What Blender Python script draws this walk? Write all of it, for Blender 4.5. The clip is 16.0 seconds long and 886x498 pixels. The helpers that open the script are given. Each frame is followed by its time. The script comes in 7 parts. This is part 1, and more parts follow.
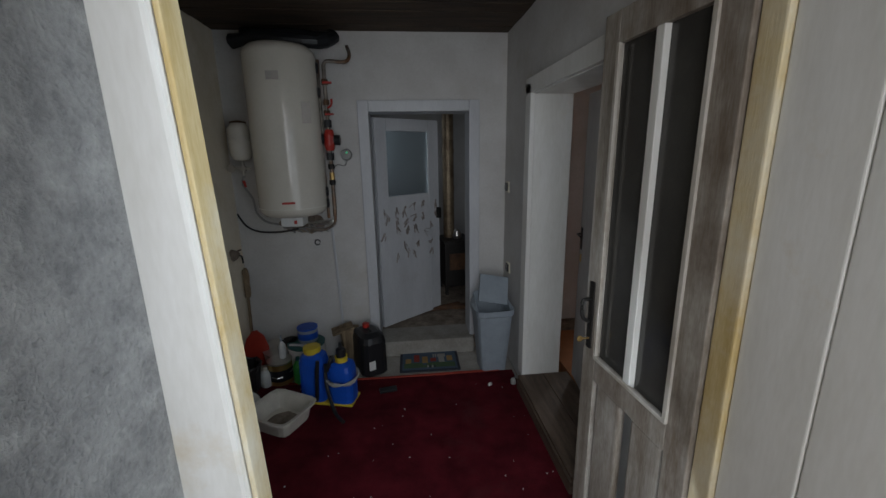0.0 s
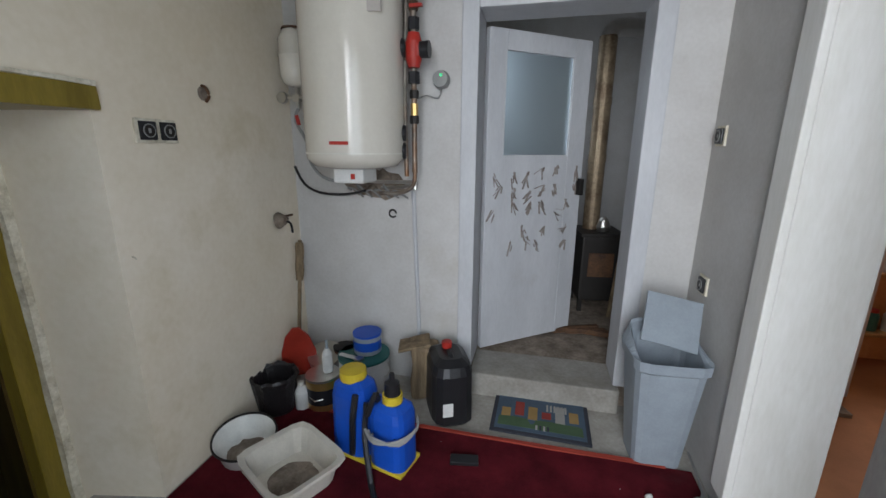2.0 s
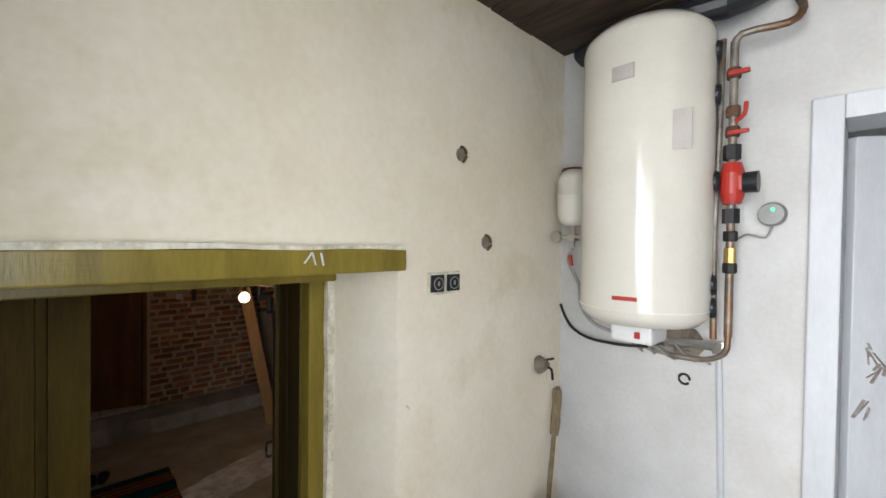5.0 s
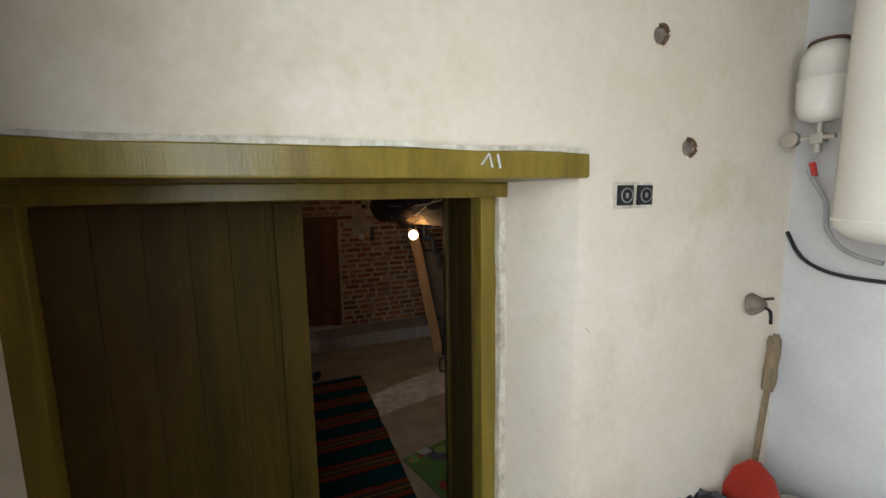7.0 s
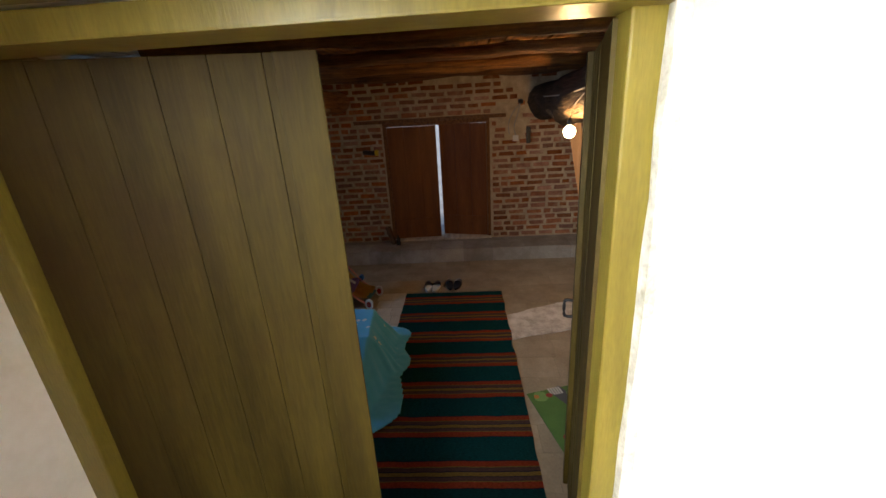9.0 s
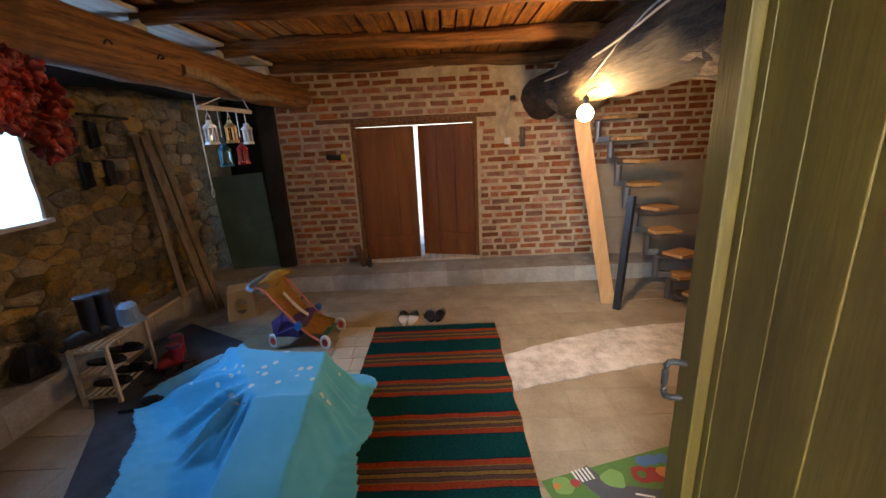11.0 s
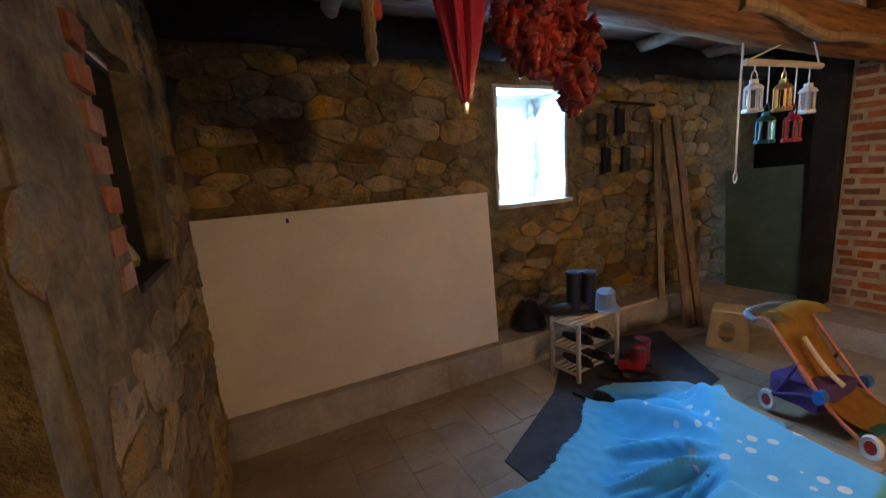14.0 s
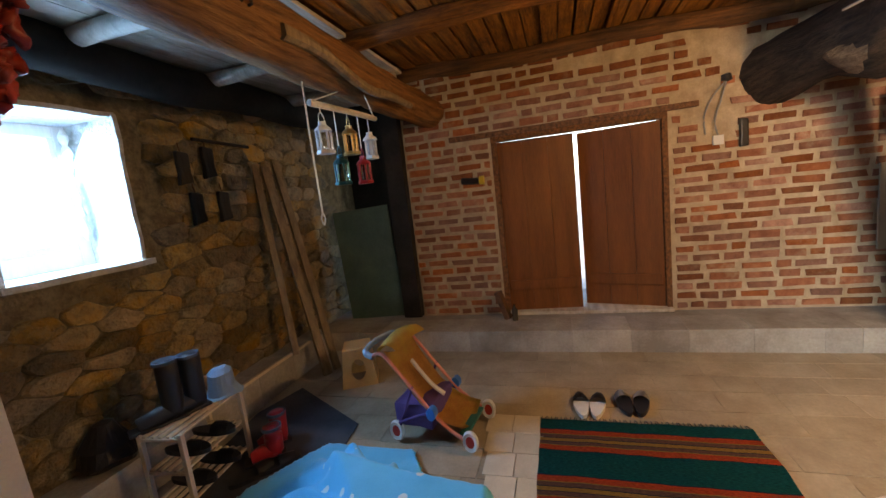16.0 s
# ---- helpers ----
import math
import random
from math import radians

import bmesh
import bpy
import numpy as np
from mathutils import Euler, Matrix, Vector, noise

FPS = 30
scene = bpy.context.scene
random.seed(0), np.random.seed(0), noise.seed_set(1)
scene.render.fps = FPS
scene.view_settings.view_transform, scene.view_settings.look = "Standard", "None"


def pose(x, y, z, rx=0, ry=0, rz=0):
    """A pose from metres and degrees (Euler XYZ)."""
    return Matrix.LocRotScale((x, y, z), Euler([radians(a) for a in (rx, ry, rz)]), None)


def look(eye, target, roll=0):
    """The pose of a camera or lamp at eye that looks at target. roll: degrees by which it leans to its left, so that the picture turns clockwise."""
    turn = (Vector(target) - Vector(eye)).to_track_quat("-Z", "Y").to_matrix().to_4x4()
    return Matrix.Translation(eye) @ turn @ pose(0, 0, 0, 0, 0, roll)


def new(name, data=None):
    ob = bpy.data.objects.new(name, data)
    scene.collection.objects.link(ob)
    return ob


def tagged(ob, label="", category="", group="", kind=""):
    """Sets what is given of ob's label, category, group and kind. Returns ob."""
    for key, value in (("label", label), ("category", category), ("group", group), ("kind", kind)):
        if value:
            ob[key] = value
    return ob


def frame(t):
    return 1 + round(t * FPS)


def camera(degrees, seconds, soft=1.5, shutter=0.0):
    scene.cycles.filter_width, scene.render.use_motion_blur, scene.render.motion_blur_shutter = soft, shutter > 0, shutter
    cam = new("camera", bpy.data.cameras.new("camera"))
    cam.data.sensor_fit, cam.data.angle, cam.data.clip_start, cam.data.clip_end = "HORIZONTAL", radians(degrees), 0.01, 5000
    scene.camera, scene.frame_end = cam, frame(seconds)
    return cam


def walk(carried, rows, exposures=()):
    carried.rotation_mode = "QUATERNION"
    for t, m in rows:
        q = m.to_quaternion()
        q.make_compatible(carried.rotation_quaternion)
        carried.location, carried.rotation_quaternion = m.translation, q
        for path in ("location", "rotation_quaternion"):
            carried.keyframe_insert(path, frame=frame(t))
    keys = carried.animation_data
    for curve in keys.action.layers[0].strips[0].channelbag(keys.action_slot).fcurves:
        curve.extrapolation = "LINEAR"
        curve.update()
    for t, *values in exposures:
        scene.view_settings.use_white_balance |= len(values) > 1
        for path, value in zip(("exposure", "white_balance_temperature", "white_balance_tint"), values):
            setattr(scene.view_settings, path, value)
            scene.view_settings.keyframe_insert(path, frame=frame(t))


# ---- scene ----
cam = camera(95.5, 16.0)
PATH = [
    (0, (-0.37, 0.56, 1.641), (-0.185, 2.495, 1.17), -1.0),
    (0.5, (-0.319, 0.914, 1.532), (-0.116, 2.822, 0.969), -4.0),
    (1, (-0.276, 1.188, 1.408), (-0.279, 3.125, 0.911), -3.7),
    (1.5, (-0.221, 1.453, 1.366), (-0.426, 3.375, 0.856), -0.6),
    (2, (-0.294, 1.669, 1.315), (-0.737, 3.558, 0.828), 0.4),
    (2.5, (-0.447, 1.875, 1.287), (-1.326, 3.586, 0.737), -2.1),
    (3, (-0.493, 1.823, 1.318), (-1.93, 3.127, 0.833), -1.8),
    (3.5, (-0.54, 1.733, 1.331), (-2.3, 2.585, 0.91), -2.3),
    (4, (-0.544, 1.763, 1.372), (-2.242, 2.763, 1.026), -1.4),
    (4.2, (-0.542, 1.792, 1.422), (-2.158, 2.943, 1.169), -0.1),
    (6.3, (-0.528, 1.869, 1.541), (-1.943, 3.28, 1.63), 1.5),
    (6.5, (-0.531, 1.848, 1.506), (-2.132, 3.045, 1.502), 0.9),
    (7, (-0.648, 1.839, 1.376), (-2.489, 2.573, 1.11), -0.9),
    (7.5, (-0.858, 1.913, 1.289), (-2.704, 2.448, 0.737), -2.5),
    (8, (-0.934, 2.007, 1.29), (-2.831, 2.177, 0.678), -1.2),
    (8.5, (-1.081, 2.173, 1.278), (-2.952, 2.076, 0.579), -3.5),
    (8.7, (-1.112, 2.205, 1.257), (-2.991, 2.087, 0.583), -3.6),
    (10.8, (-1.925, 2.248, 0.953), (-3.827, 2.188, 0.338), -2.3),
    (11, (-1.981, 2.213, 0.897), (-3.904, 2.183, 0.347), -2.8),
    (11.5, (-2.148, 2.132, 0.876), (-4.055, 1.944, 0.303), -4.6),
    (12, (-2.325, 2.1, 0.846), (-4.185, 1.631, 0.279), -5.7),
    (12.1, (-2.341, 2.064, 0.847), (-4.172, 1.523, 0.251), -4.4),
    (12.2, (-2.337, 2.043, 0.842), (-4.145, 1.382, 0.301), -5.5),
    (12.5, (-2.288, 2.117, 0.836), (-3.889, 1.047, 0.296), -5.2),
    (12.7, (-2.281, 2.177, 0.805), (-3.737, 0.892, 0.326), -5.9),
    (13, (-2.357, 2.013, 0.803), (-3.651, 0.561, 0.335), -5.3),
    (13.5, (-2.434, 1.907, 0.72), (-3.499, 0.242, 0.413), -3.9),
    (14, (-2.457, 1.837, 0.707), (-3.309, 0.065, 0.341), -4.1),
    (14.5, (-2.536, 1.81, 0.676), (-3.36, 0.022, 0.322), -5.1),
    (15, (-2.722, 1.825, 0.598), (-3.692, 0.094, 0.344), -3.2),
    (15.5, (-2.981, 1.743, 0.62), (-4.476, 0.447, 0.332), -4.2),
    (16, (-2.983, 1.729, 0.666), (-4.879, 1.163, 0.371), -6.6),
]
LIGHTING = (
    (0.0, -3.5, 6100, 10), (0.5, -3.05, 6400, 10), (1.0, -2.25, 6150, 10), (1.5, -2.0, 5950, 10), (2.0, -1.7, 6050, 10), (2.5, -1.5, 6200, 10),
    (3.5, -0.7, 6350, 10), (4.2, -0.6, 6300, 10), (6.3, -0.9, 6300, 10), (7.0, -0.65, 6250, 10), (7.5, -0.7, 6100, 10), (8.0, -0.3, 5900, 10),
    (8.5, 0.45, 6300, 10), (10.8, 2.6, 6200, 10), (12.5, 2.7, 6100, 10), (14.0, 2.9, 6400, 10), (16.0, 2.8, 6800, 10))
walk(cam, [(t, look(eye, target, roll)) for t, eye, target, roll in PATH], LIGHTING)

# ---- light ----
BF = -0.70        # barn floor
world = bpy.data.worlds.new("world")
scene.world = world
world.use_nodes = True
wn = world.node_tree
sky = wn.nodes.new("ShaderNodeTexSky")
sky.sky_type, sky.sun_disc = "NISHITA", False
sky.sun_elevation, sky.sun_rotation = radians(40), radians(150)
wn.nodes["Background"].inputs[1].default_value = 0.12
wn.links.new(sky.outputs[0], wn.nodes["Background"].inputs[0])
sun_data = bpy.data.lights.new("sun", "SUN")
sun_data.energy, sun_data.angle, sun_data.color = 1.2, radians(10), (1.0, 0.95, 0.88)
sun = new("sun", sun_data)
sun.matrix_basis = look((0, 0, 10), (-5.5, 2.5, 2.0))


def area(name, eye, target, w, h, watts, colour):
    d = bpy.data.lights.new(name, "AREA")
    d.shape, d.size, d.size_y, d.energy, d.color = "RECTANGLE", w, h, watts, colour
    o = new(name, d)
    o.matrix_basis = look(eye, target)
    return o


area("entrance_daylight", (-0.14, 1.28, 1.22), (-1.25, 2.9, 0.35), 0.95, 1.7, 70, (0.86, 0.94, 1.0))
area("yard_daylight", (-0.45, -0.9, 1.7), (0.15, 1.2, 1.2), 1.4, 2.0, 350, (1.0, 0.98, 0.95))
area("barn_window_daylight", (-4.40, -1.10, 0.90), (-4.10, 0.6, -0.55), 0.66, 0.78, 17, (0.28, 0.56, 1.0))
area("back_room_window_daylight", (-0.88, 5.3, 1.7), (0.6, 5.2, 1.2), 0.8, 0.9, 11, (0.9, 0.95, 1.0))
area("kitchen_window_daylight", (1.61, 4.39, 1.64), (1.3, 2.0, 1.0), 0.3, 0.38, 80, (1.0, 0.97, 0.92))
bulb_data = bpy.data.lights.new("bulb_light", "POINT")
bulb_data.energy, bulb_data.shadow_soft_size, bulb_data.color = 11.5, 0.04, (1.0, 0.56, 0.23)
new("bulb_light", bulb_data).location = (-4.56, 3.076, 0.978)


# ---- materials ----
def material(name, a, b, rough=0.7, scale=6.0, fine=60.0, bump=0.15, metal=0.0, stretch=(1, 1, 1), vary=0.0, stain=None, stain_at=0.62,
             spec=0.4, emit=0.0, alpha_glass=False, sheen=0.0, distance=0.01):
    """Two-scale noise between the colours a and b; stain: a third colour in large soft blots; vary: brightness change from object to object."""
    m = bpy.data.materials.new(name)
    m.use_nodes = True
    t = m.node_tree
    p = t.nodes["Principled BSDF"]
    L = t.links.new
    co = t.nodes.new("ShaderNodeTexCoord")
    mp = t.nodes.new("ShaderNodeMapping")
    mp.inputs["Scale"].default_value = stretch
    geo = t.nodes.new("ShaderNodeNewGeometry")
    L(geo.outputs["Position"], mp.inputs[0])
    n1 = t.nodes.new("ShaderNodeTexNoise")
    n1.inputs["Scale"].default_value, n1.inputs["Detail"].default_value, n1.inputs["Roughness"].default_value = scale, 6, 0.62
    n2 = t.nodes.new("ShaderNodeTexNoise")
    n2.inputs["Scale"].default_value, n2.inputs["Detail"].default_value = fine, 4
    L(mp.outputs[0], n1.inputs[0])
    L(mp.outputs[0], n2.inputs[0])
    add = t.nodes.new("ShaderNodeMath")
    add.operation = "MULTIPLY_ADD"
    add.inputs[1].default_value = 0.35
    L(n2.outputs[0], add.inputs[0])
    L(n1.outputs[0], add.inputs[2])
    ramp = t.nodes.new("ShaderNodeValToRGB")
    ramp.color_ramp.elements[0].position, ramp.color_ramp.elements[1].position = 0.5, 0.86
    ramp.color_ramp.elements[0].color, ramp.color_ramp.elements[1].color = (*a, 1), (*b, 1)
    L(add.outputs[0], ramp.inputs[0])
    out = ramp.outputs[0]
    if stain:
        n3 = t.nodes.new("ShaderNodeTexNoise")
        n3.inputs["Scale"].default_value, n3.inputs["Detail"].default_value, n3.inputs["Roughness"].default_value = scale * 0.35, 8, 0.7
        off = t.nodes.new("ShaderNodeVectorMath")
        off.inputs[1].default_value = (3.1, 7.7, 1.3)
        L(geo.outputs["Position"], off.inputs[0])
        L(off.outputs[0], n3.inputs[0])
        r3 = t.nodes.new("ShaderNodeValToRGB")
        r3.color_ramp.elements[0].position, r3.color_ramp.elements[1].position = stain_at - 0.1, stain_at + 0.12
        L(n3.outputs[0], r3.inputs[0])
        mx = t.nodes.new("ShaderNodeMix")
        mx.data_type = "RGBA"
        mx.inputs[7].default_value = (*stain, 1)
        L(r3.outputs[0], mx.inputs[0])
        L(out, mx.inputs[6])
        out = mx.outputs[2]
    if vary:
        oi = t.nodes.new("ShaderNodeObjectInfo")
        hsv = t.nodes.new("ShaderNodeHueSaturation")
        mr = t.nodes.new("ShaderNodeMapRange")
        mr.inputs[3].default_value, mr.inputs[4].default_value = 1 - vary, 1 + vary
        L(oi.outputs["Random"], mr.inputs[0])
        L(mr.outputs[0], hsv.inputs["Value"])
        mr2 = t.nodes.new("ShaderNodeMapRange")
        mr2.inputs[3].default_value, mr2.inputs[4].default_value = 1 + vary * 0.5, 1 - vary * 0.5
        fr = t.nodes.new("ShaderNodeMath")
        fr.operation = "FRACT"
        ml = t.nodes.new("ShaderNodeMath")
        ml.operation = "MULTIPLY"
        ml.inputs[1].default_value = 7.31
        L(oi.outputs["Random"], ml.inputs[0])
        L(ml.outputs[0], fr.inputs[0])
        L(fr.outputs[0], mr2.inputs[0])
        L(mr2.outputs[0], hsv.inputs["Saturation"])
        L(out, hsv.inputs["Color"])
        out = hsv.outputs[0]
    L(out, p.inputs["Base Color"])
    p.inputs["Roughness"].default_value = rough
    p.inputs["Metallic"].default_value = metal
    p.inputs["Specular IOR Level"].default_value = spec
    if sheen:
        p.inputs["Sheen Weight"].default_value = sheen
    if bump:
        bm = t.nodes.new("ShaderNodeBump")
        bm.inputs["Strength"].default_value, bm.inputs["Distance"].default_value = bump, distance
        L(add.outputs[0], bm.inputs["Height"])
        L(bm.outputs[0], p.inputs["Normal"])
    if emit:
        p.inputs["Emission Color"].default_value, p.inputs["Emission Strength"].default_value = (*b, 1), emit
    return m


def plain(name, c, rough=0.5, metal=0.0, **k):
    return material(name, tuple(v * 0.82 for v in c), c, rough, k.pop("scale", 9.0), k.pop("fine", 120.0), k.pop("bump", 0.06), metal, **k)


def glass(name, colour=(1, 1, 1), rough=0.0):
    m = bpy.data.materials.new(name)
    m.use_nodes = True
    p = m.node_tree.nodes["Principled BSDF"]
    p.inputs["Base Color"].default_value = (*colour, 1)
    p.inputs["Roughness"].default_value = rough
    p.inputs["Transmission Weight"].default_value = 1.0
    p.inputs["IOR"].default_value = 1.45
    return m


M = {}
M["plaster"] = material("plaster", (0.72, 0.635, 0.49), (0.82, 0.745, 0.62), 0.85, 2.0, 40, 0.12, stain=(0.55, 0.46, 0.27), stain_at=0.62)
M["plaster_white"] = material("plaster_white", (0.49, 0.475, 0.455), (0.59, 0.58, 0.565), 0.8, 3, 60, 0.08, stain=(0.44, 0.41, 0.35), stain_at=0.66)
M["rough_render"] = material("rough_render", (0.20, 0.20, 0.20), (0.36, 0.36, 0.35), 0.9, 13, 90, 1.0, distance=0.03)
M["white_paint"] = material("white_paint", (0.67, 0.655, 0.61), (0.78, 0.77, 0.74), 0.5, 3, 40, 0.10, stretch=(2.2, 2.2, 0.5), stain=(0.55, 0.43, 0.24), stain_at=0.70)
M["grey_paint"] = material("grey_paint", (0.455, 0.465, 0.485), (0.545, 0.555, 0.575), 0.45, 3, 45, 0.07, stretch=(2, 2, 0.6), stain=(0.36, 0.34, 0.31), stain_at=0.70)
M["dirty_paint"] = material("dirty_paint", (0.38, 0.345, 0.29), (0.58, 0.55, 0.50), 0.55, 4, 40, 0.12, stretch=(3, 3, 0.7), stain=(0.22, 0.16, 0.10), stain_at=0.6)
M["olive_paint"] = material("olive_paint", (0.16, 0.115, 0.014), (0.25, 0.185, 0.026), 0.33, 4, 50, 0.15, stretch=(4, 4, 0.6), stain=(0.14, 0.10, 0.04), stain_at=0.68)
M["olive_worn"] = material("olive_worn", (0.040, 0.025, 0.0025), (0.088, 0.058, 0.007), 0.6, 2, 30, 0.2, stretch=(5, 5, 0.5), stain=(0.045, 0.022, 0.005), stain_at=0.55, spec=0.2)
M["flake"] = material("flake", (0.55, 0.50, 0.38), (0.78, 0.74, 0.62), 0.8, 25, 120, 0.4, stain=(0.30, 0.26, 0.18), stain_at=0.6)
M["old_wood"] = material("old_wood", (0.07, 0.028, 0.010), (0.27, 0.12, 0.042), 0.7, 4, 36, 0.6, stretch=(0.8, 9, 9), vary=0.2)
M["beam_wood"] = material("beam_wood", (0.085, 0.034, 0.009), (0.36, 0.17, 0.055), 0.75, 4, 38, 0.9, stretch=(0.5, 9, 9), stain=(0.05, 0.026, 0.012), stain_at=0.60, distance=0.025)
M["dark_log"] = material("dark_log", (0.010, 0.008, 0.006), (0.085, 0.060, 0.040), 0.8, 5, 28, 0.9, stretch=(0.8, 6, 6), distance=0.03)
M["joist_wood"] = material("joist_wood", (0.055, 0.022, 0.007), (0.27, 0.125, 0.04), 0.75, 4, 38, 0.9, stretch=(9, 0.5, 9), vary=0.3, stain=(0.035, 0.018, 0.009), stain_at=0.60, distance=0.025)
M["ceiling_plank"] = material("ceiling_plank", (0.075, 0.030, 0.009), (0.34, 0.16, 0.05), 0.75, 5, 40, 0.7, stretch=(0.6, 7, 7), vary=0.25, stain=(0.04, 0.02, 0.01), stain_at=0.60, distance=0.02)
# bare wood, made paler to carry the bulb's light in its colour
M["lit_peeled_wood"] = material("lit_peeled_wood", (0.16, 0.10, 0.05), (0.46, 0.34, 0.20), 0.8, 7, 40, 1.0, stretch=(1.2, 5, 5), stain=(0.07, 0.045, 0.025), stain_at=0.55, distance=0.03)
M["pale_boards"] = material("pale_boards", (0.30, 0.26, 0.20), (0.55, 0.50, 0.42), 0.8, 3, 30, 0.3, stretch=(0.8, 8, 8), stain=(0.75, 0.72, 0.65), stain_at=0.6)
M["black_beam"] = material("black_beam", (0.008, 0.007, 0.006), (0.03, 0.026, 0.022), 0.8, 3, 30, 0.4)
M["door_wood"] = material("door_wood", (0.12, 0.038, 0.007), (0.22, 0.080, 0.017), 0.5, 2, 30, 0.2, stretch=(4, 4, 0.5), stain=(0.05, 0.018, 0.008), stain_at=0.68)
M["pine"] = material("pine", (0.34, 0.185, 0.07), (0.48, 0.285, 0.12), 0.5, 3, 40, 0.12, stretch=(8, 8, 0.8))
M["dull_plank"] = material("dull_plank", (0.12, 0.085, 0.05), (0.30, 0.22, 0.13), 0.75, 3, 40, 0.3, stretch=(8, 8, 0.6))
M["brick"] = material("brick", (0.185, 0.066, 0.032), (0.325, 0.14, 0.072), 0.85, 14, 90, 0.6, vary=0.40, stain=(0.40, 0.29, 0.19), stain_at=0.65)
M["mortar"] = material("mortar", (0.36, 0.285, 0.185), (0.53, 0.435, 0.30), 0.9, 9, 80, 0.7, stain=(0.26, 0.20, 0.14), stain_at=0.6)
M["stone"] = material("stone", (0.085, 0.066, 0.036), (0.31, 0.24, 0.125), 0.6, 13, 60, 1.0, vary=0.5, stain=(0.34, 0.20, 0.055), stain_at=0.55, distance=0.04, spec=0.5)
M["stone_mortar"] = material("stone_mortar", (0.10, 0.078, 0.040), (0.25, 0.195, 0.105), 0.85, 12, 50, 1.0, stain=(0.045, 0.034, 0.02), stain_at=0.58, distance=0.03)
M["paving"] = material("paving", (0.25, 0.205, 0.14), (0.37, 0.31, 0.22), 0.62, 4, 60, 0.2, vary=0.10, stain=(0.20, 0.155, 0.10), stain_at=0.62)
M["joint"] = material("joint", (0.24, 0.20, 0.14), (0.35, 0.295, 0.21), 0.9, 9, 70, 0.3)
M["concrete"] = material("concrete", (0.26, 0.24, 0.21), (0.42, 0.40, 0.36), 0.85, 4, 60, 0.4, vary=0.15, stain=(0.2, 0.18, 0.15), stain_at=0.63)
M["cement_patch"] = material("cement_patch", (0.34, 0.31, 0.27), (0.60, 0.57, 0.52), 0.85, 12, 70, 0.4, stain=(0.72, 0.70, 0.66), stain_at=0.58)
M["carpet"] = material("carpet", (0.045, 0.004, 0.007), (0.105, 0.010, 0.016), 0.95, 5, 240, 0.5, stain=(0.075, 0.02, 0.022), stain_at=0.66, spec=0.1)
M["carpet_edge"] = plain("carpet_edge", (0.36, 0.05, 0.03), 0.9)
M["boiler_white"] = material("boiler_white", (0.60, 0.565, 0.49), (0.655, 0.62, 0.545), 0.13, 3, 60, 0.0)
M["ivory"] = plain("ivory", (0.70, 0.68, 0.60), 0.4)
M["chrome"] = plain("chrome", (0.62, 0.60, 0.56), 0.28, 0.95)
M["brass"] = plain("brass", (0.62, 0.42, 0.16), 0.35, 0.9)
M["iron"] = plain("iron", (0.035, 0.032, 0.03), 0.55, 0.6, bump=0.2)
M["rust"] = material("rust", (0.05, 0.028, 0.018), (0.15, 0.075, 0.035), 0.8, 12, 80, 0.4)
M["black_plastic"] = plain("black_plastic", (0.016, 0.016, 0.018), 0.38)
M["black_rubber"] = plain("black_rubber", (0.014, 0.015, 0.018), 0.45)
M["red_paint"] = plain("red_paint", (0.42, 0.03, 0.02), 0.4)
M["hose_grey"] = plain("hose_grey", (0.30, 0.30, 0.29), 0.5)
M["blue_plastic"] = plain("blue_plastic", (0.014, 0.085, 0.50), 0.36, bump=0.03)
M["yellow_plastic"] = plain("yellow_plastic", (0.66, 0.50, 0.035), 0.4)
M["grey_plastic"] = plain("grey_plastic", (0.30, 0.34, 0.38), 0.42)
M["tub_plastic"] = plain("tub_plastic", (0.66, 0.62, 0.54), 0.5)
M["dirt"] = material("dirt", (0.13, 0.10, 0.075), (0.30, 0.25, 0.20), 0.9, 12, 60, 0.5)
M["enamel"] = plain("enamel", (0.76, 0.76, 0.72), 0.22)
M["red_dustpan"] = plain("red_dustpan", (0.36, 0.035, 0.02), 0.45)
M["black_bag"] = plain("black_bag", (0.02, 0.017, 0.018), 0.35, bump=0.5, scale=25.0)
M["paper_white"] = plain("paper_white", (0.70, 0.70, 0.68), 0.6)
M["teal_plastic"] = plain("teal_plastic", (0.02, 0.12, 0.11), 0.4)
M["green_plastic"] = plain("green_plastic", (0.06, 0.36, 0.07), 0.35)
M["board_white"] = material("board_white", (0.62, 0.57, 0.49), (0.74, 0.69, 0.61), 0.55, 2, 90, 0.05)
M["green_board"] = material("green_board", (0.055, 0.10, 0.075), (0.10, 0.16, 0.125), 0.6, 3, 60, 0.1)
M["hardboard"] = material("hardboard", (0.24, 0.19, 0.13), (0.34, 0.28, 0.20), 0.6, 3, 90, 0.1)
M["stair_steel"] = plain("stair_steel", (0.16, 0.165, 0.17), 0.45, 0.7)
M["cream_tile"] = plain("cream_tile", (0.56, 0.50, 0.38), 0.4, vary=0.15)
M["clear_glass"] = glass("clear_glass")
M["frosted_glass"] = glass("frosted_glass", (0.72, 0.84, 0.90), 0.45)
# opaque near-black stand-in for glass, smooth and not see-through
M["dark_glass"] = plain("dark_glass", (0.055, 0.052, 0.047), 0.16, bump=0.02)
M["dark_ceiling"] = material("dark_ceiling", (0.022, 0.014, 0.009), (0.075, 0.048, 0.028), 0.75, 3, 30, 0.4, stretch=(0.8, 8, 8))
M["threshold_wood"] = material("threshold_wood", (0.055, 0.037, 0.026), (0.15, 0.105, 0.075), 0.6, 3, 40, 0.2, stretch=(8, 0.8, 8))
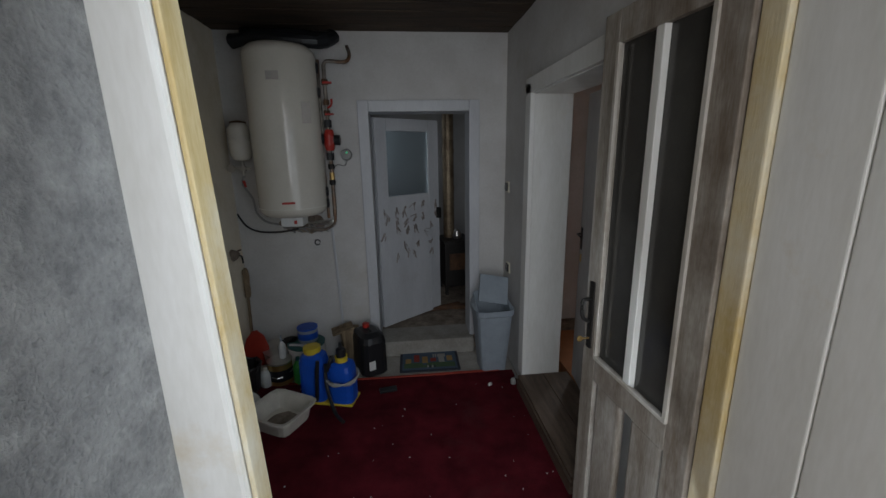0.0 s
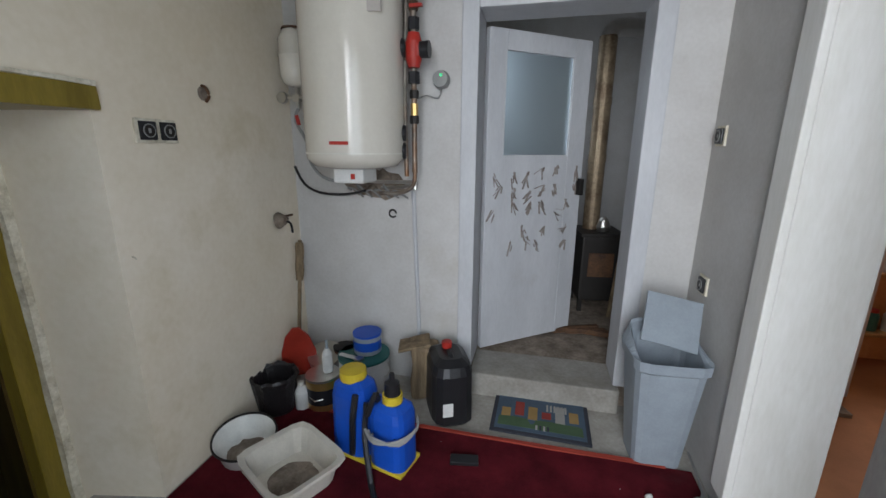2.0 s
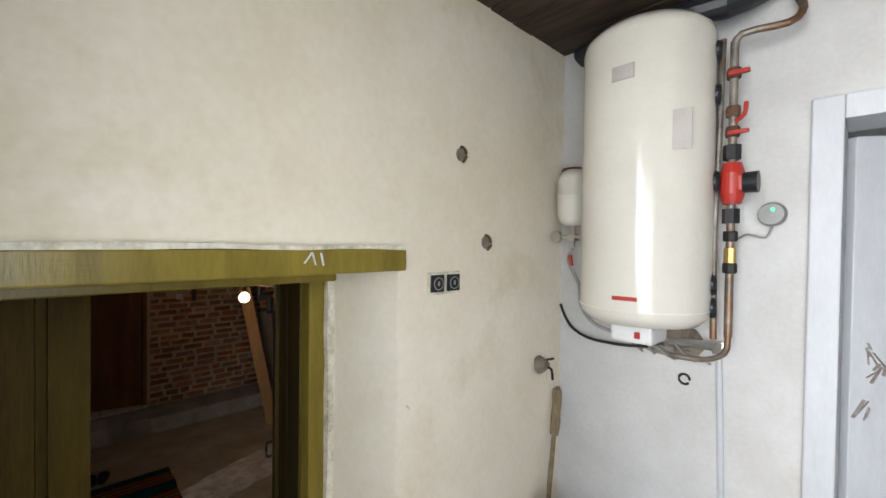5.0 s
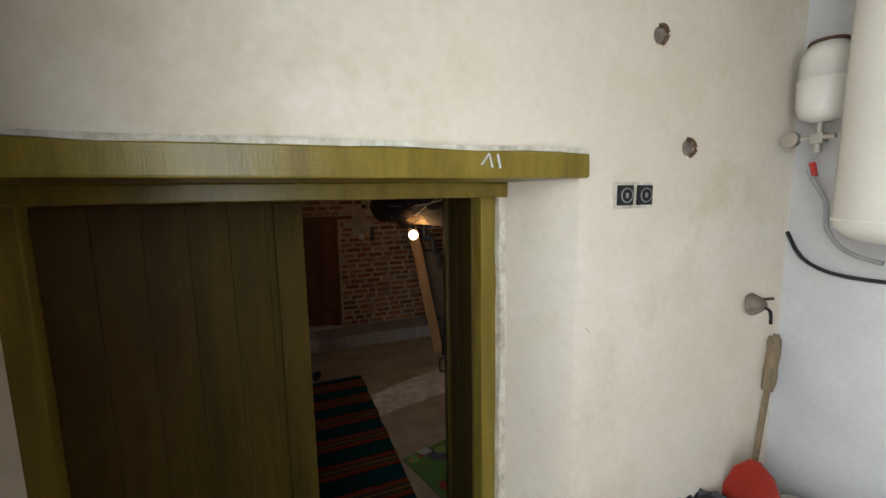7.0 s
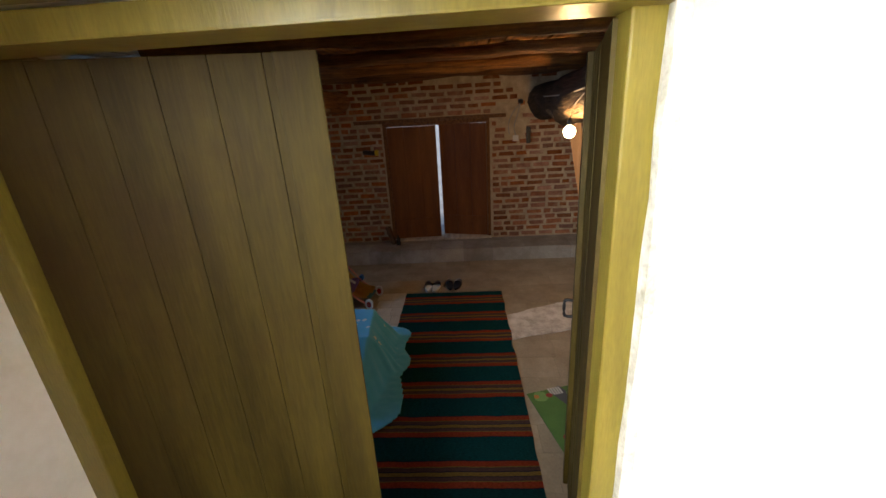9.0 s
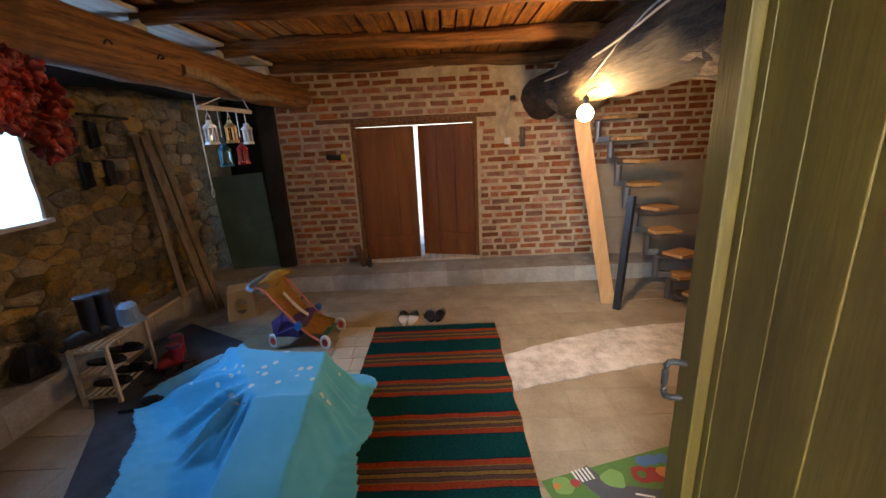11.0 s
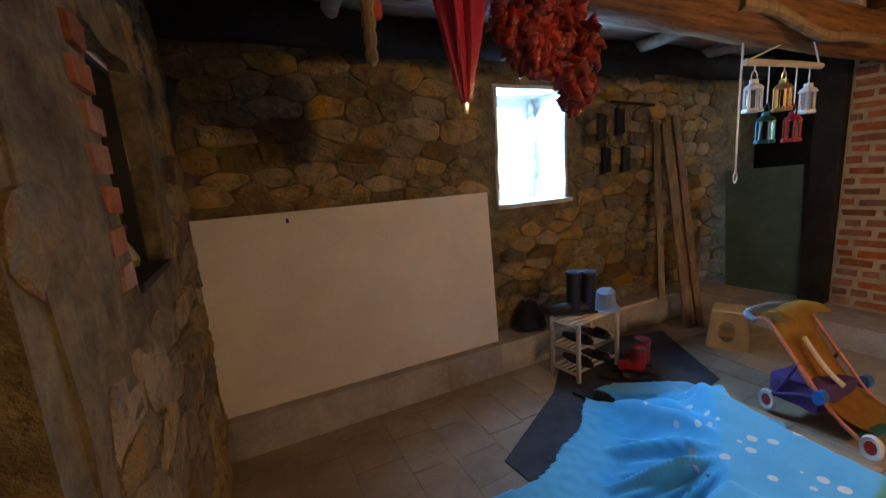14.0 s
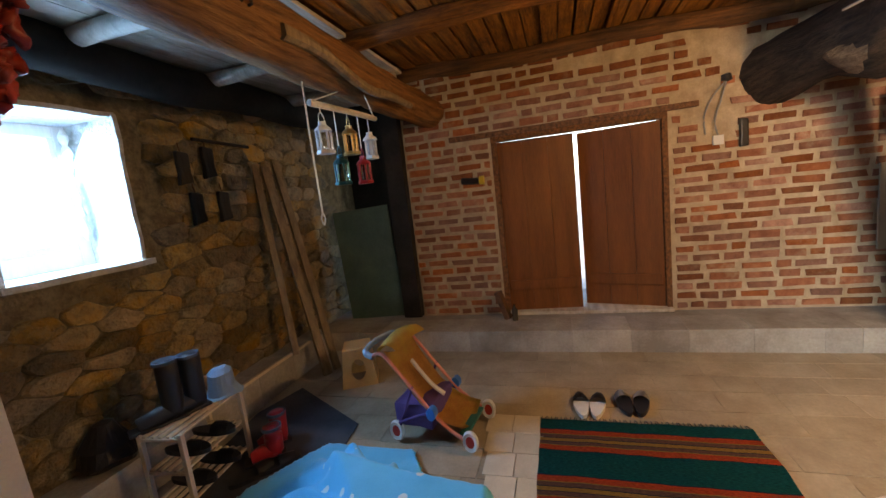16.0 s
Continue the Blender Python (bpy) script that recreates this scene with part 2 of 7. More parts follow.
M["kitchen_orange"] = material("kitchen_orange", (0.52, 0.24, 0.09), (0.68, 0.36, 0.16), 0.8, 3, 50, 0.1)
M["terracotta"] = plain("terracotta", (0.40, 0.17, 0.07), 0.7)


# ---- mesh helpers ----
def part(name, bm, mat, parent=None, label="", smooth=False, mats=()):
    me = bpy.data.meshes.new(name)
    if smooth:
        for f in bm.faces:
            f.smooth = True
    bm.to_mesh(me)
    bm.free()
    me.materials.append(M[mat])
    for extra in mats:
        me.materials.append(M[extra])
    o = new(name, me)
    if parent:
        o.parent = parent
    if label:
        o["label"] = label
    return o


def thing(name, label, category, at=(0, 0, 0), rz=0, group="", kind=""):
    o = new(name)
    o.empty_display_size = 0.1
    o.matrix_basis = pose(*at, 0, 0, rz)
    return tagged(o, label, category, group, kind)


def structure(name, bm, mat, label, category="structure", smooth=False):
    o = part(name, bm, mat, None, "", smooth)
    return tagged(o, label, category, "", "structure")


def box(x0, x1, y0, y1, z0, z1, bevel=0.0, bm=None, m=None):
    b = bmesh.new()
    bmesh.ops.create_cube(b, size=1, matrix=Matrix.Translation(((x0 + x1) / 2, (y0 + y1) / 2, (z0 + z1) / 2)) @ Matrix.Diagonal((abs(x1 - x0), abs(y1 - y0), abs(z1 - z0), 1)))
    if bevel:
        bmesh.ops.bevel(b, geom=b.edges[:], offset=bevel, segments=2, affect="EDGES", profile=0.6)
    if m:
        b.transform(m)
    return join(bm, b)


def join(bm, b):
    if bm is None:
        return b
    me = bpy.data.meshes.new("t")
    b.to_mesh(me)
    b.free()
    bm.from_mesh(me)
    bpy.data.meshes.remove(me)
    return bm


def lathe(profile, n=32, m=None, bm=None):
    """Turns (radius, z) pairs round the z axis."""
    b = bmesh.new()
    rings = []
    for r, z in profile:
        if r < 1e-5:
            rings.append([b.verts.new((0, 0, z))])
        else:
            rings.append([b.verts.new((r * math.cos(2 * math.pi * i / n), r * math.sin(2 * math.pi * i / n), z)) for i in range(n)])
    for p, q in zip(rings, rings[1:]):
        if len(p) == 1 and len(q) == 1:
            continue
        for i in range(n):
            k = (i + 1) % n
            if len(p) == 1:
                b.faces.new((p[0], q[k], q[i]))
            elif len(q) == 1:
                b.faces.new((p[i], p[k], q[0]))
            else:
                b.faces.new((p[i], p[k], q[k], q[i]))
    bmesh.ops.recalc_face_normals(b, faces=b.faces)
    if m:
        b.transform(m)
    return join(bm, b)


def tube(points, r=0.01, n=10, bm=None, smooth=3, taper=None, wobble=0.0):
    """A round bar along points (Catmull-Rom between them when smooth > 1)."""
    pts = [Vector(p) for p in points]
    path = []
    for i in range(len(pts) - 1):
        p0, p1, p2, p3 = pts[max(i - 1, 0)], pts[i], pts[i + 1], pts[min(i + 2, len(pts) - 1)]
        for k in range(smooth):
            u = k / smooth
            if smooth == 1:
                path.append(p1)
            else:
                path.append(0.5 * ((2 * p1) + (p2 - p0) * u + (2 * p0 - 5 * p1 + 4 * p2 - p3) * u * u + (3 * p1 - p0 - 3 * p2 + p3) * u ** 3))
    path.append(pts[-1])
    b = bmesh.new()
    rings = []
    up = Vector((0, 0, 1))
    for i, p in enumerate(path):
        d = (path[min(i + 1, len(path) - 1)] - path[max(i - 1, 0)]).normalized()
        side = d.cross(up)
        if side.length < 0.05:
            side = d.cross(Vector((1, 0, 0)))
        side.normalize()
        top = side.cross(d).normalized()
        u = i / max(len(path) - 1, 1)
        rr = r * (1 + ((taper or 1) - 1) * u)
        ring = []
        for j in range(n):
            a = 2 * math.pi * j / n
            q = rr * (1 + wobble * noise.noise(p * 3 + Vector((math.cos(a), math.sin(a), 0))))
            ring.append(b.verts.new(p + side * (q * math.cos(a)) + top * (q * math.sin(a))))
        rings.append(ring)
    for p, q in zip(rings, rings[1:]):
        for i in range(n):
            k = (i + 1) % n
            b.faces.new((p[i], p[k], q[k], q[i]))
    b.faces.new(rings[0][::-1])
    b.faces.new(rings[-1])
    bmesh.ops.recalc_face_normals(b, faces=b.faces)
    return join(bm, b)


def bar(a, c, w, d, bevel=0.003, bm=None):
    """A square bar from a to c, w wide and d deep."""
    a, c = Vector(a), Vector(c)
    q = (c - a).to_track_quat("Z", "Y").to_matrix().to_4x4()
    return box(-w / 2, w / 2, -d / 2, d / 2, 0, (c - a).length, bevel, bm, Matrix.Translation(a) @ q)


def rough_up(bm, amount, size, cuts=0):
    if cuts:
        bmesh.ops.subdivide_edges(bm, edges=bm.edges[:], cuts=cuts, use_grid_fill=True)
    for v in bm.verts:
        v.co += amount * Vector(noise.noise_vector(v.co * size))
    return bm


def log(a, c, r, name, mat, label, category="beam", wobble=0.18, n=14, sway=0.03, flat=1.0, kind="structure"):
    a, c = Vector(a), Vector(c)
    pts = [a.lerp(c, i / 12) + sway * Vector(noise.noise_vector(a.lerp(c, i / 12) * 1.3)) for i in range(13)]
    b = tube(pts, r, n, smooth=3, wobble=wobble)
    if flat != 1.0:
        z = (a.z + c.z) / 2
        for v in b.verts:
            v.co.z = z + (v.co.z - z) * flat
    o = part(name, b, mat, None, "", True)
    return tagged(o, label, category, "", kind)


# ---- vestibule shell ----
floor_v = structure("floor_vestibule", box(-1.9, 0.75, 1.2, 3.70, -0.12, 0.0), "concrete", "bare grey concrete vestibule floor", "floor")
carpet_bm = box(-1.60, 0.40, 1.25, 3.27, 0.003, 0.014)
structure("carpet_floor", carpet_bm, "carpet", "dark red worn carpet with crumbs on it", "carpet")
structure("trim_carpet", rough_up(box(-1.25, 0.30, 3.262, 3.285, 0.003, 0.02), 0.006, 20, 6), "carpet_edge", "frayed red carpet edge", "trim")

# wall with the low olive door to the barn: opening from y 1.22 to 2.55, head at z 1.415
W0, W1 = -2.15, -1.62
ww = box(W0, W1, -0.55, 0.24, -0.9, 2.6)
box(W0, W1, 0.66, 1.05, -0.9, 2.6, 0, ww)
box(W0, W1, 0.24, 0.66, -0.9, 0.49, 0, ww)
box(W0, W1, 0.24, 0.66, 1.08, 2.6, 0, ww)
box(-1.96, W1, 0.24, 0.66, 0.49, 1.08, 0, ww)
box(W0, W1, 2.70, 3.90, -0.9, 2.6, 0, ww)
box(W0, W1, 1.05, 2.70, 1.425, 2.6, 0, ww)
for y_out, y_in in ((1.08, 1.17), (2.665, 2.592)):
    s = 1 if y_in > y_out else -1
    y_far = 1.05 if s > 0 else 2.70
    rv = bmesh.new()
    lo = [rv.verts.new((x, y, -0.9)) for x, y in ((W1, y_far), (W1, y_out), (-1.97, y_in), (W0, y_in), (W0, y_far))]
    hi = [rv.verts.new((v.co.x, v.co.y, 1.425)) for v in lo]
    for i in range(5):
        rv.faces.new((lo[i], lo[(i + 1) % 5], hi[(i + 1) % 5], hi[i]))
    rv.faces.new(hi)
    bmesh.ops.recalc_face_normals(rv, faces=rv.faces)
    join(ww, rv)
structure("wall_west", ww, "plaster", "thick cream plastered wall with yellow stains and chips", "wall")
# boiler wall, with the doorway to the back room
wn_bm = box(-1.62, -0.68, 3.70, 3.90, -0.1, 2.6)
box(0.22, 0.75, 3.70, 3.90, -0.1, 2.6, 0, wn_bm)
box(-0.68, 0.22, 3.70, 3.90, 2.01, 2.6, 0, wn_bm)
structure("wall_north", wn_bm, "plaster_white", "white plastered wall with scuffs and pipe marks", "wall")
# wall to the kitchen
we = box(0.43, 0.67, 3.07, 3.70, -0.1, 2.6)
box(0.43, 0.67, 0.2, 2.12, -0.1, 2.6, 0, we)
box(0.43, 0.67, 2.12, 3.07, 2.0, 2.6, 0, we)
structure("wall_east", we, "plaster_white", "white plastered wall beside the kitchen door", "wall")
# entrance wall
ws = box(-1.62, -0.88, 0.85, 1.02, -0.1, 2.6)
box(-1.0, -0.885, 1.02, 1.40, -0.1, 2.6, 0, ws)
box(-0.90, 0.43, 1.30, 1.47, 2.32, 2.6, 0, ws)
structure("wall_south", ws, "rough_render", "grey roughcast outer wall beside the entrance", "wall")
box_c = box(-1.62, 0.43, 1.3, 3.70, 2.50, 2.6)
structure("ceiling_vestibule", join(box_c, box(-1.62, -0.88, 0.85, 1.3, 2.50, 2.6)), "dark_ceiling", "dark board ceiling", "ceiling")
cv = None
for i in range(15):
    y = 1.5 + i * 0.147
    cv = box(-1.62, 0.43, y, y + 0.14, 2.468 + random.uniform(-0.004, 0.004), 2.497, 0.003, cv)
structure("ceiling_boards", cv, "dark_ceiling", "dark stained ceiling boards on beams", "ceiling")

# outside the entrance
structure("ground", box(-300, 300, -300, 300, -1.2, -0.95), "concrete", "grey yard ground round the house", "ground")
structure("pavement", box(-1.62, 2.5, -4.0, 1.30, -0.95, -0.05), "concrete", "grey concrete terrace outside the entrance", "pavement")

# back room behind the grey door
structure("floor_back_room", box(-0.95, 1.2, 3.70, 6.4, 0.0, 0.12), "dirt", "dirty cement floor of the back room", "floor")
br = box(-1.05, -0.95, 3.9, 6.4, 0, 1.2)
box(-1.05, -0.95, 3.9, 4.8, 1.2, 2.7, 0, br)
box(-1.05, -0.95, 5.8, 6.4, 1.2, 2.7, 0, br)
box(-1.05, -0.95, 4.8, 5.8, 2.25, 2.7, 0, br)
box(-1.05, 1.3, 6.4, 6.5, 0, 2.7, 0, br)
box(0.75, 1.3, 3.9, 6.4, 0, 2.7, 0, br)
structure("wall_back_room", br, "plaster_white", "white back room walls", "wall")
structure("ceiling_back_room", box(-1.05, 1.3, 3.9, 6.5, 2.7, 2.8), "plaster_white", "white back room ceiling", "ceiling")

# kitchen beyond the right-hand door
kb = box(0.67, 3.4, 4.4, 4.5, 0, 1.42)
box(0.67, 1.42, 4.4, 4.5, 1.42, 1.86, 0, kb)
box(1.80, 3.4, 4.4, 4.5, 1.42, 1.86, 0, kb)
box(0.67, 3.4, 4.4, 4.5, 1.86, 2.6, 0, kb)
box(3.4, 3.5, 1.2, 4.5, 0, 2.6, 0, kb)
box(0.67, 3.5, 1.1, 1.2, 0, 2.6, 0, kb)
structure("wall_kitchen", kb, "kitchen_orange", "orange painted kitchen walls", "wall")
structure("ceiling_kitchen", box(0.67, 3.5, 1.2, 4.5, 2.5, 2.6), "plaster_white", "white kitchen ceiling", "ceiling")
structure("floor_kitchen", box(0.75, 3.5, 1.2, 4.5, 0.0, 0.1), "terracotta", "orange brown kitchen floor", "floor")

# ---- barn shell ----
structure("floor_barn", box(-7.0, -2.1, -0.9, 5.8, BF - 0.2, BF - 0.0035), "joint", "sandy mortar bed under the paving", "floor")
sw = box(-4.07, -2.0, -1.05, -0.58, -0.9, 2.1)
box(-7.4, -4.72, -1.05, -0.58, -0.9, 2.1, 0, sw)
box(-4.72, -4.07, -1.05, -0.58, -0.9, 0.45, 0, sw)
box(-4.72, -4.07, -1.05, -0.58, 1.27, 2.1, 0, sw)
structure("wall_stone", sw, "stone_mortar", "rough dark stone wall with wide mortar", "wall")
bw = box(-6.9, -6.55, 0.40, 1.20, -0.9, 2.1)
box(-6.9, -6.55, 2.57, 5.8, -0.9, 2.1, 0, bw)
box(-6.9, -6.55, 1.20, 2.57, 1.06, 2.1, 0, bw)
box(-6.9, -6.55, 1.20, 2.57, -0.9, -0.53, 0, bw)
structure("wall_brick", bw, "mortar", "red brick wall with thick pale mortar joints", "wall")
# recess wall takes the near-black colour of the wall plate beam
structure("wall_recess", box(-7.4, -7.3, -0.6, 0.5, -0.9, 2.1), "black_beam", "near-black wall of the recess", "wall")
structure("wall_far_side", box(-6.9, -1.62, 5.7, 5.9, -0.9, 2.1), "stone_mortar", "dim stone wall behind the stairs", "wall")
nb = box(-2.17, -1.9, 3.9, 5.8, -0.9, 2.1)
structure("wall_near", nb, "stone_mortar", "dim stone wall beside the barn door", "wall")
structure("ceiling_barn", box(-7.4, -2.0, -1.05, 5.9, 1.78, 1.9), "old_wood", "brown board ceiling of the barn", "ceiling")


# ---- vestibule: doors and frames ----
def loop_boards(x0, x1, n, y0, y1, z0, z1, gap=0.003, bevel=0.004):
    b = None
    w = (x1 - x0) / n
    for i in range(n):
        b = box(x0 + i * w + gap / 2, x0 + (i + 1) * w - gap / 2, y0, y1 + random.uniform(-0.002, 0.002), z0, z1, bevel, b)
    if z1 - z0 > 1:
        b = box(x0 + 0.003, x1 - 0.003, (y0 + y1) / 2 - 0.005, (y0 + y1) / 2 + 0.005, z0 + 0.003, z1 - 0.003, 0, b)
    return b


# grey frame of the back room door
fr = box(-0.68, -0.60, 3.665, 3.90, 0.13, 2.01, 0.006)
box(0.14, 0.22, 3.665, 3.90, 0.13, 2.01, 0.006, fr)
box(-0.60, 0.14, 3.668, 3.90, 1.93, 2.01, 0.006, fr)
structure("door_frame_back", fr, "grey_paint", "grey painted wooden frame of the back room door", "door frame")
structure("step_back", rough_up(box(-0.60, 0.17, 3.62, 3.90, -0.01, 0.128, 0.012), 0.004, 12, 3), "concrete", "low worn concrete step under the grey door", "step")

bd = thing("door", "grey painted door ajar with brown hand smears", "door", (-0.59, 3.90, 0.14), 38)
leaf = box(0, 0.11, -0.02, 0.02, 0, 1.77, 0.004)
box(0.56, 0.68, -0.02, 0.02, 0, 1.77, 0.004, leaf)
box(0.11, 0.56, -0.02, 0.02, 1.67, 1.77, 0.004, leaf)
box(0.11, 0.56, -0.017, 0.017, 0, 1.14, 0.003, leaf)
part("leaf", leaf, "grey_paint", bd)
part("pane", box(0.105, 0.565, -0.004, 0.004, 1.14, 1.67), "frosted_glass", bd, "frosted bluish glass pane").visible_shadow = False
sm = None
rs = random.Random(4)
for r in range(5):
    for c in range(6):
        if r > 2 and rs.random() < 0.55:
            continue
        x, z = 0.07 + c * 0.105 + rs.uniform(-0.03, 0.03), 1.05 - r * 0.105 + rs.uniform(-0.03, 0.03)
        a = rs.uniform(-0.5, 0.5)
        for k in range(5):
            ln = rs.uniform(0.02, 0.075)
            p = Vector((x + rs.uniform(-0.012, 0.014), -0.0225 - 0.0004 * k, z + rs.uniform(-0.02, 0.02)))
            a += rs.uniform(-0.5, 0.5)
            sm = bar(p, p + Vector((math.sin(a) * ln, 0, -math.cos(a) * ln)), rs.uniform(0.008, 0.022), 0.0008, 0, sm)
M["smear"] = material("smear", (0.19, 0.15, 0.125), (0.40, 0.37, 0.35), 0.8, 30, 90, 0.1)
part("smears", sm, "smear", bd, "dried brown hand smears")
part("latch", box(0.64, 0.67, -0.06, 0.0, 0.90, 1.0, 0.006), "iron", bd)

# right-hand wall: kitchen doorway with lining, trim, threshold and door
kf = box(0.405, 0.432, 3.03, 3.13, 0.1, 2.03, 0.004)
box(0.405, 0.432, 2.05, 3.13, 1.97, 2.06, 0.004, kf)
box(0.432, 0.672, 3.03, 3.069, 0.1, 1.97, 0.004, kf)
box(0.432, 0.672, 2.13, 3.03, 1.965, 2.0, 0.004, kf)
box(0.405, 0.672, 2.06, 2.13, 0.1, 1.97, 0.004, kf)
structure("door_frame_kitchen", kf, "white_paint", "white painted kitchen doorway lining", "door frame")
th = loop_boards(0.0, 0.36, 2, 0, 0.92, -0.02, 0.0)
th.transform(pose(0.375, 2.11, 0.112))
box(0.37, 0.39, 2.11, 3.03, 0.0, 0.085, 0.004, th)
structure("threshold_kitchen", th, "threshold_wood", "worn brown wooden threshold step", "threshold")
kd = thing("kitchen_door", "plain pale grey kitchen door slightly ajar", "door", (0.645, 2.14, 0.125), 82)
M["door_grey"] = material("door_grey", (0.29, 0.285, 0.285), (0.39, 0.385, 0.38), 0.5, 3, 45, 0.08, stretch=(2, 2, 0.6), stain=(0.24, 0.22, 0.20), stain_at=0.68)
part("leaf", box(0, 0.845, -0.02, 0.02, 0, 1.83, 0.004), "door_grey", kd)
kh = box(0.79, 0.82, 0.02, 0.026, 0.90, 1.04, 0.003)
tube([(0.805, 0.025, 1.0), (0.805, 0.045, 1.0), (0.79, 0.052, 1.0), (0.73, 0.052, 0.995)], 0.006, 10, kh)
part("handle", kh, "iron", kd, "dark metal handle and plate")
part("keyhole_plate", box(0.79, 0.815, 0.02, 0.025, 0.82, 0.87, 0.003), "brass", kd)

# entrance: lining, post and open glazed door
M["yellowed_wood"] = material("yellowed_wood", (0.50, 0.36, 0.14), (0.70, 0.58, 0.33), 0.6, 3, 40, 0.2, stretch=(5, 5, 0.7), stain=(0.75, 0.72, 0.62), stain_at=0.58)
LEANING = pose(-0.70, 1.4, 0, 0, -2.2, 0) @ pose(0.70, -1.4, 0)
structure("entrance_post", box(-0.875, -0.716, 1.36, 1.47, -0.05, 2.32, 0.012, None, LEANING), "white_paint", "thick white entrance post with yellowed edges", "door frame")
structure("entrance_post_bead", box(-0.714, -0.702, 1.375, 1.45, -0.05, 2.32, 0.004, None, LEANING), "yellowed_wood", "bare yellow wooden bead on the post", "trim")
ln = box(0.0, 1.1, -0.006, 0.006, 0, 2.35)
ln.transform(pose(0.412, 0.25, -0.05, 0, 0, 90))
lining = structure("entrance_lining", ln, "white_paint", "white painted boards with knots lining the entrance", "wall lining")
for k in range(6):
    lb = box(k * 0.1833 + 0.0015, (k + 1) * 0.1833 - 0.0015, -0.012, 0.012 + 0.002 * (k % 2), 0, 2.35, 0.004)
    lb.transform(pose(0.412, 0.25, -0.05, 0, 0, 90))
    part("board", lb, "white_paint", lining)
M["knot"] = material("knot", (0.20, 0.10, 0.04), (0.42, 0.26, 0.12), 0.6, 20, 90, 0.2)
for y, z, r in ((0.80, 1.05, 0.014), (0.72, 1.02, 0.010), (1.02, 1.62, 0.012), (0.93, 0.62, 0.010)):
    kn = lathe([(0, 0.003), (r * 0.7, 0.002), (r, 0.0)], 12, pose(0.3985, y, z, 0, -90, 0))
    part("knot", kn, "knot", lining, "brown wood knot")
structure("entrance_frame", box(0.385, 0.428, 1.352, 1.42, -0.05, 2.32, 0.006), "yellowed_wood", "bare yellow entrance frame strip", "door frame")
ed = thing("entrance_door", "old white glazed entrance door standing open, paint flaking", "door", (0.395, 1.425, 0.02), 94)
st = box(0, 0.09, -0.022, 0.022, 0, 2.05, 0.004)
box(0.485, 0.575, -0.022, 0.022, 0, 2.05, 0.004, st)
box(0.09, 0.485, -0.022, 0.022, 0, 0.16, 0.004, st)
box(0.09, 0.485, -0.022, 0.022, 0.74, 0.84, 0.004, st)
box(0.09, 0.485, -0.022, 0.022, 1.95, 2.05, 0.004, st)
M["door_worn"] = material("door_worn", (0.18, 0.145, 0.11), (0.44, 0.41, 0.365), 0.55, 3, 40, 0.2, stretch=(5, 5, 0.7), stain=(0.10, 0.065, 0.04), stain_at=0.56)
part("door_frame_wood", st, "door_worn", ed)
part("mullion", box(0.27, 0.305, -0.024, 0.024, 0.84, 1.95, 0.004), "white_paint", ed)
bead = None
for x in (0.095, 0.48):
    bead = box(x - 0.008, x + 0.008, 0.018, 0.03, 0.84, 1.95, 0.002, bead)
bead = box(0.09, 0.485, 0.018, 0.03, 0.835, 0.85, 0.002, bead)
part("glazing_bead", bead, "dirty_paint", ed, "worn grey glazing bead")
for x0, x1 in ((0.09, 0.27), (0.305, 0.485)):
    part("pane", box(x0, x1, -0.003, 0.003, 0.84, 1.95), "dark_glass", ed, "dark opaque glass pane")
    part("panel", box(x0 + 0.015, x1 - 0.015, -0.014, 0.014, 0.16, 0.74, 0.012), "door_worn", ed, "worn brown lower panel")
hd = box(0.515, 0.545, 0.022, 0.028, 0.86, 1.13, 0.006)
tube([(0.53, 0.028, 1.06), (0.53, 0.058, 1.06), (0.53, 0.064, 1.03), (0.53, 0.055, 0.985), (0.53, 0.028, 0.97)], 0.007, 10, hd)
part("handle", hd, "iron", ed, "black curved iron handle")
ky = tube([(0.53, 0.028, 0.90), (0.53, 0.055, 0.90)], 0.004, 8, None, 1)
lathe([(0.0, -0.003), (0.012, -0.002), (0.012, 0.002), (0.0, 0.003)], 14, pose(0.53, 0.064, 0.90, 0, 90, 0), ky)
part("key", ky, "brass", ed)

# olive door to the barn
lt = rough_up(box(-1.90, -1.602, 0.90, 2.685, 1.418, 1.492, 0.006), 0.003, 9, 5)
structure("lintel", lt, "olive_paint", "olive yellow painted lintel board with flaking top", "lintel")
structure("lintel_flakes", rough_up(box(-1.622, -1.598, 0.95, 2.68, 1.490, 1.503), 0.007, 30, 14), "flake", "broken plaster edge above the lintel", "trim")
of = box(-2.04, -1.96, 2.512, 2.592, -0.42, 1.40, 0.005)
box(-2.04, -1.96, 1.155, 1.235, -0.42, 1.40, 0.005, of)
box(-2.04, -1.905, 1.155, 2.592, 1.365, 1.417, 0.005, of)
structure("door_frame_olive", of, "olive_paint", "olive painted barn door frame", "door frame")
structure("frame_flakes", rough_up(box(-1.968, -1.93, 2.572, 2.60, -0.42, 1.40), 0.008, 22, 14), "flake", "chipped plaster along the olive frame", "trim")

structure("frame_flakes_far", rough_up(box(-1.640, -1.600, 1.062, 1.088, -0.05, 1.42), 0.010, 18, 14), "flake", "chipped plaster along the far edge of the doorway", "trim")
chalk = thing("chalk_mark", "white scratched strokes on the olive lintel", "mark")
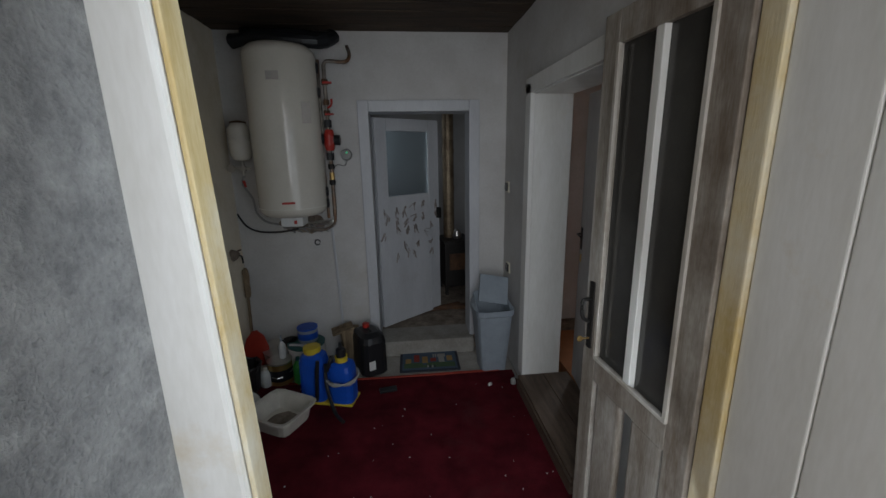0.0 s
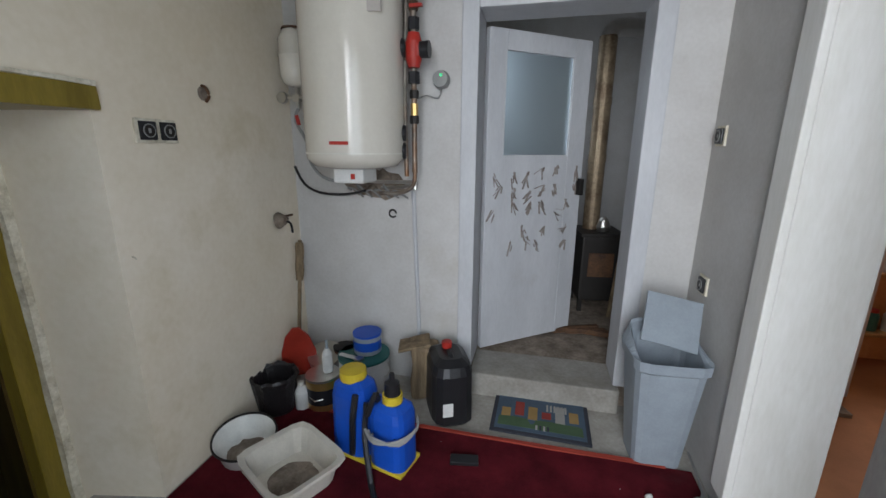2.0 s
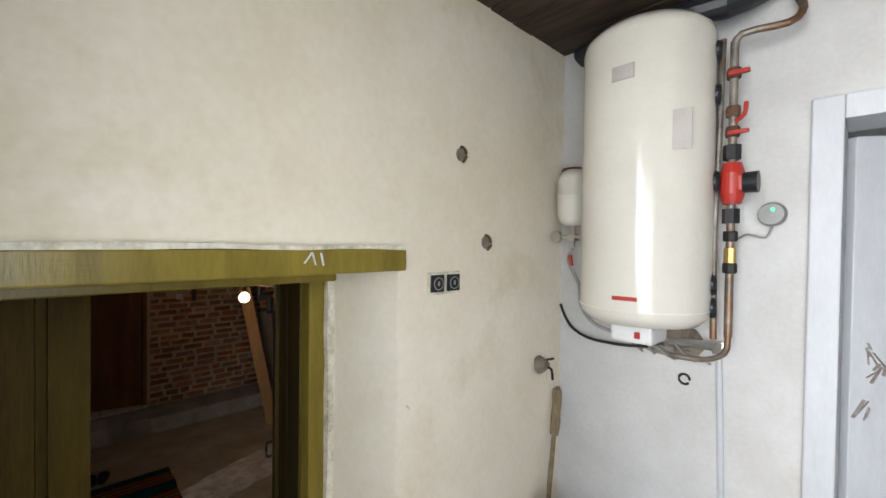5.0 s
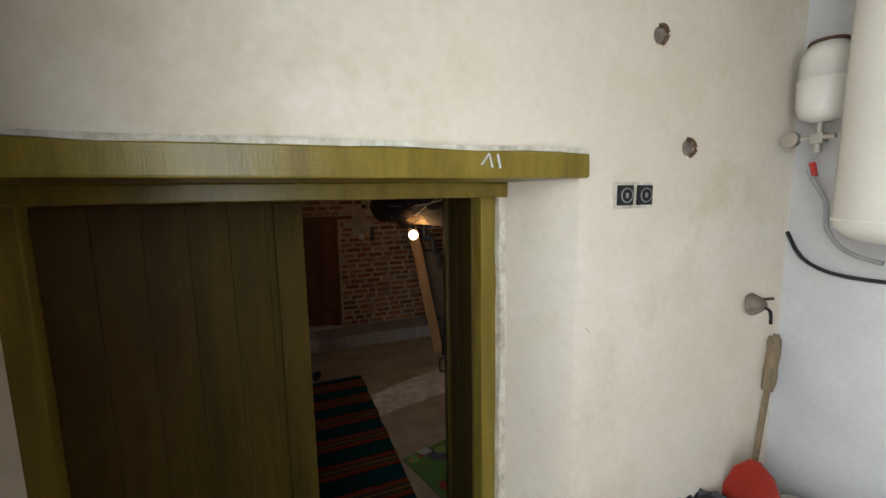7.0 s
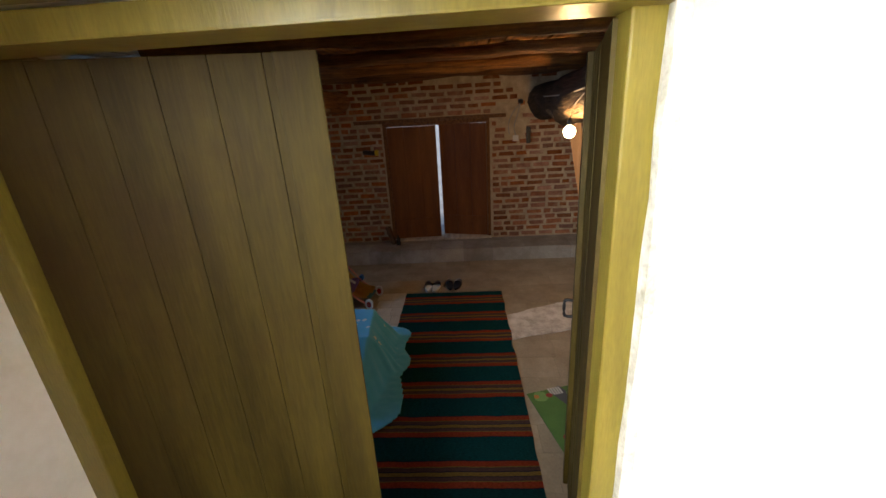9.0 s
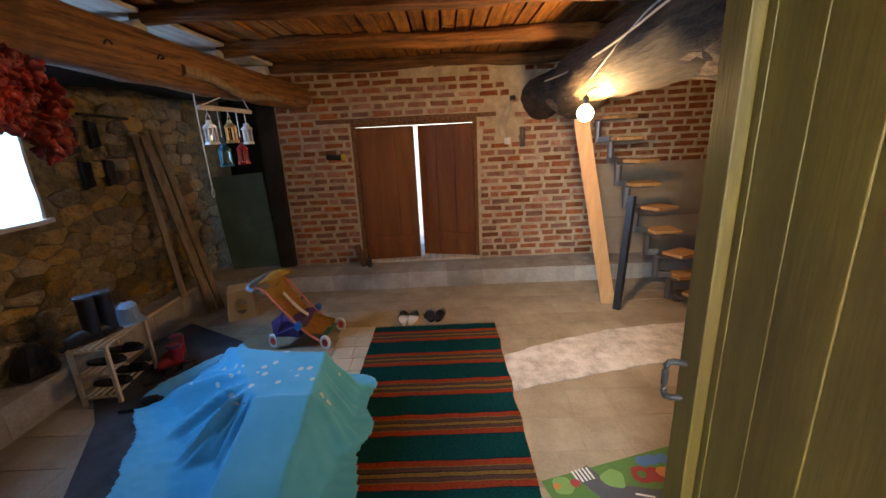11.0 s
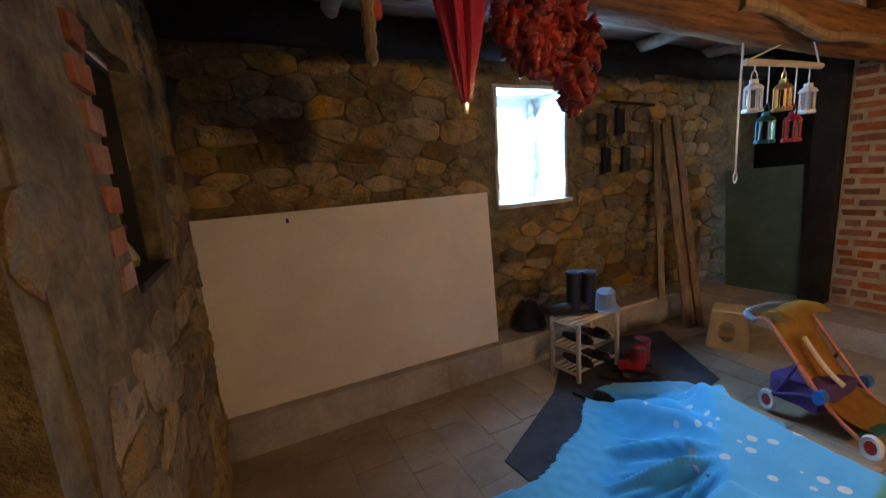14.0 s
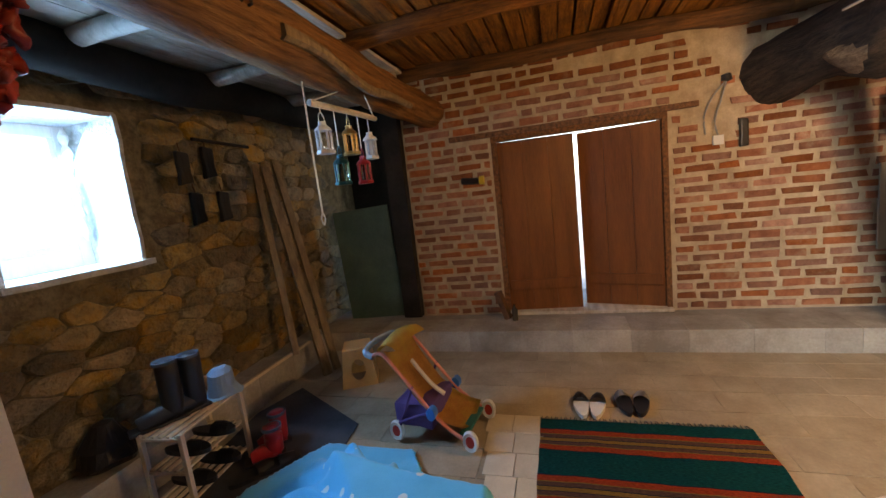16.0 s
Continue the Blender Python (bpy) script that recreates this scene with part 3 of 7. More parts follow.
for a, c in (((2.330, 1.452), (2.352, 1.482)), ((2.352, 1.482), (2.362, 1.446)), ((2.378, 1.480), (2.386, 1.444))):
    part("stroke", bar((-1.5995, a[0], a[1]), (-1.5995, c[0], c[1]), 0.005, 0.004, 0), "paper_white", chalk)


def barn_leaf(label, at, rz, flip=1):
    d = thing("barn_door", label, "door", at, rz, "barn door leaves")
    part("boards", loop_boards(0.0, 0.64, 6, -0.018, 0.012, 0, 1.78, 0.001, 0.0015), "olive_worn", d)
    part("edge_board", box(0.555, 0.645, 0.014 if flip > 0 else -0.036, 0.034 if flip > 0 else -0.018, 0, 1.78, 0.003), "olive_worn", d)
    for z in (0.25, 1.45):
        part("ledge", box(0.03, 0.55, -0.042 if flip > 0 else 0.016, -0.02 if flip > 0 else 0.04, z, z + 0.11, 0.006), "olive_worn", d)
    return d


lf = barn_leaf("olive plank barn door leaf standing nearly closed", (-2.02, 1.232, -0.42), 104, -1)
lf.scale = (1.065, 1.0, 1.0)
rl = barn_leaf("olive plank barn door leaf standing wide open", (-2.02, 2.515, -0.42), 166, 1)
lh = tube([(0.61, 0.034, 0.90), (0.61, 0.062, 0.90), (0.61, 0.066, 0.87), (0.61, 0.062, 0.83), (0.61, 0.034, 0.83)], 0.006, 10)
part("latch_handle", lh, "iron", rl, "black iron pull handle")

# steps down into the barn
for i, (x0, x1, z) in enumerate(((-1.97, -1.62, -0.03), (-2.20, -1.97, -0.25), (-2.46, -2.20, -0.47))):
    structure("step_%d" % (i + 1), box(x0, x1, 1.22, 2.55, BF, z, 0.01), "concrete", "concrete step down to the barn floor", "step")
runner = thing("step_runner", "striped red and orange rag laid on the step", "rag")
for i, c in enumerate(("carpet_edge", "carpet", "yellow_plastic", "carpet_edge", "teal_plastic", "carpet_edge")):
    part("stripe", box(-2.16 + i * 0.03, -2.132 + i * 0.03, 1.62, 2.1, -0.247, -0.24), c, runner)


# ---- vestibule: things on the walls ----
bo = thing("water_heater", "cream enamel electric water heater hung on the wall", "water heater", (-1.135, 3.465, 1.22))
part("tank", lathe([(0, 0.0), (0.12, 0.0), (0.19, 0.012), (0.222, 0.045), (0.225, 0.07), (0.225, 1.03), (0.22, 1.055), (0.19, 1.085), (0.1, 1.10), (0, 1.105)], 56), "boiler_white", bo, smooth=True)
part("seam", lathe([(0.2262, 0.066), (0.2262, 0.072)], 56), "ivory", bo)
cb = box(-0.075, 0.075, -0.10, 0.06, -0.065, 0.005, 0.012)
part("control_box", cb, "paper_white", bo)
part("switch", box(0.015, 0.035, -0.106, -0.098, -0.045, -0.02, 0.003), "red_paint", bo, "small red rocker switch")
part("maker_plate", box(-0.045, 0.035, -0.2285, -0.222, 0.105, 0.119, 0.001, None, pose(0, 0, 0, 0, 0, 8)), "red_paint", bo, "plain red maker's mark")
M["pale_label"] = plain("pale_label", (0.46, 0.42, 0.38), 0.5)
part("data_plate", box(0.10, 0.165, -0.196, -0.190, 0.61, 0.74, 0.001, None, pose(0, 0, 0, 0, 0, 12)), "pale_label", bo)
part("warning_label", box(-0.03, 0.045, -0.2285, -0.222, 0.86, 0.91, 0.001), "pale_label", bo)
for x in (-0.12, 0.12):
    part("bracket", box(x - 0.02, x + 0.02, 0.19, 0.235, 0.1, 1.0, 0.004), "iron", bo)
pi = tube([(0.03, 0.0, -0.01), (0.03, 0.04, -0.06), (0.12, 0.12, -0.07), (0.20, 0.20, -0.075)], 0.009, 10)
part("outlet_pipe", pi, "chrome", bo)
pi2 = tube([(-0.05, 0.0, -0.01), (-0.06, 0.1, -0.05), (-0.13, 0.2, -0.08)], 0.009, 10)
part("inlet_pipe", pi2, "chrome", bo)

hx = thing("pipe_lagging", "black lagged pipes above the water heater", "pipe")
part("lagging", rough_up(tube([(-1.45, 3.55, 2.36), (-1.2, 3.5, 2.38), (-0.9, 3.53, 2.36), (-0.8, 3.62, 2.42)], 0.045, 12), 0.012, 14), "black_rubber", hx)
part("lagging", rough_up(tube([(-1.40, 3.62, 2.42), (-1.1, 3.6, 2.42), (-0.85, 3.62, 2.40)], 0.04, 12), 0.012, 14), "black_rubber", hx)

ev = thing("expansion_vessel", "small cream expansion vessel with chrome valve", "expansion vessel", (-1.475, 3.55, 1.60))
ev.scale = (0.98, 0.98, 1.0)
part("vessel", lathe([(0, 0.0), (0.03, 0.0), (0.06, 0.015), (0.072, 0.05), (0.074, 0.13), (0.076, 0.131), (0.076, 0.139), (0.074, 0.14), (0.072, 0.21), (0.05, 0.25), (0.02, 0.262), (0, 0.263)], 32), "boiler_white", ev, smooth=True)
part("cap", lathe([(0, 0.262), (0.055, 0.252), (0.05, 0.262), (0.0, 0.272)], 24), "rust", ev)
vv = tube([(0, 0, 0.0), (0, 0, -0.10)], 0.011, 12, None, 1)
tube([(-0.06, -0.01, -0.05), (0.05, -0.01, -0.05)], 0.009, 10, vv, 1)
box(-0.02, 0.02, -0.02, 0.02, -0.07, -0.035, 0.005, vv)
part("valve", vv, "chrome", ev)
gg = lathe([(0, -0.012), (0.026, -0.012), (0.028, 0.0), (0.026, 0.012), (0, 0.012)], 24, pose(-0.075, -0.015, -0.05, 90, 0, 0))
part("pressure_gauge", gg, "chrome", ev)
part("hose", tube([(0, 0, -0.10), (-0.01, -0.02, -0.16), (0.045, -0.02, -0.26), (0.06, -0.02, -0.36), (0.11, 0.0, -0.43), (0.2, 0.0, -0.455)], 0.008, 10), "hose_grey", ev, "grey braided hose")
part("hose_sleeve", tube([(-0.005, -0.015, -0.135), (0.008, -0.02, -0.18)], 0.010, 10), "red_paint", ev, "short red hose sleeve")

cable = thing("cable", "grey cable hanging out of the wall corner", "cable")
part("cord", tube([(-1.615, 3.693, 1.21), (-1.55, 3.67, 1.12), (-1.45, 3.66, 1.075), (-1.30, 3.66, 1.07), (-1.16, 3.60, 1.10)], 0.007, 8), "black_plastic", cable)
hole = thing("plaster_hole", "broken grey plaster with wires below the heater", "wall damage")
hb = lathe([(0, 0.012), (0.04, 0.014), (0.06, 0.008), (0.078, 0.0)], 34, pose(-1.14, 3.70, 1.125, 90, 0, 0))
for v in hb.verts:
    v.co.x += 1.1 * (v.co.x + 1.14)
    v.co += 0.032 * Vector(noise.noise_vector(v.co * 26))
    v.co.y = min(v.co.y, 3.699)
part("patch", hb, "dirt", hole)
for k in range(6):
    part("wire", tube([(-1.28 + k * 0.05, 3.69, 1.09), (-1.27 + k * 0.05, 3.63, 1.11 + 0.02 * math.sin(k * 2)), (-1.22 + k * 0.045, 3.62, 1.10), (-1.2 + k * 0.05, 3.66, 1.06)], 0.005, 6), "hose_grey", hole)

pump = thing("circulation_pump", "red heating pump on a valve pipe beside the heater", "pump", (-0.87, 3.53, 1.24))
pp = tube([(0, 0, -0.04), (0, 0, 0.98)], 0.013, 12, None, 1)
tube([(0, 0, 0.95), (0.02, 0, 1.0), (0.14, 0.02, 1.0), (0.17, 0.06, 1.05), (0.15, 0.12, 1.12)], 0.012, 10, pp)
tube([(0, 0, -0.04), (-0.01, 0, -0.1), (-0.08, 0.02, -0.14), (-0.19, 0.02, -0.145)], 0.010, 10, pp)
M["old_pipe"] = material("old_pipe", (0.09, 0.075, 0.06), (0.30, 0.27, 0.23), 0.5, 9, 60, 0.3, 0.5, stain=(0.20, 0.09, 0.035), stain_at=0.58)
part("pipe", pp, "old_pipe", pump)
bd2 = lathe([(0, -0.07), (0.026, -0.07), (0.036, -0.035), (0.036, 0.035), (0.026, 0.07), (0, 0.07)], 24, pose(0.005, -0.015, 0.49))
box(-0.022, 0.04, -0.045, 0.012, 0.46, 0.52, 0.01, bd2)
part("pump_body", bd2, "red_paint", pump)
part("motor_cap", lathe([(0, -0.02), (0.034, -0.02), (0.036, 0.02), (0, 0.02)], 24, pose(0.058, -0.02, 0.49, 0, 90, 0)), "black_plastic", pump)
for z in (0.06, 0.14, 0.50, 0.80, 0.95):
    part("valve_wheel", lathe([(0, -0.01), (0.035, -0.012), (0.038, 0), (0.035, 0.012), (0, 0.01)], 20, pose(-0.045, -0.03, z, 0, 90, 20)), "black_plastic", pump, "black valve hand wheel")
for z in (0.38, 0.60):
    part("union_nut", lathe([(0, -0.025), (0.026, -0.025), (0.026, 0.025), (0, 0.025)], 6, pose(0, 0, z)), "black_plastic", pump)
for z in (0.20, 0.31, 0.67, 0.74, 0.87):
    part("coupling", lathe([(0, -0.018), (0.020, -0.018), (0.022, -0.010), (0.022, 0.010), (0.020, 0.018), (0, 0.018)], 8, pose(0, 0, z)), "rust" if z > 0.5 else "iron", pump)
for z in (0.66, 0.86):
    part("lever", rough_up(box(-0.008, 0.05, -0.045, -0.025, z - 0.006, z + 0.008, 0.003), 0.002, 30), "red_paint", pump, "short red valve lever")
part("return_pipe", tube([(-0.05, 0.03, -0.06), (-0.055, 0.03, 0.3), (-0.05, 0.04, 0.62), (-0.045, 0.05, 1.02)], 0.011, 10), "old_pipe", pump)
part("brass_fitting", lathe([(0, -0.03), (0.018, -0.03), (0.018, 0.03), (0, 0.03)], 8, pose(0, 0, 0.24)), "brass", pump)
part("tap", tube([(0.0, 0, 0.7), (0.035, -0.02, 0.72), (0.04, -0.02, 0.76)], 0.007, 8), "red_paint", pump)
gau = thing("thermostat", "clear thermostat dial with a green light", "thermostat", (-0.775, 3.66, 1.63))
part("dial", lathe([(0, -0.025), (0.038, -0.025), (0.042, 0.0), (0.036, 0.03), (0, 0.032)], 28, pose(0, 0, 0, 90, 0, 0)), "hose_grey", gau)
M["led"] = plain("led", (0.1, 1.0, 0.3), 0.4, emit=3.0)
part("lamp", lathe([(0, 0), (0.006, 0.0), (0, 0.004)], 10, pose(0.005, -0.034, 0.015, 90, 0, 0)), "led", gau)
part("wire", tube([(0, 0.01, -0.04), (-0.02, 0.02, -0.08), (-0.07, 0.0, -0.07), (-0.085, -0.08, -0.09)], 0.004, 6), "hose_grey", gau)
cond = thing("conduit", "thin grey pipe running down the white wall", "pipe")
part("pipe", tube([(-0.93, 3.688, 1.13), (-0.905, 3.688, 0.35), (-0.90, 3.688, 0.06)], 0.011, 10), "grey_paint", cond)
part("elbow", box(-0.95, -0.91, 3.67, 3.70, 1.10, 1.15, 0.006), "chrome", cond)
part("branch", tube([(-0.93, 3.685, 1.12), (-1.02, 3.685, 1.115), (-1.1, 3.67, 1.11)], 0.009, 8), "chrome", cond)
rg = thing("wall_ring", "small dark ring stuck in the white wall", "ring", (-1.047, 3.693, 0.972))
part("ring", tube([(0.02 * math.cos(a * 0.7), 0, 0.02 * math.sin(a * 0.7)) for a in range(9)], 0.005, 8), "iron", rg)


def socket(at, rz, label):
    s = thing("wall_socket", label, "socket", at, rz, "old black wall sockets")
    part("back_box", rough_up(box(-0.040, 0.040, -0.010, 0.0, -0.040, 0.040, 0.002), 0.003, 60, 2), "flake", s, "chipped pale plaster surround")
    part("insert", box(-0.031, 0.031, -0.019, -0.010, -0.031, 0.031, 0.003), "black_plastic", s)
    part("dial", lathe([(0.0, 0.0), (0.022, 0.0), (0.020, 0.003), (0.0, 0.001)], 20, pose(0, -0.0195, 0, 90, 0, 0)), "iron", s)
    part("face_ring", lathe([(0.020, 0.0), (0.023, 0.0), (0.023, 0.003), (0.020, 0.003), (0.020, 0.0)], 20, pose(0, -0.020, 0, 90, 0, 0)), "hose_grey", s)
    part("pin", box(-0.004, 0.006, -0.0225, -0.019, -0.008, 0.008, 0.001), "hose_grey", s)
    return s


socket((-1.62, 2.832, 1.366), 90, "old black square socket in a chipped surround")
socket((-1.62, 2.912, 1.366), 90, "old black square switch in a chipped surround")
socket((0.43, 3.60, 1.37), -90, "small black light switch on the white wall")
socket((0.43, 3.53, 0.75), -90, "black socket on the white wall")
for at, nm in (((-1.618, 2.955, 1.852), "dark hole with a hook in the plaster"), ((-1.618, 3.106, 1.518), "rusty hook with a loop in the plaster")):
    hk = thing("wall_hook", nm, "hook", at)
    part("hook", tube([(0, 0, 0.03), (0.02, 0, 0.02), (0.03, 0, -0.01), (0.012, 0, -0.03)], 0.006, 8), "rust", hk)
    part("plug", rough_up(lathe([(0, 0.008), (0.018, 0.006), (0.026, 0.0)], 14, pose(0, 0, 0, 0, 90, 0)), 0.004, 40), "dirt", hk)
nl = thing("nail", "bent nail in the plaster", "nail", (-1.62, 2.708, 0.95))
part("shank", tube([(0, 0, 0), (0.014, 0, -0.003), (0.017, 0, -0.009)], 0.0025, 6), "flake", nl)
rgk = thing("wall_peg", "dirty plaster lump with a hanging key", "peg", (-1.61, 3.50, 0.94))
part("lump", rough_up(lathe([(0, 0.05), (0.02, 0.045), (0.035, 0.02), (0.045, 0.0)], 16, pose(0, 0, 0, 0, 90, 0)), 0.014, 18), "dirt", rgk)
part("key", tube([(0.04, 0, 0.0), (0.05, 0.03, -0.02), (0.05, 0.04, -0.07)], 0.006, 8), "iron", rgk)
part("peg", tube([(0.0, 0.0, 0.015), (0.03, 0.08, 0.02)], 0.006, 8), "rust", rgk)

# ---- vestibule: clutter on the floor ----
br_ = thing("dustpan", "red dustpan on a long wooden stick leaning in the corner", "dustpan")
part("stick", tube([(-1.555, 3.50, 0.20), (-1.60, 3.66, 0.80)], 0.011, 10, None, 4), "dull_plank", br_)
part("wrapping", rough_up(tube([(-1.585, 3.60, 0.58), (-1.60, 3.655, 0.79)], 0.022, 10, None, 6), 0.008, 40), "dull_plank", br_)
pan = bmesh.new()
out = [(-0.11, 0.0), (0.11, 0.0), (0.105, 0.12), (0.07, 0.20), (0.02, 0.245), (-0.02, 0.245), (-0.07, 0.20), (-0.105, 0.12)]
lo = [pan.verts.new((x, 0.02 * (x / 0.11) ** 2 - 0.01, z)) for x, z in out]
hi = [pan.verts.new((x, 0.02 * (x / 0.11) ** 2 - 0.0, z)) for x, z in out]
pan.faces.new(lo)
pan.faces.new(hi[::-1])
for i in range(8):
    pan.faces.new((lo[i], hi[i], hi[(i + 1) % 8], lo[(i + 1) % 8]))
pan.transform(pose(-1.52, 3.45, 0.07, 14, 0, 28) @ Matrix.Diagonal((0.85, 1.0, 1.4, 1)))
part("pan", pan, "red_dustpan", br_)


def can(name, label, at, r, h, mat, lid=None, band=None, rz=0, tilt=0, handle=False):
    c = thing(name, label, "can", at, rz)
    if tilt:
        c.matrix_basis = pose(*at, tilt, 0, rz)
    part("body", lathe([(0, 0), (r * 0.96, 0), (r, 0.004), (r, h - 0.004), (r * 1.02, h), (r * 0.93, h), (r * 0.93, h - 0.012), (0, h - 0.012)], 30), mat, c, smooth=False)
    if band:
        part("label_band", lathe([(r * 1.004, h * 0.25), (r * 1.004, h * 0.75)], 30), band, c)
    if lid:
        part("lid", lathe([(0, h - 0.01), (r * 0.9, h - 0.008), (r * 1.03, h), (r * 1.03, h + 0.012), (0, h + 0.012)], 30), lid, c)
    if handle:
        part("handle", tube([(-r, 0, h * 0.9), (-r * 1.05, -0.02, h * 0.6), (0, -r * 1.1, h * 0.45), (r * 1.05, -0.02, h * 0.6), (r, 0, h * 0.9)], 0.003, 6), "chrome", c)
    return c


can("paint_can", "gold and black tin paint can with lid", (-1.32, 3.34, 0.002), 0.085, 0.17, "brass", "chrome", "black_plastic", handle=True)
can("paint_bucket", "white plastic paint bucket with dark green lid", (-1.16, 3.50, 0.002), 0.135, 0.22, "paper_white", "teal_plastic", None, handle=True)
can("paint_tin", "blue paint tin with a rusty lid on a bucket", (-1.15, 3.53, 0.236), 0.075, 0.10, "grey_plastic", "blue_plastic", "blue_plastic")
can("varnish_can", "white paint can lying tilted with its lid", (-1.40, 3.56, 0.02), 0.09, 0.19, "paper_white", "chrome", "grey_paint", 10, 22, True)
can("rusty_tin", "small rusty tin between the paint cans", (-1.30, 3.55, 0.002), 0.06, 0.22, "rust", "iron")
bt = thing("spray_bottle", "white bottle with pale blue nozzle standing on a can", "bottle", (-1.30, 3.36, 0.186))
part("body", lathe([(0, 0), (0.024, 0.0), (0.026, 0.006), (0.026, 0.10), (0.012, 0.125), (0.01, 0.13), (0, 0.13)], 20), "paper_white", bt)
part("nozzle", lathe([(0.009, 0.13), (0.006, 0.175), (0, 0.177)], 12), "grey_plastic", bt)
bt2 = thing("white_bottle", "white plastic bottle with a worn label on the floor", "bottle", (-1.41, 3.28, 0.002))
part("body", lathe([(0, 0), (0.034, 0.0), (0.036, 0.006), (0.036, 0.10), (0.02, 0.13), (0.012, 0.135), (0, 0.136)], 20), "paper_white", bt2)
part("cap", lathe([(0.014, 0.134), (0.014, 0.155), (0, 0.156)], 14), "ivory", bt2)
bt3 = thing("green_bottle", "bright green plastic bottle behind the sprayer", "bottle", (-1.18, 3.30, 0.002))
part("body", lathe([(0, 0), (0.036, 0.0), (0.038, 0.006), (0.038, 0.14), (0.02, 0.18), (0.014, 0.19), (0, 0.19)], 20), "green_plastic", bt3)
part("cap", lathe([(0.016, 0.188), (0.016, 0.21), (0, 0.212)], 14), "teal_plastic", bt3)
br2 = thing("paint_brush", "flat paint brush lying across the bucket lid", "brush")
part("handle", bar((-1.27, 3.44, 0.245), (-1.17, 3.42, 0.246), 0.022, 0.010), "paper_white", br2)
part("ferrule", bar((-1.17, 3.42, 0.246), (-1.13, 3.412, 0.246), 0.04, 0.012), "chrome", br2)

bag = thing("rubbish_bag", "small bin with a crumpled black bag", "rubbish bag", (-1.53, 3.24, 0.002))
bb = lathe([(0, 0), (0.075, 0), (0.09, 0.02), (0.105, 0.17), (0.115, 0.20), (0.11, 0.215), (0.095, 0.20), (0.08, 0.12), (0, 0.10)], 26)
for v in bb.verts:
    v.co += 0.018 * (v.co.z / 0.2) * Vector(noise.noise_vector(v.co * 22))
part("bag", bb, "black_bag", bag)
part("scrap", rough_up(box(-0.02, 0.02, -0.012, 0.012, 0.10, 0.115), 0.01, 30, 2), "paper_white", bag)

bw2 = thing("enamel_bowl", "white enamel bowl with dark rim and dirt inside", "bowl")
bw2.matrix_basis = pose(-1.465, 2.93, 0.004, 8, 6, 0)
part("bowl", lathe([(0, 0.004), (0.085, 0.0), (0.10, 0.02), (0.115, 0.09), (0.124, 0.108), (0.130, 0.11), (0.126, 0.104), (0.110, 0.088), (0.095, 0.022), (0.08, 0.012), (0, 0.012)], 40), "enamel", bw2, smooth=True)
part("rim", lathe([(0.123, 0.108), (0.131, 0.109), (0.130, 0.115), (0.123, 0.114), (0.123, 0.108)], 40), "iron", bw2)
part("dirt", rough_up(lathe([(0, 0.025), (0.06, 0.02), (0.08, 0.014)], 18), 0.012, 30), "dirt", bw2)

tubm = bmesh.new()
rings = []
for sx, sy, z in ((0.13, 0.115, 0.0), (0.155, 0.14, 0.108), (0.175, 0.157, 0.112), (0.175, 0.157, 0.098), (0.170, 0.152, 0.098), (0.170, 0.152, 0.108), (0.150, 0.135, 0.106), (0.126, 0.11, 0.006)):
    ring = []
    for k in range(32):
        a = 2 * math.pi * k / 32
        c, s = math.cos(a), math.sin(a)
        q = (abs(c) ** 7 + abs(s) ** 7) ** (-1 / 7)
        ring.append(tubm.verts.new((sx * c * q, sy * s * q, z)))
    rings.append(ring)
for p, q in zip(rings, rings[1:]):
    for k in range(32):
        tubm.faces.new((p[k], p[(k + 1) % 32], q[(k + 1) % 32], q[k]))
tubm.faces.new(rings[0][::-1])
tubm.faces.new(rings[-1])
bmesh.ops.recalc_face_normals(tubm, faces=tubm.faces)
tb = thing("plastic_tub", "dirty beige plastic washing tub with mud stains", "tub", (-1.18, 2.84, 0.016), -28)
part("tub", tubm, "tub_plastic", tb)
mud = rough_up(lathe([(0, 0.022), (0.05, 0.018), (0.095, 0.009)], 20), 0.012, 30)
part("mud", mud, "dirt", tb)

sp = thing("backpack_sprayer", "blue plastic backpack sprayer with yellow caps and black straps", "sprayer", (-0.92, 3.06, 0.016), -14)
sp.scale = (1.0, 1.0, 1.14)


def lobe(x, w, d, h):
    b = bmesh.new()
    prev = None
    first = None
    for z, k in ((0.0, 0.94), (0.012, 1.0), (h * 0.8, 0.97), (h * 0.93, 0.86), (h, 0.55)):
        ring = []
        for i in range(24):
            a = 2 * math.pi * i / 24
            c, s = math.cos(a), math.sin(a)
            q = (abs(c) ** 4 + abs(s) ** 4) ** -0.25
            ring.append(b.verts.new((x + w * k * c * q, d * k * s * q, z)))
        if prev:
            for i in range(24):
                b.faces.new((prev[i], prev[(i + 1) % 24], ring[(i + 1) % 24], ring[i]))
        else:
            first = ring
        prev = ring
    b.faces.new(first[::-1])
    b.faces.new(prev)
    return b


part("tank", lobe(-0.095, 0.09, 0.075, 0.305), "blue_plastic", sp)
part("pump_tank", lobe(0.10, 0.085, 0.075, 0.255), "blue_plastic", sp)
part("tank_bridge", box(-0.04, 0.06, -0.05, 0.05, 0.02, 0.235, 0.012), "blue_plastic", sp)
part("lid", lathe([(0, 0.298), (0.055, 0.298), (0.058, 0.31), (0.056, 0.335), (0.0, 0.34)], 26, pose(-0.10, 0, 0)), "yellow_plastic", sp, "yellow screw lid")
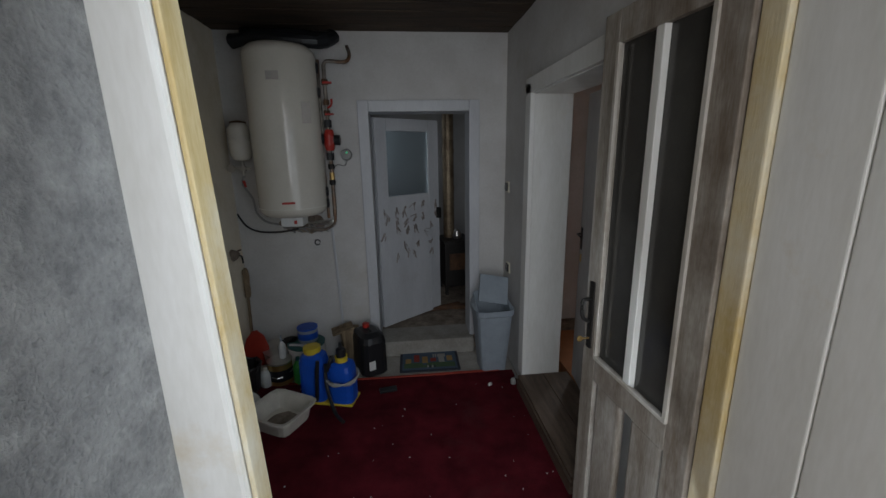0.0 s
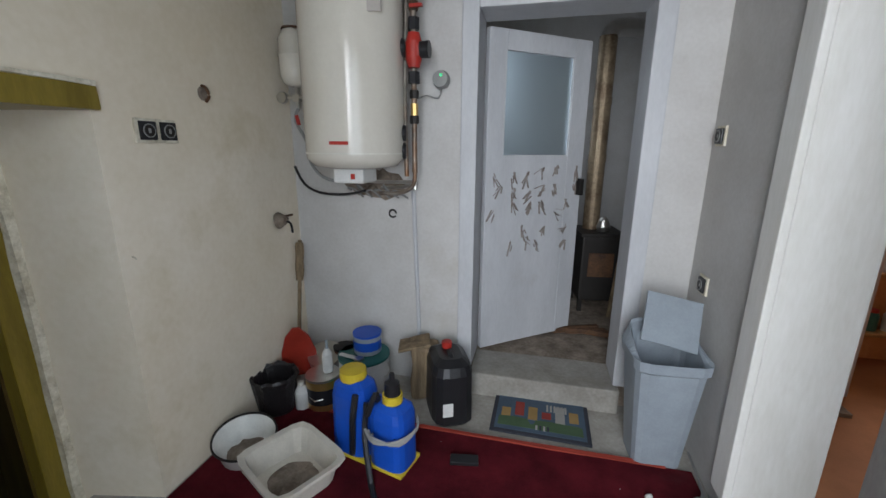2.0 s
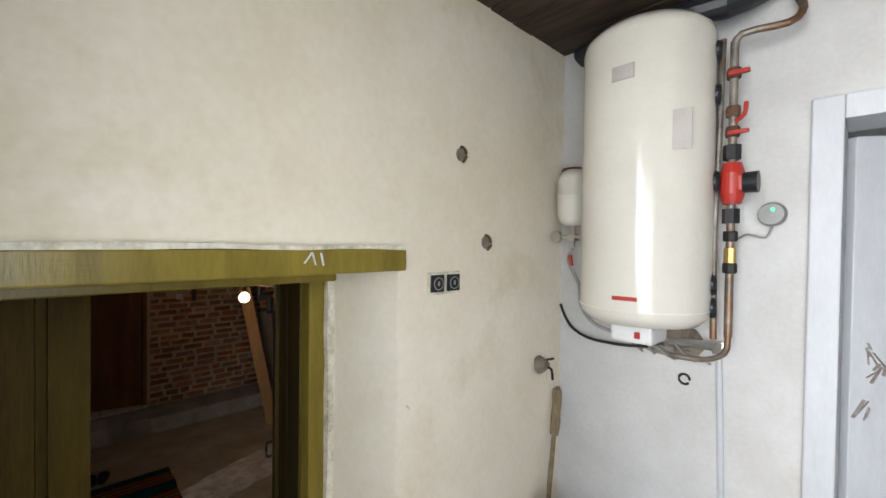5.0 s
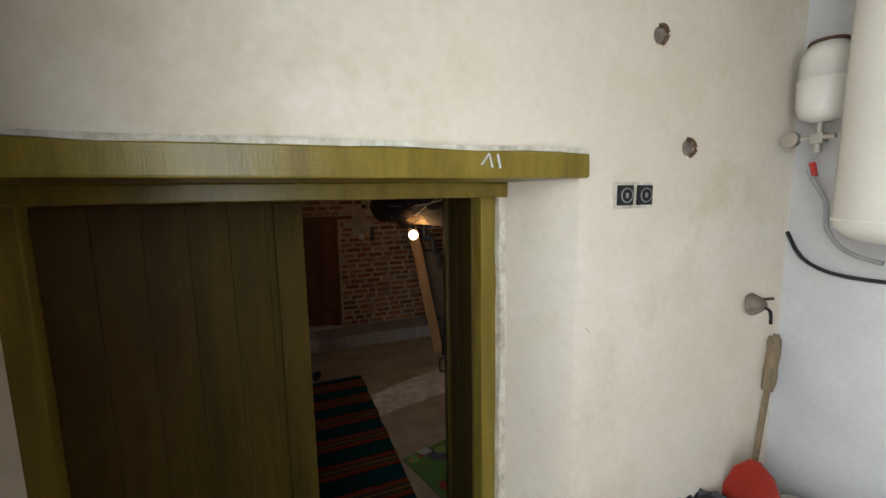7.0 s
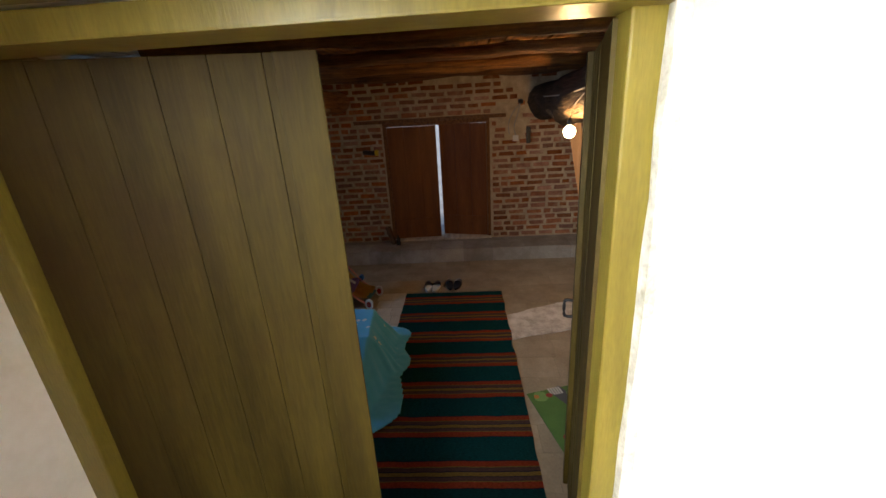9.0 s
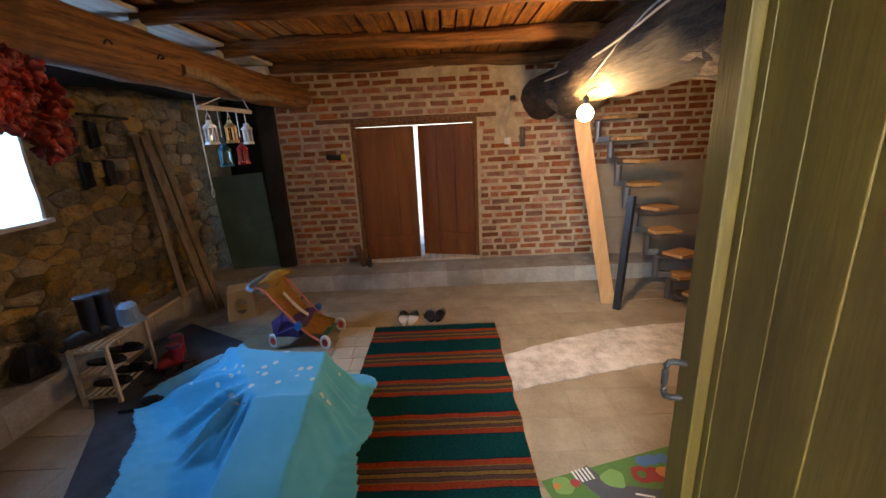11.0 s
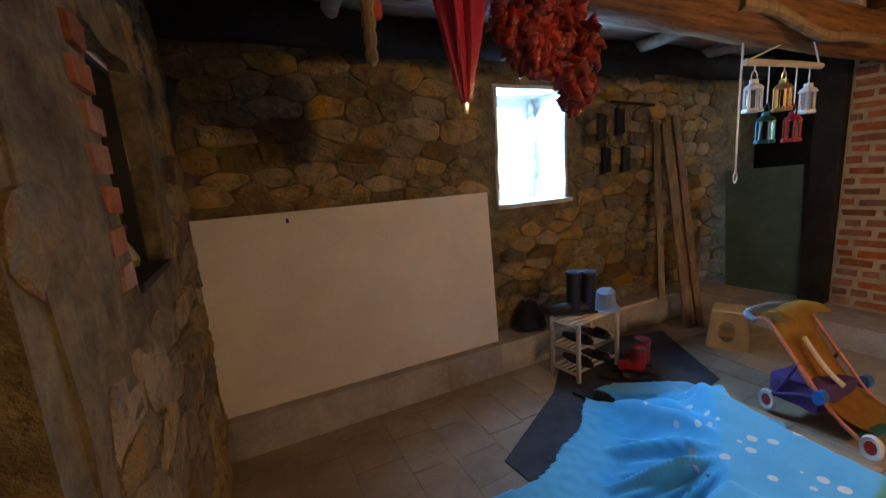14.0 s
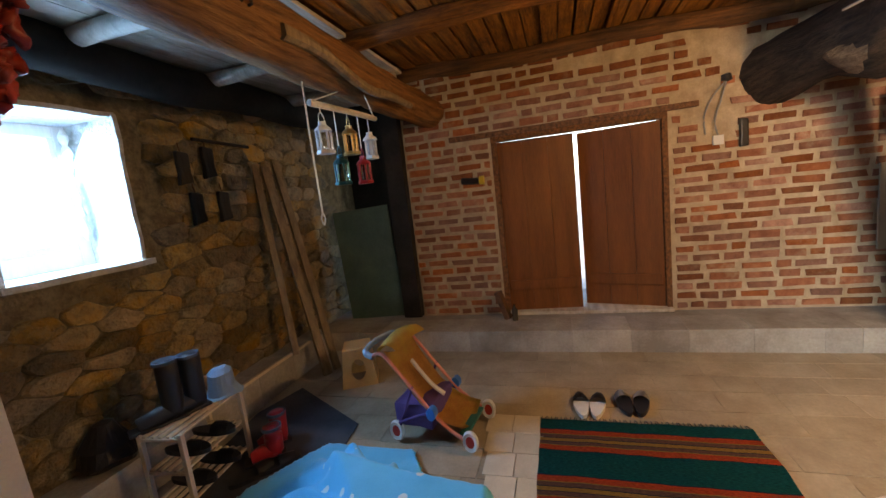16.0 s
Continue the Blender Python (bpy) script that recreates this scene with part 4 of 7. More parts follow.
part("collar", lathe([(0, 0.25), (0.042, 0.25), (0.042, 0.285), (0, 0.285)], 24, pose(0.10, 0, 0)), "yellow_plastic", sp, "yellow collar")
part("pump_cap", lathe([(0, 0.285), (0.034, 0.285), (0.03, 0.33), (0.012, 0.34), (0.01, 0.365), (0, 0.365)], 20, pose(0.10, 0, 0)), "black_plastic", sp)
part("foot", box(-0.185, 0.185, -0.078, 0.078, -0.004, 0.012, 0.006), "yellow_plastic", sp, "yellow base rim")
part("handle", tube([(0.04, -0.02, 0.25), (0.06, -0.06, 0.30), (0.03, -0.08, 0.22)], 0.012, 8), "black_plastic", sp)
part("strap", tube([(-0.03, -0.075, 0.28), (-0.035, -0.095, 0.18), (-0.05, -0.085, 0.06), (-0.06, -0.08, 0.03)], 0.014, 6), "black_rubber", sp)
part("strap", tube([(0.02, -0.07, 0.26), (0.03, -0.10, 0.14), (0.10, -0.16, 0.01), (0.19, -0.24, 0.006)], 0.012, 6), "black_rubber", sp)
hs = None
for k in range(3):
    hs = tube([(0.02 + 0.02 * k, -0.09, 0.175 - 0.01 * k), (0.09, -0.12, 0.15 + 0.008 * k), (0.18, -0.08, 0.16 - 0.008 * k), (0.215, 0.0, 0.175), (0.18, 0.06, 0.18)], 0.006, 8, hs)
part("hose", hs, "hose_grey", sp, "coiled clear grey hose")

jc = thing("jerrycan", "black plastic jerrycan with red cap and paper label", "jerrycan", (-0.68, 3.46, 0.002), 25)
jb = lobe(0.0, 0.105, 0.15, 0.325)
part("can", jb, "black_plastic", jc)
part("cap", lathe([(0, 0.315), (0.026, 0.315), (0.026, 0.355), (0, 0.358)], 18, pose(0, 0.05, 0)), "red_paint", jc, "red screw cap")
part("grip", tube([(0, -0.09, 0.26), (0, -0.06, 0.315), (0, 0.0, 0.325), (0, 0.03, 0.30)], 0.013, 8), "black_plastic", jc)
part("paper_label", box(-0.06, -0.01, -0.153, -0.1485, 0.06, 0.13, 0.001), "paper_white", jc)
bx = thing("brown_sack", "brown folded paper sack standing behind the can", "sack", (-0.83, 3.56, 0.002), 15)
sk = box(-0.075, 0.075, -0.06, 0.06, 0, 0.30, 0.02)
for v in rough_up(sk, 0.012, 14, 2).verts:
    v.co.z = max(v.co.z, 0)
part("sack", sk, "dull_plank", bx)
part("flap", rough_up(box(-0.08, 0.09, -0.07, 0.07, 0.30, 0.315, 0.004, None, pose(0, 0, 0, 0, -12, 0)), 0.006, 20, 2), "dull_plank", bx)
po = thing("pole_foot", "black flat bracket lying on the carpet", "bracket", (-0.53, 3.10, 0.015), 10)
part("bracket", box(-0.06, 0.06, -0.025, 0.025, 0, 0.018, 0.004), "black_plastic", po)

bn = thing("swing_bin", "tall grey plastic bin with its swing lid open", "bin", (0.26, 3.36, 0.002), 4)
bn.scale = (1.08, 1.0, 1.08)
bnb = bmesh.new()
prev = None
for sx, sy, z in ((0.085, 0.085, 0), (0.09, 0.09, 0.006), (0.125, 0.125, 0.42), (0.135, 0.135, 0.43), (0.138, 0.138, 0.47), (0.118, 0.118, 0.50), (0.112, 0.112, 0.49), (0.10, 0.10, 0.2)):
    ring = []
    for k in range(32):
        a = 2 * math.pi * k / 32
        c, s = math.cos(a), math.sin(a)
        q = (abs(c) ** 6 + abs(s) ** 6) ** (-1 / 6)
        ring.append(bnb.verts.new((sx * c * q, sy * s * q, z + (0.05 * (s * q) if z > 0.48 else 0))))
    if prev:
        for k in range(32):
            bnb.faces.new((prev[k], prev[(k + 1) % 32], ring[(k + 1) % 32], ring[k]))
    prev = ring
bnb.faces.new(prev)
bmesh.ops.recalc_face_normals(bnb, faces=bnb.faces)
part("bin", bnb, "grey_plastic", bn)
part("swing_lid", rough_up(box(-0.105, 0.105, -0.10, 0.10, -0.006, 0.006, 0.004, None, pose(0.02, 0.03, 0.575, 58, 12, 0)), 0.004, 8, 2), "grey_plastic", bn)
M["mat_border"] = plain("mat_border", (0.04, 0.042, 0.055), 0.9)
mt = thing("doormat", "colourful picture doormat with a dark border", "doormat", (-0.215, 3.50, 0.002), -1)
part("base", box(-0.235, 0.235, -0.165, 0.165, 0, 0.010, 0.003), "mat_border", mt)
M["mat_field"] = plain("mat_field", (0.07, 0.105, 0.15), 0.9)
M["mat_tan"] = plain("mat_tan", (0.34, 0.22, 0.08), 0.9)
M["mat_red"] = plain("mat_red", (0.28, 0.045, 0.035), 0.9)
M["mat_pale"] = plain("mat_pale", (0.34, 0.33, 0.31), 0.9)
part("field", box(-0.215, 0.215, -0.145, 0.145, 0.0105, 0.012), "mat_field", mt, "faded blue field")
M["mat_lawn"] = plain("mat_lawn", (0.07, 0.12, 0.06), 0.9)
part("lawn", rough_up(box(-0.2, 0.2, -0.12, -0.05, 0.0125, 0.0135), 0.004, 12, 4), "mat_lawn", mt)
cols = ("mat_tan", "mat_red", "mat_tan", "mat_red", "mat_pale", "mat_tan")
for k, c in enumerate(cols):
    part("patch", box(-0.19 + k * 0.066, -0.145 + k * 0.066, -0.05 + 0.02 * (k % 2), 0.05 + 0.03 * ((k * 2) % 3 - 1), 0.0125, 0.0142), c, mt)
for k in range(6):
    part("house_stripe", box(0.03 + k * 0.018, 0.04 + k * 0.018, 0.03, 0.085, 0.0145, 0.0152), "mat_pale", mt)
for k in range(4):
    part("path_stripe", box(-0.02 + k * 0.018, -0.01 + k * 0.018, -0.125, -0.09, 0.0145, 0.0152), "mat_border" if k % 2 else "mat_pale", mt)
crumbs = None
rc = random.Random(8)
for k in range(45):
    x, y = rc.uniform(-1.2, 0.35), rc.uniform(2.0, 3.24)
    s = rc.uniform(0.001, 0.0028)
    crumbs = box(x - s, x + s, y - s, y + s, 0.014, 0.014 + s, 0, crumbs)
cr = part("crumbs", crumbs, "paper_white")
tagged(cr, "white crumbs and lint scattered on the carpet", "crumbs", "", "stuff")
pw = thing("paper_scrap", "crumpled white paper scrap on the carpet", "paper", (0.19, 3.08, 0.015))
part("scrap", rough_up(lathe([(0, 0), (0.016, 0.004), (0.012, 0.016), (0, 0.02)], 8), 0.006, 60), "paper_white", pw)
plugc = thing("extension_plug", "grey cable with plug on the floor by the wall", "cable", (0.36, 3.08, 0.015))
part("plug", lathe([(0, 0), (0.018, 0.0), (0.02, 0.03), (0.008, 0.045), (0, 0.045)], 14), "hose_grey", plugc)
part("cord", tube([(0, 0, 0.03), (0.03, 0.05, 0.02), (0.05, 0.15, 0.006), (0.06, 0.3, 0.006)], 0.005, 6), "hose_grey", plugc)

# ---- back room ----
M["rust_pipe"] = material("rust_pipe", (0.13, 0.09, 0.055), (0.34, 0.27, 0.18), 0.45, 6, 50, 0.2, 0.5)
sv = thing("stove", "rusty iron stove with a tall flue pipe", "stove", (0.16, 4.85, 0.12), 8)
part("body", box(-0.14, 0.14, -0.16, 0.16, 0.09, 0.58, 0.015), "iron", sv)
part("top", box(-0.16, 0.16, -0.18, 0.18, 0.58, 0.605, 0.006), "iron", sv)
part("door", box(-0.09, 0.09, -0.172, -0.158, 0.28, 0.46, 0.006), "rust", sv)
for x in (-0.12, 0.12):
    for y in (-0.14, 0.14):
        part("leg", box(x - 0.015, x + 0.015, y - 0.015, y + 0.015, 0, 0.09, 0.003), "iron", sv)
fl = lathe([(0.06, 0.60), (0.06, 1.1), (0.064, 1.1), (0.064, 1.16), (0.06, 1.16), (0.06, 1.5), (0.064, 1.5), (0.064, 1.55), (0.06, 1.55), (0.06, 1.95), (0, 1.95)], 24, pose(-0.04, 0.05, 0))
part("flue_pipe", fl, "rust_pipe", sv, "brown stained metal flue pipe")
part("flue_elbow", tube([(-0.04, 0.05, 1.93), (0.0, 0.07, 2.0), (0.12, 0.12, 2.02), (0.3, 0.2, 2.02)], 0.058, 16), "chrome", sv)
plk = thing("leaning_pole", "pale wooden pole leaning against the wall", "pole")
part("pole", tube([(0.26, 4.62, 0.12), (0.47, 5.0, 1.75)], 0.016, 10, None, 4), "dull_plank", plk)
wbd = thing("white_plank", "white painted plank standing upright", "plank")
part("plank", bar((0.36, 4.35, 0.12), (0.42, 4.45, 2.2), 0.11, 0.025), "white_paint", wbd)
wbl = thing("kettle", "small grey jug standing on the stove", "jug", (0.19, 4.80, 0.726))
part("jug", lathe([(0, 0), (0.04, 0), (0.05, 0.03), (0.035, 0.08), (0.02, 0.10), (0, 0.10)], 20), "chrome", wbl)
rubb = thing("firewood", "dark split firewood on the dirty floor", "firewood", (0.05, 4.25, 0.122))
for k in range(4):
    part("log", rough_up(bar((-0.2 + 0.09 * k, 0.02 * k, 0.02), (0.1 + 0.05 * k, 0.1 - 0.05 * k, 0.025), 0.04, 0.035, 0.004), 0.004, 20, 1), "rust", rubb)
bwf = box(-1.03, -0.97, 4.8, 4.86, 1.2, 2.25, 0.004)
box(-1.03, -0.97, 5.74, 5.8, 1.2, 2.25, 0.004, bwf)
box(-1.03, -0.97, 4.86, 5.74, 1.2, 1.26, 0.004, bwf)
box(-1.03, -0.97, 4.86, 5.74, 2.19, 2.25, 0.004, bwf)
structure("window_back", bwf, "white_paint", "white back room window frame", "window")

# ---- kitchen glimpse ----
kwf = box(1.42, 1.45, 4.41, 4.46, 1.42, 1.86, 0.003)
box(1.77, 1.80, 4.41, 4.46, 1.42, 1.86, 0.003, kwf)
box(1.45, 1.77, 4.41, 4.46, 1.42, 1.45, 0.003, kwf)
box(1.45, 1.77, 4.41, 4.46, 1.83, 1.86, 0.003, kwf)
structure("window_kitchen", kwf, "white_paint", "small white kitchen window frame", "window")
shf = thing("kitchen_shelf", "wooden kitchen shelf crowded with jars", "shelf", (1.55, 4.33, 0.1))
for z in (0.2, 0.55, 0.9, 1.2):
    part("board", box(-0.35, 0.35, -0.09, 0.06, z, z + 0.02, 0.003), "pine", shf)
for x in (-0.35, 0.33):
    part("side", box(x, x + 0.02, -0.09, 0.06, 0, 1.24, 0.003), "pine", shf)
for z in (0.22, 0.57, 0.92):
    for k in range(6):
        jr = thing("jar", "small kitchen jar on the wooden shelf", "jar", (1.28 + k * 0.105, 4.31, z + 0.1), 0, "jars on the kitchen shelf")
        part("body", lathe([(0, 0), (0.035, 0), (0.038, 0.01), (0.038, 0.09), (0.028, 0.11), (0, 0.11)], 16), ("paper_white", "red_paint", "teal_plastic", "brass", "ivory", "chrome")[(k * 2 + int(z * 10)) % 6], jr)
        part("lid", lathe([(0, 0.11), (0.032, 0.11), (0.032, 0.125), (0, 0.126)], 16), ("red_paint", "ivory", "chrome")[k % 3], jr)


# ---- barn: timber ----
log((-2.10, 0.66, 1.36), (-6.62, 0.66, 1.33), 0.135, "beam_main", "beam_wood", "thick brown hewn ceiling beam with nails", flat=0.95)
log((-2.10, 3.36, 1.33), (-6.62, 3.26, 1.21), 0.215, "beam_big", "dark_log", "huge dark crooked log beam, peeled and coloured as lit underneath", wobble=0.3, sway=0.06)
# second log for the underside: bulb light is put into its pale colour
lit_underside = log((-3.3, 3.30, 1.215), (-5.7, 3.24, 1.13), 0.14, "beam_peel", "lit_peeled_wood", "peeled underside of the big log, coloured pale as lit by the bulb", wobble=0.3, sway=0.05, flat=0.8)
log((-2.1, -0.47, 1.50), (-7.2, -0.47, 1.48), 0.10, "beam_wall", "black_beam", "black wall plate beam", flat=1.1)
jr_ = random.Random(3)
for i, x in enumerate((-2.6, -3.5, -4.4, -5.3, -6.25)):
    log((x + jr_.uniform(-0.05, 0.05), 0.55, 1.585), (x + jr_.uniform(-0.06, 0.06), 3.35, 1.575), jr_.uniform(0.042, 0.068), "joist_%d" % (i + 1), "joist_wood", "rough round brown ceiling joist", "joist", wobble=0.3, n=16, sway=0.035)
    log((x, 3.2, 1.58), (x, 5.7, 1.58), 0.06, "joist_side_%d" % (i + 1), "joist_wood", "rough round brown ceiling joist", "joist", sway=0.04)
for x in (-3.0, -3.75, -4.5, -5.3, -6.1):
    log((x, -0.6, 1.56), (x + 0.1, 0.6, 1.52), 0.045, "joist_window", "pale_boards", "thin pale pole joist beside the window", "joist", sway=0.03)
cbm = None
for i in range(48):
    y = 0.62 + i * 0.107
    z = 1.64 + jr_.uniform(-0.012, 0.012)
    cut = jr_.uniform(-5.6, -3.2)
    cbm = box(-6.6, cut - 0.006, y + 0.006, y + 0.101 + jr_.uniform(-0.008, 0.004), z, 1.668, 0, cbm)
    z += jr_.uniform(-0.008, 0.008)
    cbm = box(cut + 0.006, -2.1, y + 0.006, y + 0.101 + jr_.uniform(-0.008, 0.004), z, 1.668, 0, cbm)
structure("ceiling_planks", cbm, "ceiling_plank", "worn brown ceiling planks with dark gaps", "ceiling")
cpl = None
for i in range(9):
    y = -0.6 + i * 0.135
    cpl = box(-6.9, -2.1, y + 0.006, y + 0.128, 1.60 + jr_.uniform(-0.012, 0.012), 1.62, 0, cpl)
structure("ceiling_pale_planks", cpl, "pale_boards", "pale whitewashed ceiling planks by the window", "ceiling")
br3 = thing("branch", "bare bent branch fixed along the beam", "branch")
part("branch", tube([(-4.35, 0.80, 1.30), (-4.6, 0.815, 1.29), (-5.0, 0.82, 1.22), (-5.3, 0.82, 1.24), (-5.7, 0.80, 1.25)], 0.03, 10, taper=0.7, wobble=0.3), "dull_plank", br3)
for x in (-3.35, -3.87, -4.2):
    nn = thing("beam_nail", "bent iron nail in the beam side", "nail", (x, 0.785, 1.33), 0, "nails in the beam")
    part("nail", tube([(0, -0.02, 0), (0.0, 0.03, 0.0), (0.03, 0.035, 0.012), (0.05, 0.03, -0.01)], 0.005, 6), "iron", nn)

# bulb
bl = thing("light_bulb", "glowing bare light bulb hanging from the log", "lamp", (-4.56, 3.076, 0.978))
bl.scale = (0.88, 0.88, 0.88)
M["bulb_glow"] = plain("bulb_glow", (1.0, 0.75, 0.42), 0.4, emit=10.0)
part("globe", lathe([(0, -0.058), (0.026, -0.054), (0.048, -0.032), (0.056, 0.0), (0.046, 0.03), (0.022, 0.052), (0.014, 0.064), (0, 0.064)], 24), "bulb_glow", bl, smooth=True).visible_shadow = False
part("holder", lathe([(0, 0.055), (0.02, 0.055), (0.022, 0.10), (0.008, 0.115), (0, 0.115)], 18), "black_plastic", bl)
part("cord", tube([(0, 0, 0.11), (0.005, 0.02, 0.15), (0.01, 0.10, 0.17)], 0.004, 6), "black_plastic", bl)
lc = thing("lamp_cable", "white cable stapled along the log", "cable")
part("cord", tube([(-2.2, 3.12, 1.36), (-3.0, 3.13, 1.37), (-3.6, 3.10, 1.36), (-4.1, 3.08, 1.30), (-4.8, 3.07, 1.26), (-5.4, 3.03, 1.26)], 0.006, 6), "hose_grey", lc)
part("cord", tube([(-2.2, 3.10, 1.40), (-3.2, 3.11, 1.42), (-3.9, 3.09, 1.35), (-4.56, 3.10, 1.17)], 0.005, 6), "hose_grey", lc)

# ---- barn: window, doors and wall fittings ----
wr_ = box(-4.095, -4.07, -1.05, -0.57, 0.45, 1.27)
rough_up(wr_, 0.012, 12, 5)
lin = rough_up(box(-4.72, -4.695, -1.05, -0.565, 0.45, 1.27), 0.012, 12, 5)
join(wr_, lin)
join(wr_, rough_up(box(-4.74, -4.06, -1.05, -0.535, 0.43, 0.462), 0.008, 9, 5))
join(wr_, rough_up(box(-4.72, -4.07, -1.05, -0.57, 1.255, 1.28), 0.008, 9, 5))
M["whitewash"] = material("whitewash", (0.42, 0.42, 0.41), (0.66, 0.66, 0.65), 0.9, 9, 50, 1.0, stain=(0.34, 0.27, 0.16), stain_at=0.58, distance=0.03)
structure("window_reveal", wr_, "whitewash", "uneven whitewashed window reveal and sill", "window")
wf = box(-4.695, -4.63, -0.99, -0.94, 0.462, 1.255, 0.005)
box(-4.16, -4.095, -0.99, -0.94, 0.462, 1.255, 0.005, wf)
box(-4.63, -4.16, -0.99, -0.94, 0.462, 0.56, 0.005, wf)
box(-4.63, -4.16, -0.99, -0.94, 1.19, 1.255, 0.005, wf)
box(-4.63, -4.60, -0.985, -0.945, 0.56, 1.19, 0.004, wf)
box(-4.19, -4.16, -0.985, -0.945, 0.56, 1.19, 0.004, wf)
box(-4.60, -4.19, -0.985, -0.945, 0.56, 0.60, 0.004, wf)
structure("window_barn", wf, "white_paint", "white painted small barn window frame", "window")
cu = thing("bead_curtain_cord", "beige knotted cord hanging at the window", "cord", (-4.655, -0.90, 0.60))
prof = [(0, 0)]
for k in range(24):
    prof.append((0.010 + 0.014 * abs(math.sin(k * 0.9)), 0.02 + k * 0.025))
prof.append((0, 0.64))
part("cord", lathe(prof, 12), "ivory", cu)

dd = box(-6.62, -6.545, 1.20, 1.245, -0.53, 1.05, 0.004)
box(-6.62, -6.545, 2.53, 2.572, -0.53, 1.05, 0.004, dd)
box(-6.62, -6.54, 1.20, 2.572, 1.005, 1.055, 0.004, dd)
structure("door_frame_barn", dd, "old_wood", "dark brown frame of the double door", "door frame")
structure("lintel_barn", rough_up(box(-6.60, -6.515, 0.84, 2.78, 1.055, 1.10, 0.006), 0.008, 6, 4), "old_wood", "split old timber lintel over the double door", "lintel")
for at, rz, lab in (((-6.585, 1.245, -0.515), 94, "brown wooden double door leaf"), ((-6.585, 2.53, -0.515), -105, "brown wooden double door leaf standing ajar")):
    dl = thing("double_door", lab, "door", at, rz, "double door leaves")
    s = 1 if rz > 0 else -1
    part("boards", loop_boards(0, 0.635, 3, -0.018, 0.018, 0, 1.515), "door_wood", dl)
    part("rail", box(0.02, 0.615, -0.035 * s - 0.008, -0.035 * s + 0.008, 0.2, 0.29, 0.004), "door_wood", dl)
    part("latch", box(0.59, 0.63, 0.018 * s - 0.006, 0.018 * s + 0.014, 0.78, 0.81, 0.003), "iron", dl)
    part("latch", box(0.55, 0.63, 0.018 * s - 0.006, 0.018 * s + 0.014, 0.50, 0.515, 0.003), "iron", dl)
structure("threshold_barn", box(-6.75, -6.50, 1.20, 2.572, -0.533, -0.505, 0.006), "pale_boards", "pale worn door sill", "threshold")
wk = thing("wood_wedge", "dark wooden wedge and bottle by the door", "wedge", (-6.40, 1.24, -0.527), 30)
part("wedge", bar((0, 0, 0.0), (-0.06, -0.06, 0.24), 0.07, 0.05), "rust", wk)
part("bottle", lathe([(0, 0), (0.025, 0), (0.026, 0.09), (0.01, 0.12), (0.01, 0.14), (0, 0.14)], 14, pose(0.07, 0.03, 0)), "dark_glass", wk)
tc = thing("wall_torch", "black and yellow torch hung on the brick", "torch", (-6.535, 1.02, 0.70))
part("body", tube([(0, -0.10, 0.01), (0.02, 0.0, 0.0), (0.03, 0.06, 0.0)], 0.03, 10), "black_plastic", tc)
part("head", lathe([(0, 0), (0.035, 0.0), (0.04, 0.04), (0, 0.045)], 16, pose(0.03, 0.06, 0.0, -90, 0, 0)), "yellow_plastic", tc)
wsw = thing("junction_box", "white junction box with wires on the brick", "switch", (-6.535, 2.90, 0.79))
part("box", box(0, 0.025, -0.035, 0.035, -0.035, 0.035, 0.004), "paper_white", wsw)
part("wire", tube([(0.012, 0, 0.035), (0.015, -0.02, 0.14), (0.015, 0.02, 0.28), (0.01, 0.06, 0.42)], 0.006, 6), "hose_grey", wsw)
part("wire", tube([(0.012, -0.08, 0.05), (0.015, -0.09, 0.18), (0.015, -0.03, 0.32), (0.01, 0.06, 0.42)], 0.006, 6), "hose_grey", wsw)
part("knot", rough_up(lathe([(0, 0.03), (0.03, 0.02), (0.035, -0.02), (0, -0.03)], 12, pose(0.01, 0.06, 0.44)), 0.008, 30), "black_plastic", wsw)
bk = thing("black_holder", "black plastic holder hung on the brick", "holder", (-6.53, 3.06, 0.82))
part("holder", rough_up(box(0, 0.04, -0.025, 0.025, -0.10, 0.10, 0.01), 0.006, 18, 1), "black_plastic", bk)

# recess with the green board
structure("recess_post", box(-6.62, -6.48, 0.22, 0.395, -0.53, 1.40, 0.008), "black_beam", "black timber post beside the brick", "post")
gb = thing("green_board", "dull green board leaning in the dark recess", "board")
part("sheet", box(-0.29, 0.30, -0.008, 0.008, 0, 1.09, 0.002, None, pose(-6.52, -0.07, -0.525, 0, -3, 90)), "green_board", gb)
for (a, c, w, lab) in (((-5.63, -0.14, BF), (-5.80, -0.535, 1.0), 0.07, "rough brown plank leaning in the corner"), ((-5.74, -0.12, BF), (-5.93, -0.53, 1.06), 0.06, "rough brown plank leaning in the corner"), ((-5.50, -0.30, BF + 0.23), (-5.70, -0.545, 1.02), 0.05, "thin dark batten leaning on the stone wall")):
    pk = thing("leaning_plank", lab, "plank", (0, 0, 0), 0, "planks leaning in the corner")
    part("plank", bar(a, c, w, 0.03), "dull_plank", pk)
bar_ = thing("iron_bar", "dark iron bar hung on the stone wall", "iron bar")
part("bar", tube([(-5.15, -0.53, 1.17), (-5.65, -0.53, 1.15)], 0.012, 8), "iron", bar_)
